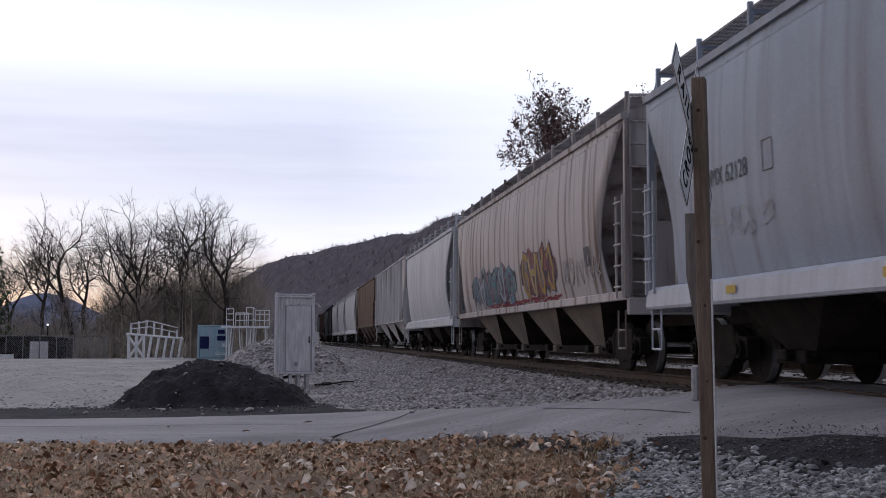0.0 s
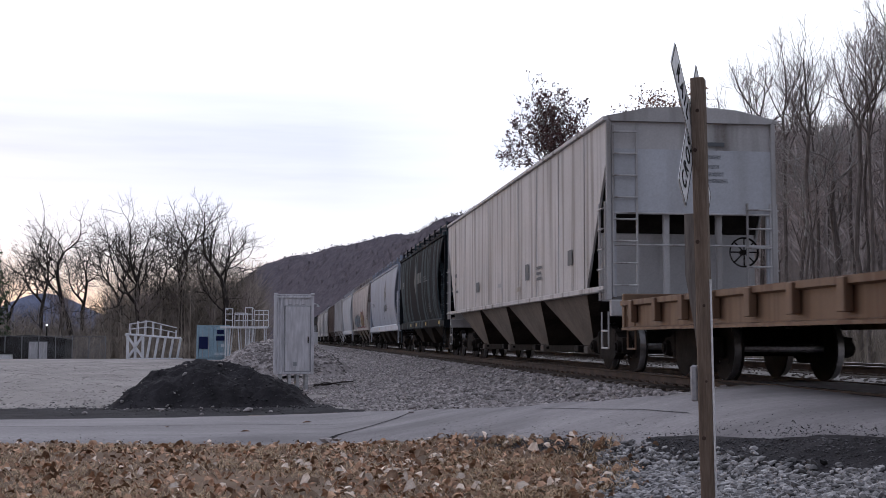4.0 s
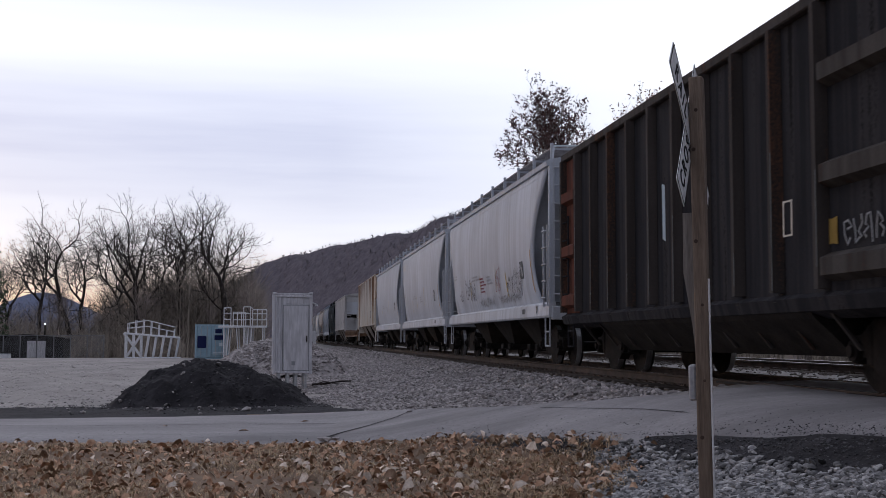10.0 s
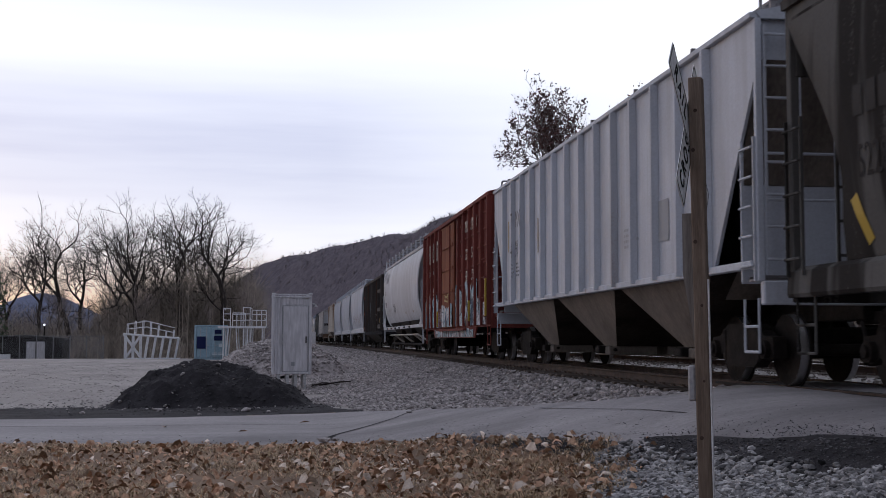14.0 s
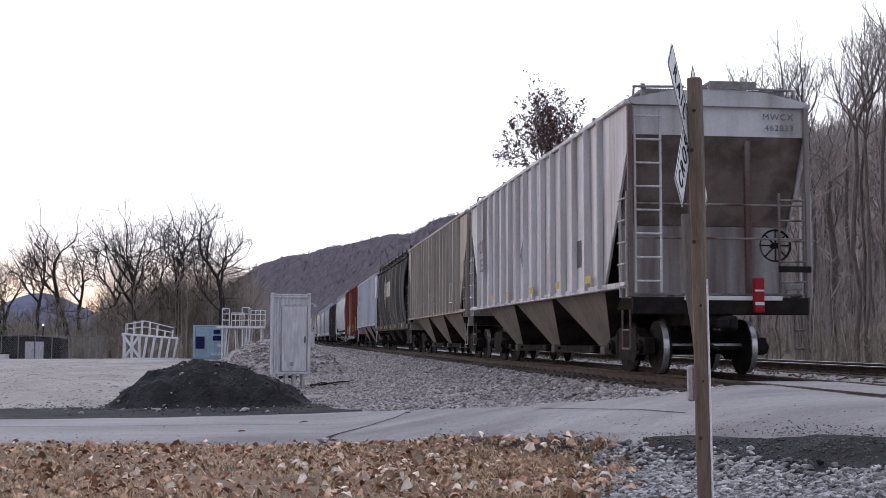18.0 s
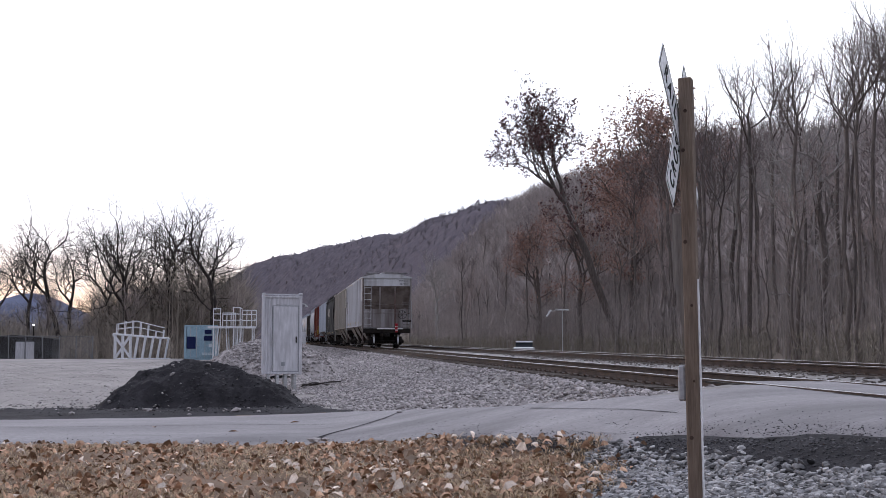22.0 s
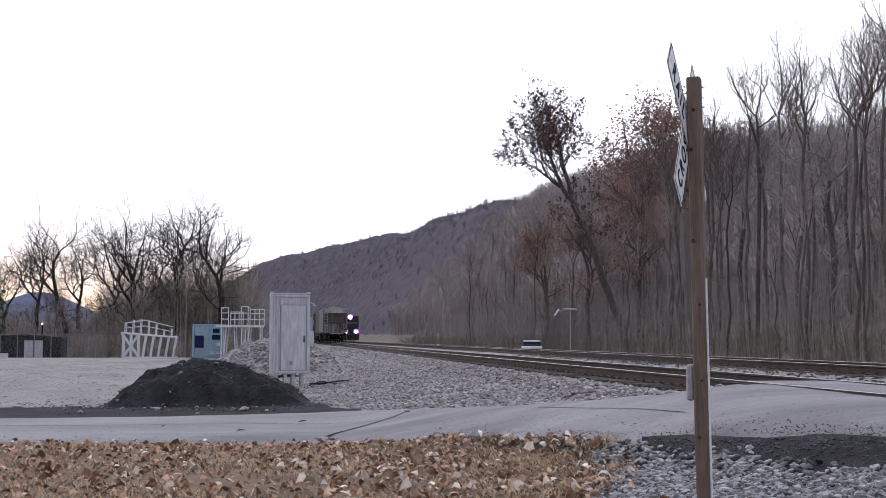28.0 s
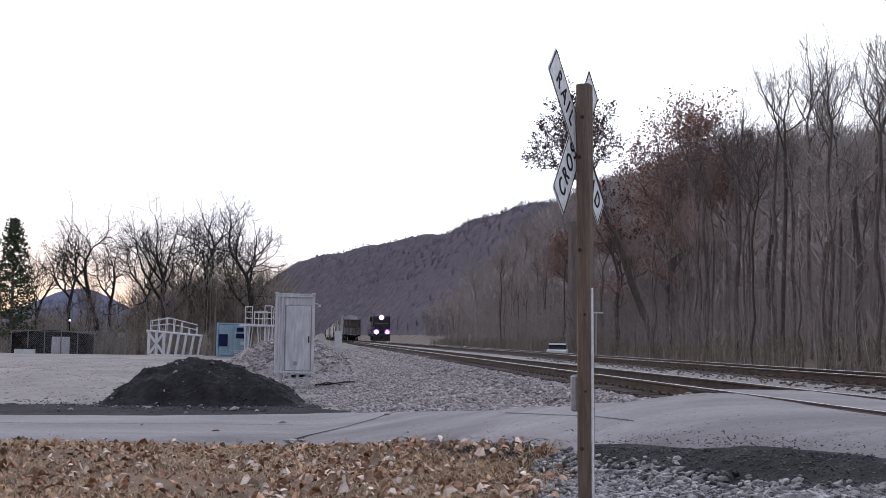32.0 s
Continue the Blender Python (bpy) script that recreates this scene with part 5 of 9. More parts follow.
def ribbed_hopper(L, paint, ribs, n_bays, bay_mat=None, label="", rib_w=0.075, sides_only_seams=False, roof_paint=None, slope=None, walk_on=True, trim=None):
    """A covered hopper with flat sides and outside posts."""
    car = tagged(empty("covered_hopper"), label=label, category="railway hopper")
    h = L / 2
    outline = [(-h + 0.05, 4.36), (-h + 0.05, 3.72), (-h + 0.85, 2.55), (-h + 1.55, 1.50), (h - 1.55, 1.50), (h - 0.85, 2.55), (h - 0.05, 3.72), (h - 0.05, 4.36)]
    for s in (-1, 1):
        bm = bmesh.new()
        prism(bm, outline, "x", s * 1.46, s * 1.50)
        part("side_sheet", bm, paint, car)
        bm = bmesh.new()
        box(bm, s * 1.42, s * 1.54, -h + 0.2, h - 0.2, 1.40, 1.497, 0.01)
        part("side_sill", bm, paint, car)
        bm = bmesh.new()
        box(bm, s * 1.44, s * 1.56, -h + 0.05, h - 0.05, 4.363, 4.44, 0.01)
        part("roof_edge", bm, paint, car)
        for k in range(ribs):
            y = -h + 1.7 + (2 * h - 3.4) * k / (ribs - 1)
            d = 0.012 if sides_only_seams else 0.10

            def post(bm, d=d):
                prism(bm, [(1.503, -rib_w), (1.503 + d, -rib_w * 0.55), (1.503 + d, rib_w * 0.55), (1.503, rib_w)], "z", 1.44, 4.355)
            put("side_post", stored("post%s%.3f%.2f" % (paint.name, rib_w, d), "side_post", post, paint), car, pose(0, y, 0, 0, 0, 0 if s > 0 else 180))
    bm = bmesh.new()
    prism(bm, [(-1.50, 4.445), (-0.8, 4.60), (0, 4.64), (0.8, 4.60), (1.50, 4.445), (1.42, 4.36), (-1.42, 4.36)], "y", -h + 0.03, h - 0.03)
    part("roof", bm, roof_paint or paint, car)
    for e in (-1, 1):
        y = e * (h - 0.10)
        bm = bmesh.new()
        box(bm, -1.455, 1.455, min(y, y - e * 0.04), max(y, y - e * 0.04), 3.88, 4.355)
        part("end_panel", bm, roof_paint or paint, car)
        bm = bmesh.new()
        a = [bm.verts.new((x, e * (h - 0.12), 3.88)) for x in (-1.455, 1.455)]
        b = [bm.verts.new((x, e * (h - 0.84), 2.47)) for x in (1.42, -1.42)]
        bm.faces.new(a + b)
        c = [bm.verts.new((x, e * (h - 0.90), 2.44)) for x in (-0.96, 0.96)]
        d = [bm.verts.new((x, e * (h - 2.3), 1.1)) for x in (1.1, -1.1)]
        bm.faces.new(c + d)
        part("slope_sheet", bm, slope or P_SLOPE, car, "weathered brown end slope sheet")
        bm = bmesh.new()
        box(bm, -1.40, 1.40, e * (h - 0.84) - 0.02, e * (h - 0.84) + 0.02, 1.25, 2.46)
        part("lower_end_panel", bm, P_ENDTAN if paint is P_PALE else paint, car)
        for x in (-0.42, 0.52):
            bm = bmesh.new()
            box(bm, x - 0.05, x + 0.05, e * (h - 0.2) - 0.05, e * (h - 0.2) + 0.05, 1.25, 3.9, 0.01)
            part("end_post", bm, trim or paint, car)
        for x in (-1.47, 1.47):
            bm = bmesh.new()
            box(bm, x - 0.04, x + 0.04, e * (h - 0.06) - 0.04, e * (h - 0.06) + 0.04, 1.25, 4.36, 0.008)
            part("corner_post", bm, trim or paint, car)
    for e in (-1, 1):
        for z in (2.2, 2.75):
            bm = bmesh.new()
            bar(bm, (-1.4, e * (h - 0.04), z), (1.4, e * (h - 0.04), z), 0.018, 6)
            part("end_handrail", bm, trim or paint, car)
    put("brake_wheel", stored("brakewheel", "brake_wheel", make_brakewheel, M_DARKSTEEL), car, pose(0.95, -(h - 0.12), 2.1))
    hopper_bays(car, L, n_bays, bay_mat or paint)
    ends_and_under(car, L, paint, trim=trim)
    if walk_on:
        roof_walk(car, L, z=4.66, x0=0.62, x1=1.16, post_mat=M_GRATING, gap=3.2, rail=True)
    return car


def round_hopper(L, paint, n_bays, label="", sill_paint=None, side=ROUND_SIDE, roof_paint=None, under=None, deep_sill=True):
    """A covered hopper with smooth bulging sides whose ends are cut away in a curve."""
    car = tagged(empty("covered_hopper"), label=label, category="railway hopper")
    h = L / 2
    z0, z1 = side[0][1], side[-1][1]
    zs = np.linspace(z0, z1, 15)

    def end_y(z):
        s = min(1.0, max(0.0, (z1 - 0.1 - z) / 2.05))
        dip = 0.25 * max(0.0, (2.1 - z) / 0.8)
        return h - 0.14 - 1.35 * math.sin(s * math.pi / 2) ** 1.15 + dip
    n = 30
    for s in (-1, 1):
        bm = bmesh.new()
        outer = [[bm.verts.new((s * prof(side, z), end_y(z) * (2 * k / n - 1), z)) for k in range(n + 1)] for z in zs]
        inner = [[bm.verts.new((s * (prof(side, z) - 0.03), end_y(z) * (2 * k / n - 1), z)) for k in range(n + 1)] for z in zs]
        for j in range(len(zs) - 1):
            for k in range(n):
                bm.faces.new((outer[j][k], outer[j][k + 1], outer[j + 1][k + 1], outer[j + 1][k]))
                bm.faces.new((inner[j][k], inner[j + 1][k], inner[j + 1][k + 1], inner[j][k + 1]))
            for k in (0, n):
                bm.faces.new((outer[j][k], outer[j + 1][k], inner[j + 1][k], inner[j][k]))
        bmesh.ops.recalc_face_normals(bm, faces=bm.faces[:])
        part("side_sheet", bm, paint, car, smooth=True)
        bm = bmesh.new()
        xe = side[-1][0]
        prism(bm, [(s * (xe - 0.05), z1 + 0.003), (s * (xe + 0.05), z1 + 0.003), (s * (xe + 0.06), z1 + 0.10), (s * (xe + 0.01), z1 + 0.13), (s * (xe - 0.05), z1 + 0.12)], "y", -h + 0.05, h - 0.05)
        part("roof_edge", bm, paint, car)
        bm = bmesh.new()
        box(bm, s * (xe - 0.02), s * (xe + 0.035), -h + 0.3, h - 0.3, z1 - 0.16, z1 - 0.13)
        part("eave_bead", bm, paint, car)
        if deep_sill:
            bm = bmesh.new()
            prism(bm, [(s * 1.36, 1.02), (s * 1.50, 1.02), (s * 1.52, 1.06), (s * 1.50, 1.30), (s * 1.41, 1.355), (s * 1.36, 1.355)], "y", -h + 0.02, h - 0.02)
            part("side_sill", bm, sill_paint or paint, car)
    bm = bmesh.new()
    xe = side[-1][0]
    prism(bm, [(-xe - 0.01, z1 + 0.135), (-0.75, z1 + 0.30), (0, z1 + 0.36), (0.75, z1 + 0.30), (xe + 0.01, z1 + 0.135), (xe - 0.06, z1 + 0.0), (-xe + 0.06, z1 + 0.0)], "y", -h + 0.08, h - 0.08)
    part("roof", bm, roof_paint or paint, car)
    for e in (-1, 1):
        bm = bmesh.new()
        xx = side[-1][0] - 0.06
        rows = []
        for k in range(9):
            u = k / 8
            z = z1 - 0.02 + (1.32 - z1 + 0.02) * u
            rows.append([bm.verts.new((x * (prof(side, z) - 0.032), e * (h - 0.35 - 2.15 * u), z)) for x in (-1, 1)])
        for p, q in zip(rows, rows[1:]):
            bm.faces.new((p[0], p[1], q[1], q[0]))
        part("slope_sheet", bm, paint, car, "end slope sheet in deep shade")
        bm = bmesh.new()
        box(bm, -xx, xx, e * (h - 0.16) - 0.03, e * (h - 0.16) + 0.03, z1 - 0.75, z1 + 0.02)
        part("end_panel", bm, paint, car)
        for x in (-1.44, 1.44):
            bm = bmesh.new()
            box(bm, x - 0.05, x + 0.05, e * (h - 0.09) - 0.06, e * (h - 0.09) + 0.06, 1.25, z1 + 0.02, 0.01)
            part("corner_post", bm, paint, car)
        for x in (-0.55, 0.55):
            bm = bmesh.new()
            box(bm, x - 0.05, x + 0.05, e * (h - 0.2) - 0.05, e * (h - 0.2) + 0.05, 1.25, z1 - 0.75, 0.01)
            part("end_post", bm, paint, car)
        bm = bmesh.new()
        box(bm, -0.8, 0.8, e * (h - 0.95) - 0.03, e * (h - 0.95) + 0.03, 1.25, 2.6)
        part("bulkhead_web", bm, paint, car)
        bm = bmesh.new()
        disc(bm, (0.75, e * (h - 0.55), 1.55), (1, 0, 0), 0.16, 0.6, 14)
        part("air_reservoir", bm, M_TRUCK, car)
    put("brake_wheel", stored("brakewheel", "brake_wheel", make_brakewheel, M_DARKSTEEL), car, pose(0.3, -(h - 0.05), 2.1))
    # bays default to dark steel: the underbody shade as a colour
    hopper_bays(car, L, n_bays, under or M_DARKSTEEL, top=1.40, x_top=1.33, reach=h - 2.4)
    ends_and_under(car, L, sill_paint or paint)
    roof_walk(car, L, z=z1 + 0.42, x1=1.36, post_mat=paint)
    return car


def add_car(car, front, back):
    TRAIN.append((car, (front + back) / 2))
    return car


TRAIN = []


def reflectors(car, side, ys, z, w=0.30, h=0.12, material=None, proud=0.012):
    for y in ys:
        decal(car, side, "reflector", bar_shapes(y, z, w, h), material or M_YELLOW, proud, "yellow reflective patch")


SILL = ((1.52, 0.9), (1.52, 1.5))
POSTED = ((1.606, 1.0), (1.606, 4.6))
WALL = ((1.503, 1.0), (1.503, 4.6))


def small_print(car, side, y, z, rows, w, material=None, h=0.045, step=0.09):
    """Lines of lettering too small to read."""
    rng = random.Random(int(y * 100) + int(z * 10))
    shapes = []
    for k in range(rows):
        u = 0.0
        while u < w * (0.6 + 0.4 * ((k * 7) % 3) / 2):
            c = rng.uniform(0.05, 0.16)
            shapes += bar_shapes(y - u, z - k * step, c, h)
            u += c + 0.04
    ob = decal(car, side, "small_print", shapes, material or M_GREYINK, 0.006, "rows of small stencilled print")
    ob["kind"] = "stuff"
    return ob


def mural(name, colours, scale):
    """Sprayed paint: patches of several colours with soft, bent borders, worn and streaked."""
    m = bpy.data.materials.new(name)
    m.use_nodes = True
    t = m.node_tree
    b = t.nodes["Principled BSDF"]
    co = t.nodes.new("ShaderNodeTexCoord")
    bend = node(t, "ShaderNodeTexNoise", Scale=scale * 0.8, Detail=3.0)
    t.links.new(co.outputs["Object"], bend.inputs["Vector"])
    add = t.nodes.new("ShaderNodeVectorMath")
    add.operation = "MULTIPLY_ADD"
    add.inputs[1].default_value = (0.0, 0.7, 1.0)
    t.links.new(bend.outputs["Color"], add.inputs[0])
    t.links.new(co.outputs["Object"], add.inputs[2])
    mp = t.nodes.new("ShaderNodeMapping")
    mp.inputs["Scale"].default_value = (0.01, 1.0, 0.55)
    t.links.new(add.outputs[0], mp.inputs["Vector"])
    cell = node(t, "ShaderNodeTexVoronoi", Scale=scale)
    t.links.new(mp.outputs[0], cell.inputs["Vector"])
    pick = t.nodes.new("ShaderNodeSeparateColor")
    t.links.new(cell.outputs["Color"], pick.inputs[0])
    n = len(colours)
    tone = ramp(t, [(k / n, c) for k, c in enumerate(colours)], "CONSTANT")
    t.links.new(pick.outputs[0], tone.inputs[0])
    rim = t.nodes.new("ShaderNodeTexVoronoi")
    rim.feature = "DISTANCE_TO_EDGE"
    rim.inputs["Scale"].default_value = scale
    t.links.new(mp.outputs[0], rim.inputs["Vector"])
    ink = ramp(t, [(0.0, (1, 1, 1)), (0.035, (0.8,) * 3), (0.07, (0, 0, 0))])
    t.links.new(rim.outputs["Distance"], ink.inputs[0])
    col = mixer(t, "MIX", ink.outputs[0], tone.outputs[0], (0.035, 0.045, 0.06))
    worn = node(t, "ShaderNodeTexNoise", Scale=9.0, Detail=5.0)
    t.links.new(co.outputs["Object"], worn.inputs["Vector"])
    wr = ramp(t, [(0.3, (0.55,) * 3), (0.7, (1.1,) * 3)])
    t.links.new(worn.outputs["Fac"], wr.inputs[0])
    t.links.new(mixer(t, "MULTIPLY", 1.0, col, wr.outputs[0]), b.inputs["Base Color"])
    b.inputs["Roughness"].default_value = 0.6
    b.inputs["Specular IOR Level"].default_value = 0.12
    return m


# colours of the spray paint
G_BLUE, G_TEAL, G_RED = plain("spray_blue", (0.05, 0.12, 0.24), 0.6), plain("spray_teal", (0.10, 0.20, 0.235), 0.6), plain("spray_red", (0.26, 0.05, 0.07), 0.6)
G_GOLD, G_PALE = plain("spray_gold", (0.33, 0.22, 0.06), 0.6), plain("spray_pale", (0.34, 0.43, 0.50), 0.6)
G_FADE = mural("spray_fade", ((0.16, 0.20, 0.24), (0.24, 0.22, 0.24), (0.22, 0.15, 0.18), (0.17, 0.24, 0.27)), 2.4)
G_FADERED = mural("spray_fade_red", ((0.24, 0.10, 0.10), (0.30, 0.20, 0.12), (0.20, 0.09, 0.10), (0.26, 0.22, 0.20)), 2.4)
G_ASH = plain("spray_ash", (0.30, 0.34, 0.37), 0.7)
G_AQUA, G_SAND = plain("spray_aqua", (0.15, 0.28, 0.345), 0.6), plain("spray_sand", (0.40, 0.30, 0.13), 0.6)
G_WHITE, G_PURPLE, G_INK = plain("spray_white", (0.50, 0.51, 0.54), 0.6), plain("spray_purple", (0.15, 0.10, 0.20), 0.6), plain("spray_black", (0.02, 0.02, 0.022), 0.6)


G_MURAL = mural("spray_mural", ((0.42, 0.55, 0.62), (0.06, 0.10, 0.17), (0.66, 0.68, 0.72), (0.28, 0.44, 0.51), (0.50, 0.51, 0.55), (0.045, 0.06, 0.085), (0.36, 0.53, 0.59), (0.16, 0.07, 0.06)), 2.6)
G_MURALPALE = mural("spray_mural_pale", ((0.60, 0.60, 0.64), (0.42, 0.51, 0.57), (0.66, 0.66, 0.70), (0.16, 0.13, 0.15), (0.54, 0.55, 0.58), (0.30, 0.42, 0.49)), 3.2)


def leaf_mark(car, side, y, z, w, h, pale, dark):
    """A leaf-shaped emblem drawn as plain shapes."""
    def rhomb(s, dy=0.0):
        return [(y + dy, z - h * s / 2), (y + dy - w * s * 0.5, z - h * 0.05), (y + dy - w * s * 0.35, z + h * s * 0.25), (y + dy, z + h * s / 2), (y + dy + w * s * 0.35, z + h * s * 0.1), (y + dy + w * s * 0.5, z - h * 0.12)]
    decal(car, side, "emblem", [rhomb(1.0)], dark, 0.010, "faded leaf-shaped emblem")
    decal(car, side, "emblem", [[(y + w * 0.02, z - h * 0.36), (y - w * 0.26, z + h * 0.02), (y - w * 0.05, z + h * 0.36)]], pale, 0.014)


# ---- the cars, front to rear ----
def build_cars():
    far = add_car(round_hopper(19.0, P_BLACKGREEN, 3, "black smooth-sided covered hopper wagon"), 222, 203)
    add_car(ribbed_hopper(19.0, P_BROWN, 12, 3, label="dark brown ribbed covered hopper wagon"), 201.5, 182.5)
    add_car(round_hopper(17.0, P_BLACKGREEN, 3, "black smooth-sided covered hopper wagon"), 181, 164)
    add_car(round_hopper(12.0, P_COAL, 2, "short black smooth-sided hopper wagon"), 163, 151)
    add_car(round_hopper(15.2, P_OFFWHITE, 3, "off-white smooth-sided covered hopper wagon"), 149.9, 134.7)
    add_car(round_hopper(14.6, P_OFFWHITE, 3, "off-white smooth-sided covered hopper wagon"), 133.4, 118.8)
    add_car(round_hopper(17.8, P_PALE, 3, "pale grey smooth-sided covered hopper wagon"), 117.4, 99.6)
    add_car(ribbed_hopper(19.6, P_BROWN, 10, 4, label="dark brown covered hopper wagon", sides_only_seams=True), 98.5, 78.9)
    add_car(ribbed_hopper(19.3, P_OFFWHITE, 10, 3, label="off-white covered hopper wagon with stained side posts", rib_w=0.13), 77.9, 58.6)
    c = add_car(round_hopper(16.2, P_WHITE, 3, "clean white smooth-sided covered hopper wagon"), 57.6, 41.4)
    reflectors(c, SILL, [6, 2, -3], 1.15, 0.3, 0.1, M_PALEINK)

    # beige car with graffiti
    c = add_car(round_hopper(20.3, P_BEIGE, 4, "beige covered hopper wagon with rain streaks and graffiti", deep_sill=False, under=P_SLOPE), 40.3, 20.0)
    bm = bmesh.new()
    for s in (-1, 1):
        box(bm, s * 1.36, s * 1.47, -10.1, 10.1, 1.22, 1.37, 0.01)
    part("side_sill", bm, P_BEIGE, c)
    spray_piece(c, ROUND_SIDE, 6.8, 1.52, 7.2, 0.85, 11, G_FADE, (G_TEAL, G_ASH, G_TEAL), G_PURPLE, 6, 0.15)
    spray_piece(c, ROUND_SIDE, -1.1, 1.55, 3.9, 0.98, 12, G_FADERED, (G_GOLD, G_SAND, G_GOLD), G_PURPLE, 4, 0.16)
    spray_piece(c, ROUND_SIDE, -5.4, 1.62, 3.4, 0.5, 14, None, (P_BEIGE,), M_PALEINK, 6, 0.03)
    scribble(c, ROUND_SIDE, 4.0, 1.38, 9.0, 0.14, G_RED, 15, 9, 0.035)
    decal(c, ROUND_SIDE, "data_panel", bar_shapes(-7.4, 1.9, 0.45, 0.36), M_GREYINK)

    # grey car with a leaf emblem
    c = add_car(round_hopper(20.0, P_GREY, 4, "grey smooth-sided covered hopper wagon with a faded leaf emblem", sill_paint=P_LIGHT), 18.8, -1.2)
    leaf_mark(c, ROUND_SIDE, -2.6, 3.1, 1.35, 1.4, M_WHITEPAINT, M_DIMGREY)
    decal(c, ROUND_SIDE, "emblem", bar_shapes(-1.7, 2.1, 0.45, 0.36) + bar_shapes(-2.3, 2.1, 0.45, 0.36) + bar_shapes(-2.9, 2.1, 0.5, 0.36), M_DIMGREY, 0.01, "dark word mark drawn as bars")
    written(c, ROUND_SIDE, "DMX 62128", 7.0, 2.62, 0.32, M_GREYINK, 0.95, 0.02)
    decal(c, ROUND_SIDE, "stencil_frame", ribbon([(5.0, 2.5), (4.7, 2.5), (4.7, 2.85), (5.0, 2.85), (5.0, 2.5)], 0.025), M_GREYINK)
    small_print(c, ROUND_SIDE, 7.9, 2.2, 5, 1.5, M_PALEINK)
    small_print(c, ROUND_SIDE, -3.2, 2.4, 3, 1.0)
    scribble(c, ROUND_SIDE, 6.4, 1.75, 1.6, 0.5, M_PALEINK, 8, 3, 0.02)
    scribble(c, ROUND_SIDE, -0.9, 1.5, 0.9, 1.0, M_GREYINK, 9, 1, 0.02)
    reflectors(c, SILL, [6.4, 2.2], 1.14, 0.34, 0.1, M_YELLOW)
    reflectors(c, SILL, [-2.0, -6.0], 1.14, 0.34, 0.1, M_PALEINK)

    # black car
    c = add_car(round_hopper(16.8, P_BLACKGREEN, 3, "black covered hopper wagon with pale streaks and a faded emblem"), -2.3, -19.1)
    leaf_mark(c, ROUND_SIDE, 0.7, 3.1, 0.85, 1.35, M_GREYINK, M_DIMINK)
    decal(c, ROUND_SIDE, "emblem", bar_shapes(0.1, 2.85, 0.4, 0.42) + bar_shapes(-0.45, 2.85, 0.4, 0.42) + bar_shapes(-1.0, 2.85, 0.45, 0.42), M_DIMINK, 0.01, "pale word mark drawn as bars")
    written(c, ROUND_SIDE, "85", 6.3, 3.0, 0.42, M_PALEINK, 0.8)
    reflectors(c, SILL, [3.2, 1.0, -2.6, -6.9], 1.12, 0.36, 0.12, M_YELLOW)
    small_print(c, ROUND_SIDE, -3.6, 1.9, 4, 0.6, M_DIMINK)
    small_print(c, ROUND_SIDE, -2.4, 3.0, 3, 1.3, M_GREYINK)

    # off-white car with hopper bays, white rear end
    # its end slope sheet is dark steel to imitate deep shade there
    c = add_car(ribbed_hopper(21.3, P_OFFWHITE, 9, 4, bay_mat=P_SLOPE, label="off-white welded covered hopper wagon with brown hopper bays", sides_only_seams=True, rib_w=0.03, slope=M_DARKSTEEL, walk_on=False), -20.2, -41.5)
    for y, z, w, h, m in ((8.9, 2.55, 0.5, 0.12, M_DIMGREY), (8.9, 2.3, 0.35, 0.10, M_DIMGREY), (8.7, 2.05, 0.6, 0.08, M_DIMGREY), (4.3, 1.92, 0.6, 0.28, M_DIMGREY), (0.6, 1.9, 0.5, 0.10, M_PALEINK), (-2.1, 1.70, 0.5, 0.10, P_TAN),
                          (-3.2, 1.92, 0.42, 0.36, M_DIMGREY), (-4.5, 2.1, 0.6, 0.06, M_DIMGREY), (-4.5, 1.98, 0.5, 0.06, M_DIMGREY), (-4.5, 1.86, 0.55, 0.06, M_DIMGREY), (-7.6, 2.0, 0.4, 0.3, M_DIMGREY)):
        decal(c, WALL, "data_panel", bar_shapes(y, z, w, h), m, 0.016)
    bm = bmesh.new()
    for z, w in ((3.95, 0.5), (3.72, 0.35), (3.55, 0.3), (3.42, 0.45), (3.30, 0.6)):
        box(bm, 0.35 - w / 2, 0.35 + w / 2, -10.60, -10.595, z, z + 0.07)
    part("stencil_bars", bm, M_DIMGREY, c)
    bm = bmesh.new()
    box(bm, -1.45, 1.45, -10.60, -10.56, 2.75, 3.875)
    part("upper_end_panel", bm, P_WHITE, c)
    for x in (-1.40, -0.02, 1.40):
        bm = bmesh.new()
        box(bm, x - 0.06, x + 0.06, -10.60, -10.54, 1.3, 2.747)
        part("end_mullion", bm, P_WHITE, c)

    # flat car
    c = add_car(flat_car(18.0), -42.4, -60.4)

    # rusted white car
    c = add_car(ribbed_hopper(17.5, P_RUSTY, 17, 3, bay_mat=P_SLOPE, label="white ribbed covered hopper wagon streaked with orange rust", walk_on=False, roof_paint=P_RUSTEND), -61.6, -79.1)
    rng = random.Random(71)
    for k in range(17):
        y = -7.05 + 14.1 * k / 16
        for dy in (-0.10, 0.10, 0.4):
            low = rng.uniform(1.6, 3.4) if dy < 0.3 else rng.uniform(2.6, 4.0)
            bend = rng.uniform(-0.03, 0.03)
            decal(c, WALL, "rust_run", ribbon([(y + dy + (0.3 * rng.random() if dy > 0.3 else 0), 4.34), (y + dy + bend, (4.34 + low) / 2), (y + dy + bend, low)], rng.uniform(0.03, 0.09)), P_RUSTRUN if rng.random() < 0.6 else M_RUSTSTAIN, 0.004)
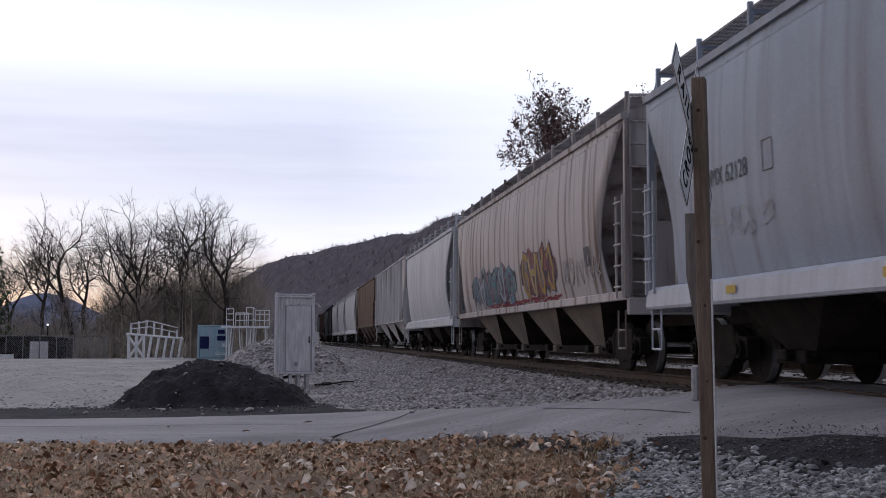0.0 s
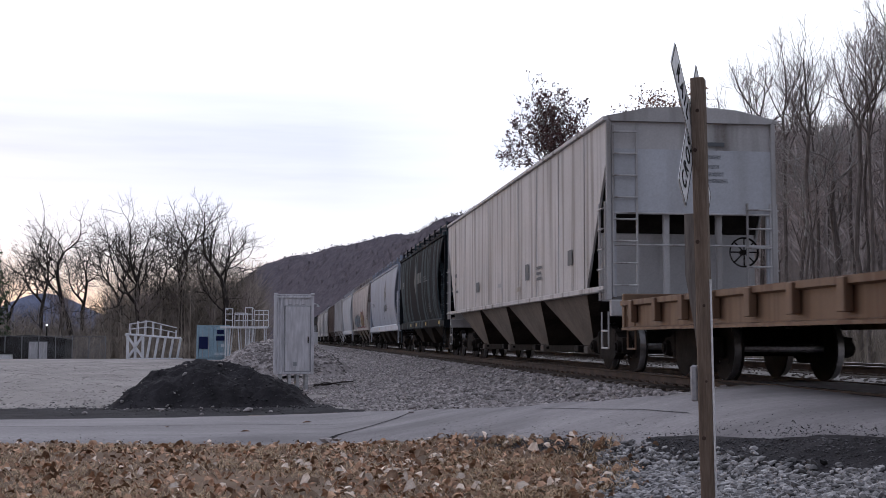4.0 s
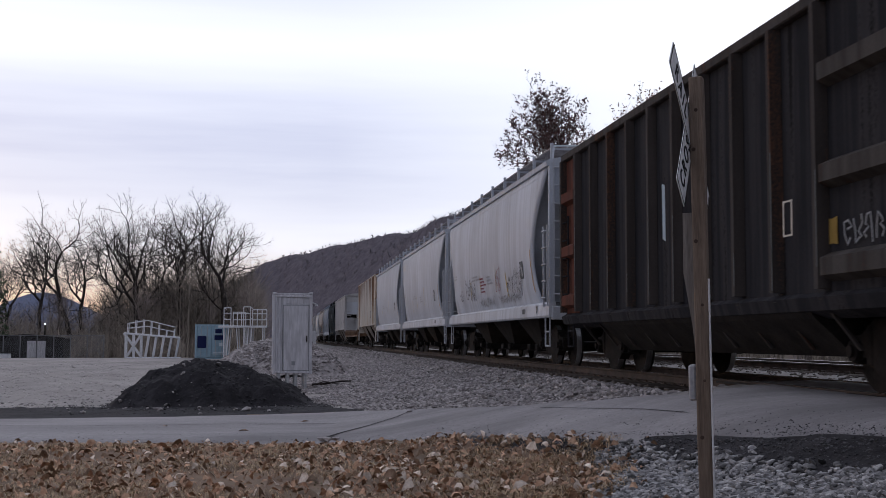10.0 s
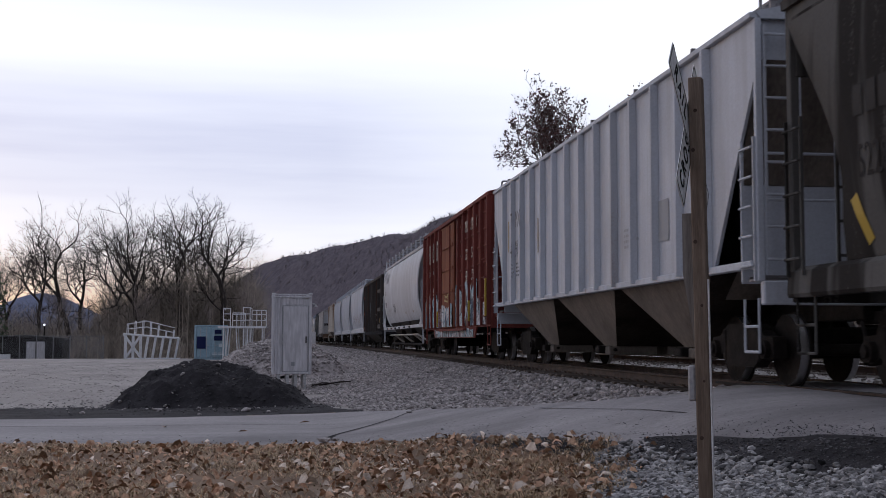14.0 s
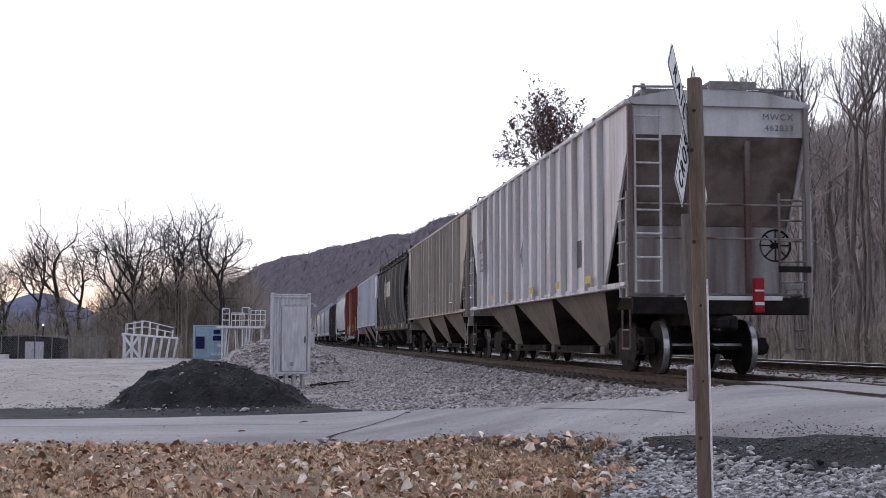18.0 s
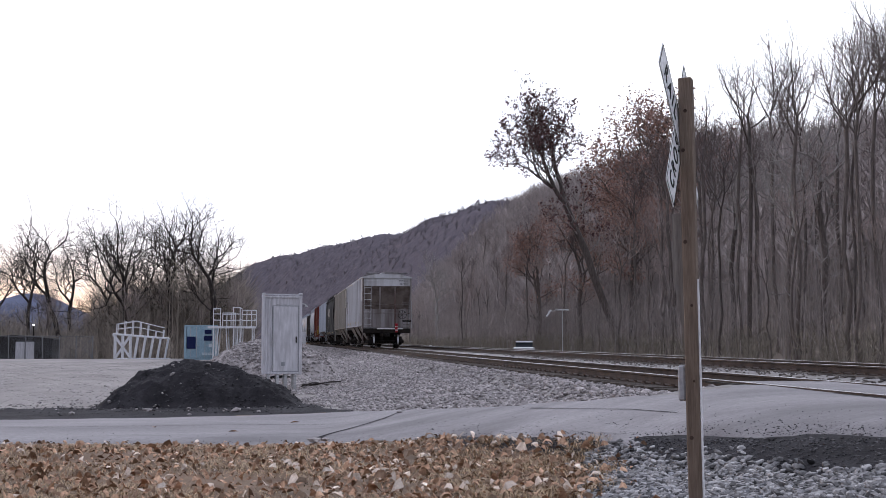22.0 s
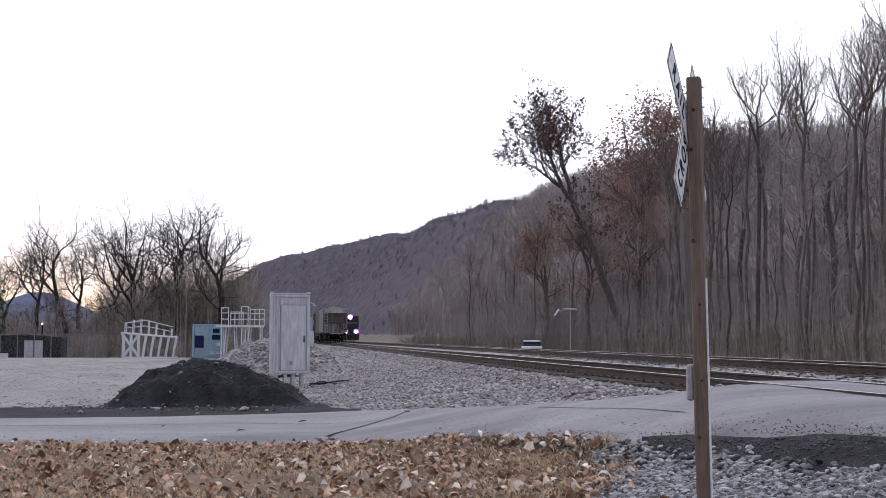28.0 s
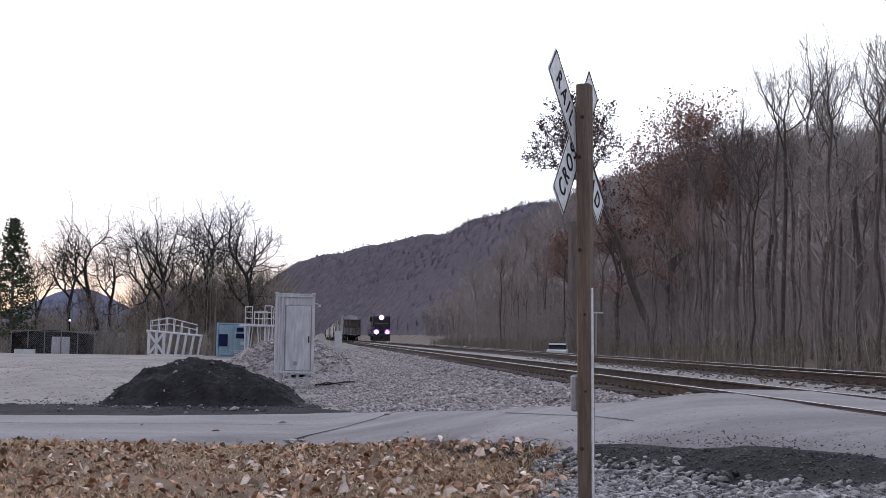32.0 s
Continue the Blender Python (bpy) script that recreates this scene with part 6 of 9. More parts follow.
    written(c, WALL, "5 17", 6.6, 2.6, 0.5, M_GREYINK, 0.8, 0.02)
    small_print(c, WALL, 6.6, 2.2, 3, 0.9)
    decal(c, POSTED, "data_panel", bar_shapes(-5.75, 1.85, 0.30, 0.42), M_GREYINK, 0.008)
    decal(c, POSTED, "data_panel", bar_shapes(-5.80, 2.08, 0.07, 0.14) + bar_shapes(-5.92, 2.08, 0.07, 0.14), M_CREAM, 0.012)

    # three light grey cars of one kind
    for k, (f, b) in enumerate(((-80.0, -95.5), (-96.5, -112.0), (-113.1, -129.0))):
        c = add_car(round_hopper(f - b, P_LIGHT, 3, ("light grey smooth covered hopper wagon with yellow crayon marks", "light grey smooth covered hopper wagon, lightly stained",
                                                     "light grey smooth covered hopper wagon with black scrawled graffiti")[k], sill_paint=P_WHITE), f, b)
        h = (f - b) / 2
        if k < 2:
            written(c, ROUND_SIDE, "ULEXITE", h - 0.9, 3.72, 0.34, M_CREAM if k else M_FADEYELLOW, 0.9, 0.02)
        decal(c, ROUND_SIDE, "chalk_stripe", ribbon([(-h + 1.78, 2.55), (-h + 1.76, 2.2), (-h + 1.66, 1.6)], 0.07), M_CRAYON)
        for y, z, l in ((3.0, 1.7, 0.5), (1.2, 1.8, 0.55), (-1.4, 1.85, 0.7)):
            decal(c, ROUND_SIDE, "chalk_mark", ribbon([(y, z), (y - 0.15, z + l)], 0.04), M_YELLOW)
        small_print(c, ROUND_SIDE, 6.2, 2.5, 2, 0.7, M_PALEINK, 0.035, 0.09)
        small_print(c, ROUND_SIDE, 2.6, 2.3, 2, 1.6, M_PALEINK)
        small_print(c, ROUND_SIDE, 0.0, 2.2, 3, 0.8, M_PALEINK)
        decal(c, ROUND_SIDE, "data_panel", bar_shapes(-h + 3.1, 1.95, 0.42, 0.40), M_GREYINK)
        decal(c, ROUND_SIDE, "data_panel", bar_shapes(-h + 3.06, 2.17, 0.14, 0.13) + bar_shapes(-h + 2.88, 2.0, 0.14, 0.22), M_PALEINK, 0.014)
        decal(c, SILL, "sill_slot", bar_shapes(-h + 1.3, 1.12, 0.08, 0.17) + bar_shapes(-h + 2.9, 1.13, 0.3, 0.11), M_GREYINK, 0.006)
        if k == 2:
            scribble(c, ROUND_SIDE, 4.0, 1.55, 1.9, 0.85, G_INK, 21, 4, 0.022)
            scribble(c, ROUND_SIDE, 5.2, 1.6, 0.5, 0.5, G_INK, 29, 1, 0.022)
            scribble(c, ROUND_SIDE, -1.4, 1.6, 0.8, 0.9, G_RED, 22, 2, 0.022)
            scribble(c, ROUND_SIDE, -3.0, 1.5, 2.2, 0.85, G_INK, 23, 4, 0.022)
            decal(c, ROUND_SIDE, "chalk_stripe", ribbon([(-2.9, 2.2), (-3.0, 1.6)], 0.09), M_YELLOW)
            scribble(c, ROUND_SIDE, 1.5, 1.42, 2.5, 0.3, M_PALEINK, 24, 5, 0.03)
            scribble(c, ROUND_SIDE, -1.6, 1.42, 3.0, 0.3, M_PALEINK, 25, 6, 0.03)
            small_print(c, ROUND_SIDE, 1.2, 2.2, 5, 0.9, G_RED)

    add_car(gondola(14.6), -130.4, -145.0)

    # white tank-like hopper
    c = add_car(round_hopper(19.6, P_WHITE, 3, "white round-bellied covered hopper wagon with pipes below", side=BELLY_SIDE, deep_sill=False), -146.0, -165.6)
    bm = bmesh.new()
    for s in (-1, 1):
        box(bm, s * 1.40, s * 1.50, -9.7, 9.7, 1.06, 1.19, 0.012)
    part("side_sill", bm, P_WHITE, c)
    for s in (-1, 1):
        bm = bmesh.new()
        bar(bm, (s * 1.35, -6.5, 0.78), (s * 1.35, 7.2, 0.78), 0.04, 10)
        bar(bm, (s * 1.35, -6.5, 0.78), (s * 1.0, -7.2, 0.5), 0.04, 10)
        part("conveying_pipe", bm, P_TAN, c)
        bm = bmesh.new()
        bar(bm, (s * 1.2, -7.0, 0.36), (s * 1.2, 7.0, 0.36), 0.055, 10)
        part("conveying_pipe", bm, M_TRUCK, c)
        for y in (-4.6, 0.2, 4.8):
            bm = bmesh.new()
            bar(bm, (s * 1.3, y, 0.78), (s * 0.9, y - 0.5, 0.42), 0.05, 8)
            part("branch_pipe", bm, P_TAN, c)
    for e in (-1, 1):
        bm = bmesh.new()
        prism(bm, [(e * 9.6, 1.2), (e * 9.4, 1.7), (e * 9.1, 1.65), (e * 8.8, 1.3), (e * 8.4, 1.2)], "x", -1.52, -1.46)
        part("end_gusset", bm, P_WHITE, c)
    for k in range(4):
        decal(c, BELLY_SIDE, "emblem_stripe", [[(8.9, 3.62 + k * 0.11), (7.6 - 0.25 * k, 3.72 + k * 0.11), (7.6 - 0.25 * k, 3.77 + k * 0.11), (8.9, 3.67 + k * 0.11)]], M_PALEINK, 0.012)
    decal(c, BELLY_SIDE, "emblem", [[(7.3, 3.45), (6.9, 3.45), (6.5, 3.95), (6.9, 3.95)], [(6.8, 3.45), (6.2, 3.45), (5.5, 3.95), (6.2, 3.95)]], M_PALEINK, 0.012, "grey slanted emblem, plain shapes")
    written(c, BELLY_SIDE, "NS", 7.7, 2.95, 0.33, M_GREYINK, 0.8)
    written(c, BELLY_SIDE, "292288", 7.9, 2.35, 0.36, M_GREYINK, 0.8)
    small_print(c, BELLY_SIDE, 7.7, 2.0, 3, 0.8, M_PALEINK)
    scribble(c, BELLY_SIDE, 3.2, 1.75, 1.0, 0.65, G_INK, 31, 3, 0.035)
    scribble(c, BELLY_SIDE, 6.0, 1.75, 0.8, 0.45, M_PALEINK, 32, 2, 0.03)
    reflectors(c, BELLY_SIDE, [-2.2, -5.4], 1.72, 0.45, 0.10, P_TAN)
    for y in (6.8, 4.5, 2.3, 0.2, -2.2, -4.6):
        bm = bmesh.new()
        box(bm, -1.56, -1.50, y - 0.14, y + 0.14, 1.08, 1.15, 0.01)
        part("sill_handle", bm, M_DARKSTEEL, c)

    add_car(boxcar(15.6), -166.2, -181.8)

    # pale ribbed car
    c = add_car(ribbed_hopper(18.5, P_LIGHT, 14, 3, bay_mat=P_SLOPE, label="light grey ribbed covered hopper wagon with dark stencilled marks", rib_w=0.075), -182.6, -201.1)
    written(c, POSTED, "T", 6.35, 3.35, 0.55, M_GREYINK, 0.7)
    written(c, POSTED, "MX", 5.72, 3.35, 0.55, M_GREYINK, 0.7)
    written(c, POSTED, "4", 6.35, 2.65, 0.55, M_GREYINK, 0.7)
    written(c, POSTED, "91", 5.72, 2.65, 0.55, M_GREYINK, 0.7)
    small_print(c, POSTED, 6.2, 2.3, 4, 0.2)
    small_print(c, POSTED, 5.6, 2.3, 4, 0.3)
    decal(c, WALL, "stencil_frame", ribbon([(4.4, 3.05), (4.05, 3.05), (4.05, 3.45), (4.4, 3.45), (4.4, 3.05)], 0.03), M_PALEINK)
    for y, z in ((7.2, 2.7), (3.6, 2.45)):
        decal(c, WALL, "chalk_stripe", bar_shapes(y, z, 0.07, 0.75), G_GOLD)
    decal(c, WALL, "data_panel", bar_shapes(-5.3, 2.0, 0.5, 0.6), M_PALEINK)
    small_print(c, WALL, -3.4, 2.3, 4, 0.7, M_PALEINK)

    # dark grey car with a diamond emblem
    c = add_car(round_hopper(17.7, P_DARKGREY, 3, "dirty dark grey covered hopper wagon with a diamond emblem"), -201.9, -219.6)

    def diamond(s, y=2.7, z=3.05):
        return [(y, z - 1.0 * s), (y - 0.58 * s, z + 0.05), (y, z + 1.0 * s), (y + 0.58 * s, z + 0.05)]
    decal(c, ROUND_SIDE, "emblem", [diamond(1.0)], M_CREAM, 0.010, "black and white diamond emblem, plain shapes")
    decal(c, ROUND_SIDE, "emblem", [diamond(0.92)], M_GREYINK, 0.014)
    decal(c, ROUND_SIDE, "emblem", [diamond(0.60)], M_CREAM, 0.018)
    for dy, dz in ((0.12, 0), (-0.12, 0), (0, 0.22), (0, -0.2)):
        decal(c, ROUND_SIDE, "emblem", [[(2.7 + dy + 0.12 * math.cos(a * 0.7854), 3.05 + dz + 0.14 * math.sin(a * 0.7854)) for a in range(8)]], M_GREYINK, 0.022)
    decal(c, ROUND_SIDE, "emblem", [[(2.7 + 0.09 * math.cos(a * 0.7854), 3.06 + 0.1 * math.sin(a * 0.7854)) for a in range(8)]], M_CREAM, 0.026)
    decal(c, ROUND_SIDE, "emblem", bar_shapes(1.7, 2.75, 0.5, 0.75) + bar_shapes(1.05, 2.75, 0.5, 0.75) + bar_shapes(0.4, 2.75, 0.6, 0.75), M_CREAM, 0.010, "pale word mark drawn as bars")
    decal(c, ROUND_SIDE, "owner_mark", [s for j in range(4) for s in bar_shapes(7.0 - j * 0.27, 2.7, 0.2, 0.3)], M_BLACK, 0.008)
    written(c, ROUND_SIDE, "5228", 7.0, 2.25, 0.45, M_BLACK, 0.75)
    decal(c, ROUND_SIDE, "chalk_stripe", ribbon([(7.15, 1.95), (6.95, 1.5)], 0.16), M_YELLOW)
    reflectors(c, SILL, [6.0, 3.9, 2.2, 0.2, -2.6, -5.8], 1.13, 0.36, 0.14, M_YELLOW)
    scribble(c, ROUND_SIDE, 3.6, 1.6, 1.6, 0.7, G_INK, 41, 2, 0.12)

    # tan ribbed car
    c = add_car(ribbed_hopper(17.4, P_TAN, 18, 3, bay_mat=P_SLOPE, label="tan-grey ribbed covered hopper wagon", rib_w=0.085, walk_on=False), -219.9, -237.3)
    decal(c, POSTED, "stencil_frame", ribbon([(-5.6, 1.75), (-6.0, 1.75), (-6.0, 2.35), (-5.6, 2.35), (-5.6, 1.75)], 0.05), M_CREAM)
    small_print(c, POSTED, -1.0, 2.0, 2, 0.5, M_GREYINK)

    # last car
    c = add_car(ribbed_hopper(16.9, P_PALE, 15, 3, bay_mat=P_SLOPE, label="pale grey ribbed covered hopper wagon, last of the train", rib_w=0.055, trim=P_TRIM, slope=P_ENDSLOPE), -238.2, -255.1)
    written(c, POSTED, "2833", 6.2, 2.55, 0.52, M_GREYINK, 0.75)
    written(c, POSTED, "WCX", 6.6, 3.05, 0.5, M_GREYINK, 0.75)
    decal(c, WALL, "chalk_stripe", bar_shapes(7.0, 2.3, 0.10, 1.25), M_YELLOW)
    decal(c, WALL, "chalk_stripe", bar_shapes(-6.7, 1.7, 0.12, 1.3), M_YELLOW)
    decal(c, WALL, "emblem", [[(0.4, 2.1), (0.05, 2.5), (0.4, 2.9), (0.75, 2.5)]], M_DIMGREY, 0.02, "grey diamond mark")
    reflectors(c, POSTED, [4.4, 2.2, -0.8, -3.4, -5.9], 1.56, 0.4, 0.14, M_YELLOW, 0.004)
    decal(c, WALL, "data_panel", bar_shapes(-4.7, 1.9, 0.5, 0.5), M_GREYINK)
    h = 16.9 / 2
    lettering("MWCX", 0.15, M_GREYINK, c, pose(1.0, -h + 0.048, 4.2, 90, 0, 0), squeeze=1.05, spacing=1.15)
    lettering("462833", 0.145, M_GREYINK, c, pose(1.02, -h + 0.048, 4.02, 90, 0, 0), squeeze=1.05, spacing=1.15)
    bm = bmesh.new()
    for k in range(12):
        box(bm, -0.15 + k * 0.07, -0.14 + k * 0.07, -h + 0.02, -h + 1.5, 4.74, 4.77)
    for k in range(10):
        box(bm, -0.15, 0.63, -h + 0.02 + k * 0.16, -h + 0.04 + k * 0.16, 4.742, 4.768)
    box(bm, -0.15, 0.63, -h + 0.0, -h + 0.03, 4.64, 4.77)
    part("hatch_platform", bm, M_GRATING, c, "expanded-metal hatch platform")
    bm = bmesh.new()
    box(bm, 0.49, 0.65, -h - 0.16, -h - 0.03, 1.0, 1.56, 0.02)
    eot = part("end_of_train_marker", bm, M_REDLAMP, c, "red end-of-train marker box")
    bm = bmesh.new()
    box(bm, 0.49, 0.64, -h - 0.166, -h - 0.161, 1.12, 1.17)
    box(bm, 0.49, 0.64, -h - 0.166, -h - 0.161, 1.34, 1.37)
    part("reflective_band", bm, M_WHITEPAINT, eot)
    bm = bmesh.new()
    box(bm, -0.62, 1.0, -h - 0.02, -h + 0.0, 1.2, 1.27, 0.006)
    part("bright_sill_edge", bm, M_WHITEPAINT, c)
    bm = bmesh.new()
    box(bm, 0.95, 1.5, -h - 0.015, -h + 0.015, 1.66, 1.76, 0.01)
    part("end_step", bm, M_DARKSTEEL, c)
    return far


def flat_car(L):
    car = tagged(empty("flat_car"), label="empty rusty flat wagon with stake pockets", category="railway flat car")
    h = L / 2
    for s in (-1, 1):
        bm = bmesh.new()
        prism(bm, [(s * 1.40, 0.72), (s * 1.52, 0.72), (s * 1.52, 0.76), (s * 1.46, 0.78), (s * 1.46, 1.10), (s * 1.54, 1.12), (s * 1.54, 1.20), (s * 1.40, 1.20)], "y", -h, h)
        part("side_sill", bm, P_DECK, car)
        for k in range(14):
            def pocket(bm):
                box(bm, -0.05, 0.05, -0.09, 0.09, 0.84, 1.19, 0.01)
            put("stake_pocket", stored("pocket", "stake_pocket", pocket, P_DECK), car, pose(s * 1.525, -h + 0.7 + k * (L - 1.4) / 13, 0))
    bm = bmesh.new()
    box(bm, -1.395, 1.395, -h, h, 1.12, 1.195)
    part("deck", bm, M_TIE, car)
    for e in (-1, 1):
        bm = bmesh.new()
        box(bm, -1.5, 1.5, e * (h - 0.02) - 0.06, e * (h - 0.02) + 0.06, 0.74, 1.32, 0.015)
        part("end_beam", bm, P_DECK, car)
    bm = bmesh.new()
    for k in range(9):
        y = -h + 1 + k * (L - 2) / 8
        box(bm, -1.36, 1.36, y - 0.06, y + 0.06, 0.85, 1.115)
    part("cross_bearers", bm, M_DARKSTEEL, car)
    ends_and_under(car, L, P_DECK, ladders=False, platform=False, sill_z=0.95)
    bm = bmesh.new()
    for x in (-1.3, 1.3):
        bar(bm, (x, -h - 0.06, 1.2), (x, -h - 0.06, 1.75), 0.02, 6)
    bar(bm, (-1.3, -h - 0.06, 1.75), (1.3, -h - 0.06, 1.75), 0.02, 6)
    part("end_handrail", bm, P_DECK, car)
    return car


def gondola(L):
    car = tagged(empty("gondola"), label="high black steel gondola wagon with side posts and rust", category="railway gondola")
    h = L / 2
    for s in (-1, 1):
        bm = bmesh.new()
        box(bm, s * 1.42, s * 1.47, -h + 0.03, h - 0.03, 1.0, 4.05)
        part("side_sheet", bm, P_COAL, car)
        bm = bmesh.new()
        box(bm, s * 1.38, s * 1.56, -h, h, 4.053, 4.19, 0.015)
        part("top_chord", bm, P_COALPOST, car)
        bm = bmesh.new()
        prism(bm, [(s * 1.30, 0.78), (s * 1.52, 0.86), (s * 1.56, 1.0), (s * 1.473, 1.05), (s * 1.3, 1.05)], "y", -h + 0.02, h - 0.02)
        part("side_sill", bm, P_COAL, car)
        for k in (0,) + tuple(range(2, 13)):
            def post(bm):
                prism(bm, [(1.475, -0.09), (1.60, -0.05), (1.60, 0.05), (1.475, 0.09)], "z", 1.08, 4.05)
            put("side_post", stored("gonpost", "side_post", post, P_COALPOST), car, pose(0, -h + 0.12 + k * (L - 0.24) / 12, 0, 0, 0, 0 if s > 0 else 180))
        for y0, y1 in ((h - 1.22, h - 0.2), (-h + 0.2, -h + 2.4)):
            for z in (1.30, 2.25, 3.30):
                bm = bmesh.new()
                prism(bm, [(s * 1.474, z - 0.15), (s * 1.60, z - 0.09), (s * 1.60, z + 0.09), (s * 1.474, z + 0.15)], "y", y0, y1)
                part("end_bay_beam", bm, P_RUSTBAY if y0 > 0 else P_BEAM, car, "wide end beam")
    for e in (-1, 1):
        bm = bmesh.new()
        box(bm, -1.41, 1.41, e * (h - 0.06) - 0.03, e * (h - 0.06) + 0.03, 1.0, 4.05)
        part("end_sheet", bm, P_COAL, car)
        for z in (1.6, 2.4, 3.2):
            bm = bmesh.new()
            prism(bm, [(e * (h - 0.02), z - 0.16), (e * (h + 0.09), z - 0.05), (e * (h + 0.09), z + 0.05), (e * (h - 0.02), z + 0.16)], "x", -1.4, 1.4)
            part("end_rib", bm, P_COAL, car)
    bm = bmesh.new()
    n = 40
    rows = []
    for j in range(9):
        rows.append([bm.verts.new((-1.38 + 2.76 * j / 8, -h + 0.1 + (L - 0.2) * k / n, 3.72 + 0.25 * math.sin(k * 0.5) * math.sin(j * 0.4) + 0.12 * noise.noise((j, k * 0.7, 2)))) for k in range(n + 1)])
    for a, b in zip(rows, rows[1:]):
        for k in range(n):
            bm.faces.new((a[k], b[k], b[k + 1], a[k + 1]))
    part("coal_load", bm, M_TAR, car, "dark load heaped below the rim")
    rust = decal(car, ((1.475, 0.8), (1.475, 4.2)), "rust_panel", bar_shapes(h - 0.2, 1.06, 1.05, 2.98), P_RUSTBAY, 0.012, "rust-red end panel")
    small_print(car, ((1.475, 0.8), (1.475, 4.2)), h - 0.45, 2.7, 1, 0.5, M_CREAM, 0.24)
    small_print(car, ((1.475, 0.8), (1.475, 4.2)), h - 0.4, 2.35, 1, 0.6, M_CREAM, 0.24)
    sheet_side, post_side = ((1.475, 0.8), (1.475, 4.2)), ((1.60, 0.8), (1.60, 4.2))
    decal(car, sheet_side, "graffiti", [[(-4.95 - 0.17 * (1.0 if a % 2 else 0.62) * math.cos(a * 0.7854), 1.66 + 0.2 * (1.0 if a % 2 else 0.62) * math.sin(a * 0.7854)) for a in range(8)]], G_GOLD, 0.01, "yellow sprayed star")
    spray_piece(car, sheet_side, -5.15, 1.5, 1.0, 0.26, 51, None, (M_PALEINK,), M_DIMGREY, 4, 0.022)
    decal(car, post_side, "stencil_frame", ribbon([(-4.0, 1.68), (-4.22, 1.68), (-4.22, 2.05), (-4.0, 2.05), (-4.0, 1.68)], 0.04), M_CREAM)
    decal(car, post_side, "graffiti", [[(0.42, 2.8), (0.28, 2.75), (0.26, 1.95), (0.40, 2.0)]], G_PALE, 0.01, "pale green and white sprayed mark")
    # highlights on the lower post edges, painted as pale strokes
    for k in range(2, 12):
        y = -h + 0.12 + k * (L - 0.24) / 12
        decal(car, post_side, "scraped_edge", ribbon([(y - 0.045, 1.1 + 0.1 * (k % 3)), (y - 0.045, 1.6 + 0.35 * (k % 4))], 0.022), M_DIMINK, 0.004)
    for s in (-1, 1):
        bm = bmesh.new()
        prism(bm, [(s * 1.50, 0.86), (s * 1.45, 0.79), (s * 1.0, 0.38), (s * 0.3, 0.38), (s * 0.3, 0.79)], "y", -h + 2.9, h - 2.9)
        part("belly_sheet", bm, M_DARKSTEEL, car)
        for k in range(2, 12):
            y = -h + 0.12 + k * (L - 0.24) / 12
            bm = bmesh.new()
            prism(bm, [(s * 1.56, 0.98), (s * 1.53, 0.98), (s * 1.10, 0.45), (s * 1.14, 0.45)], "y", y - 0.03, y + 0.03)
            part("belly_rib", bm, P_BEAM, car)
    ends_and_under(car, L, P_COAL, platform=False, sill_z=0.95)
    return car


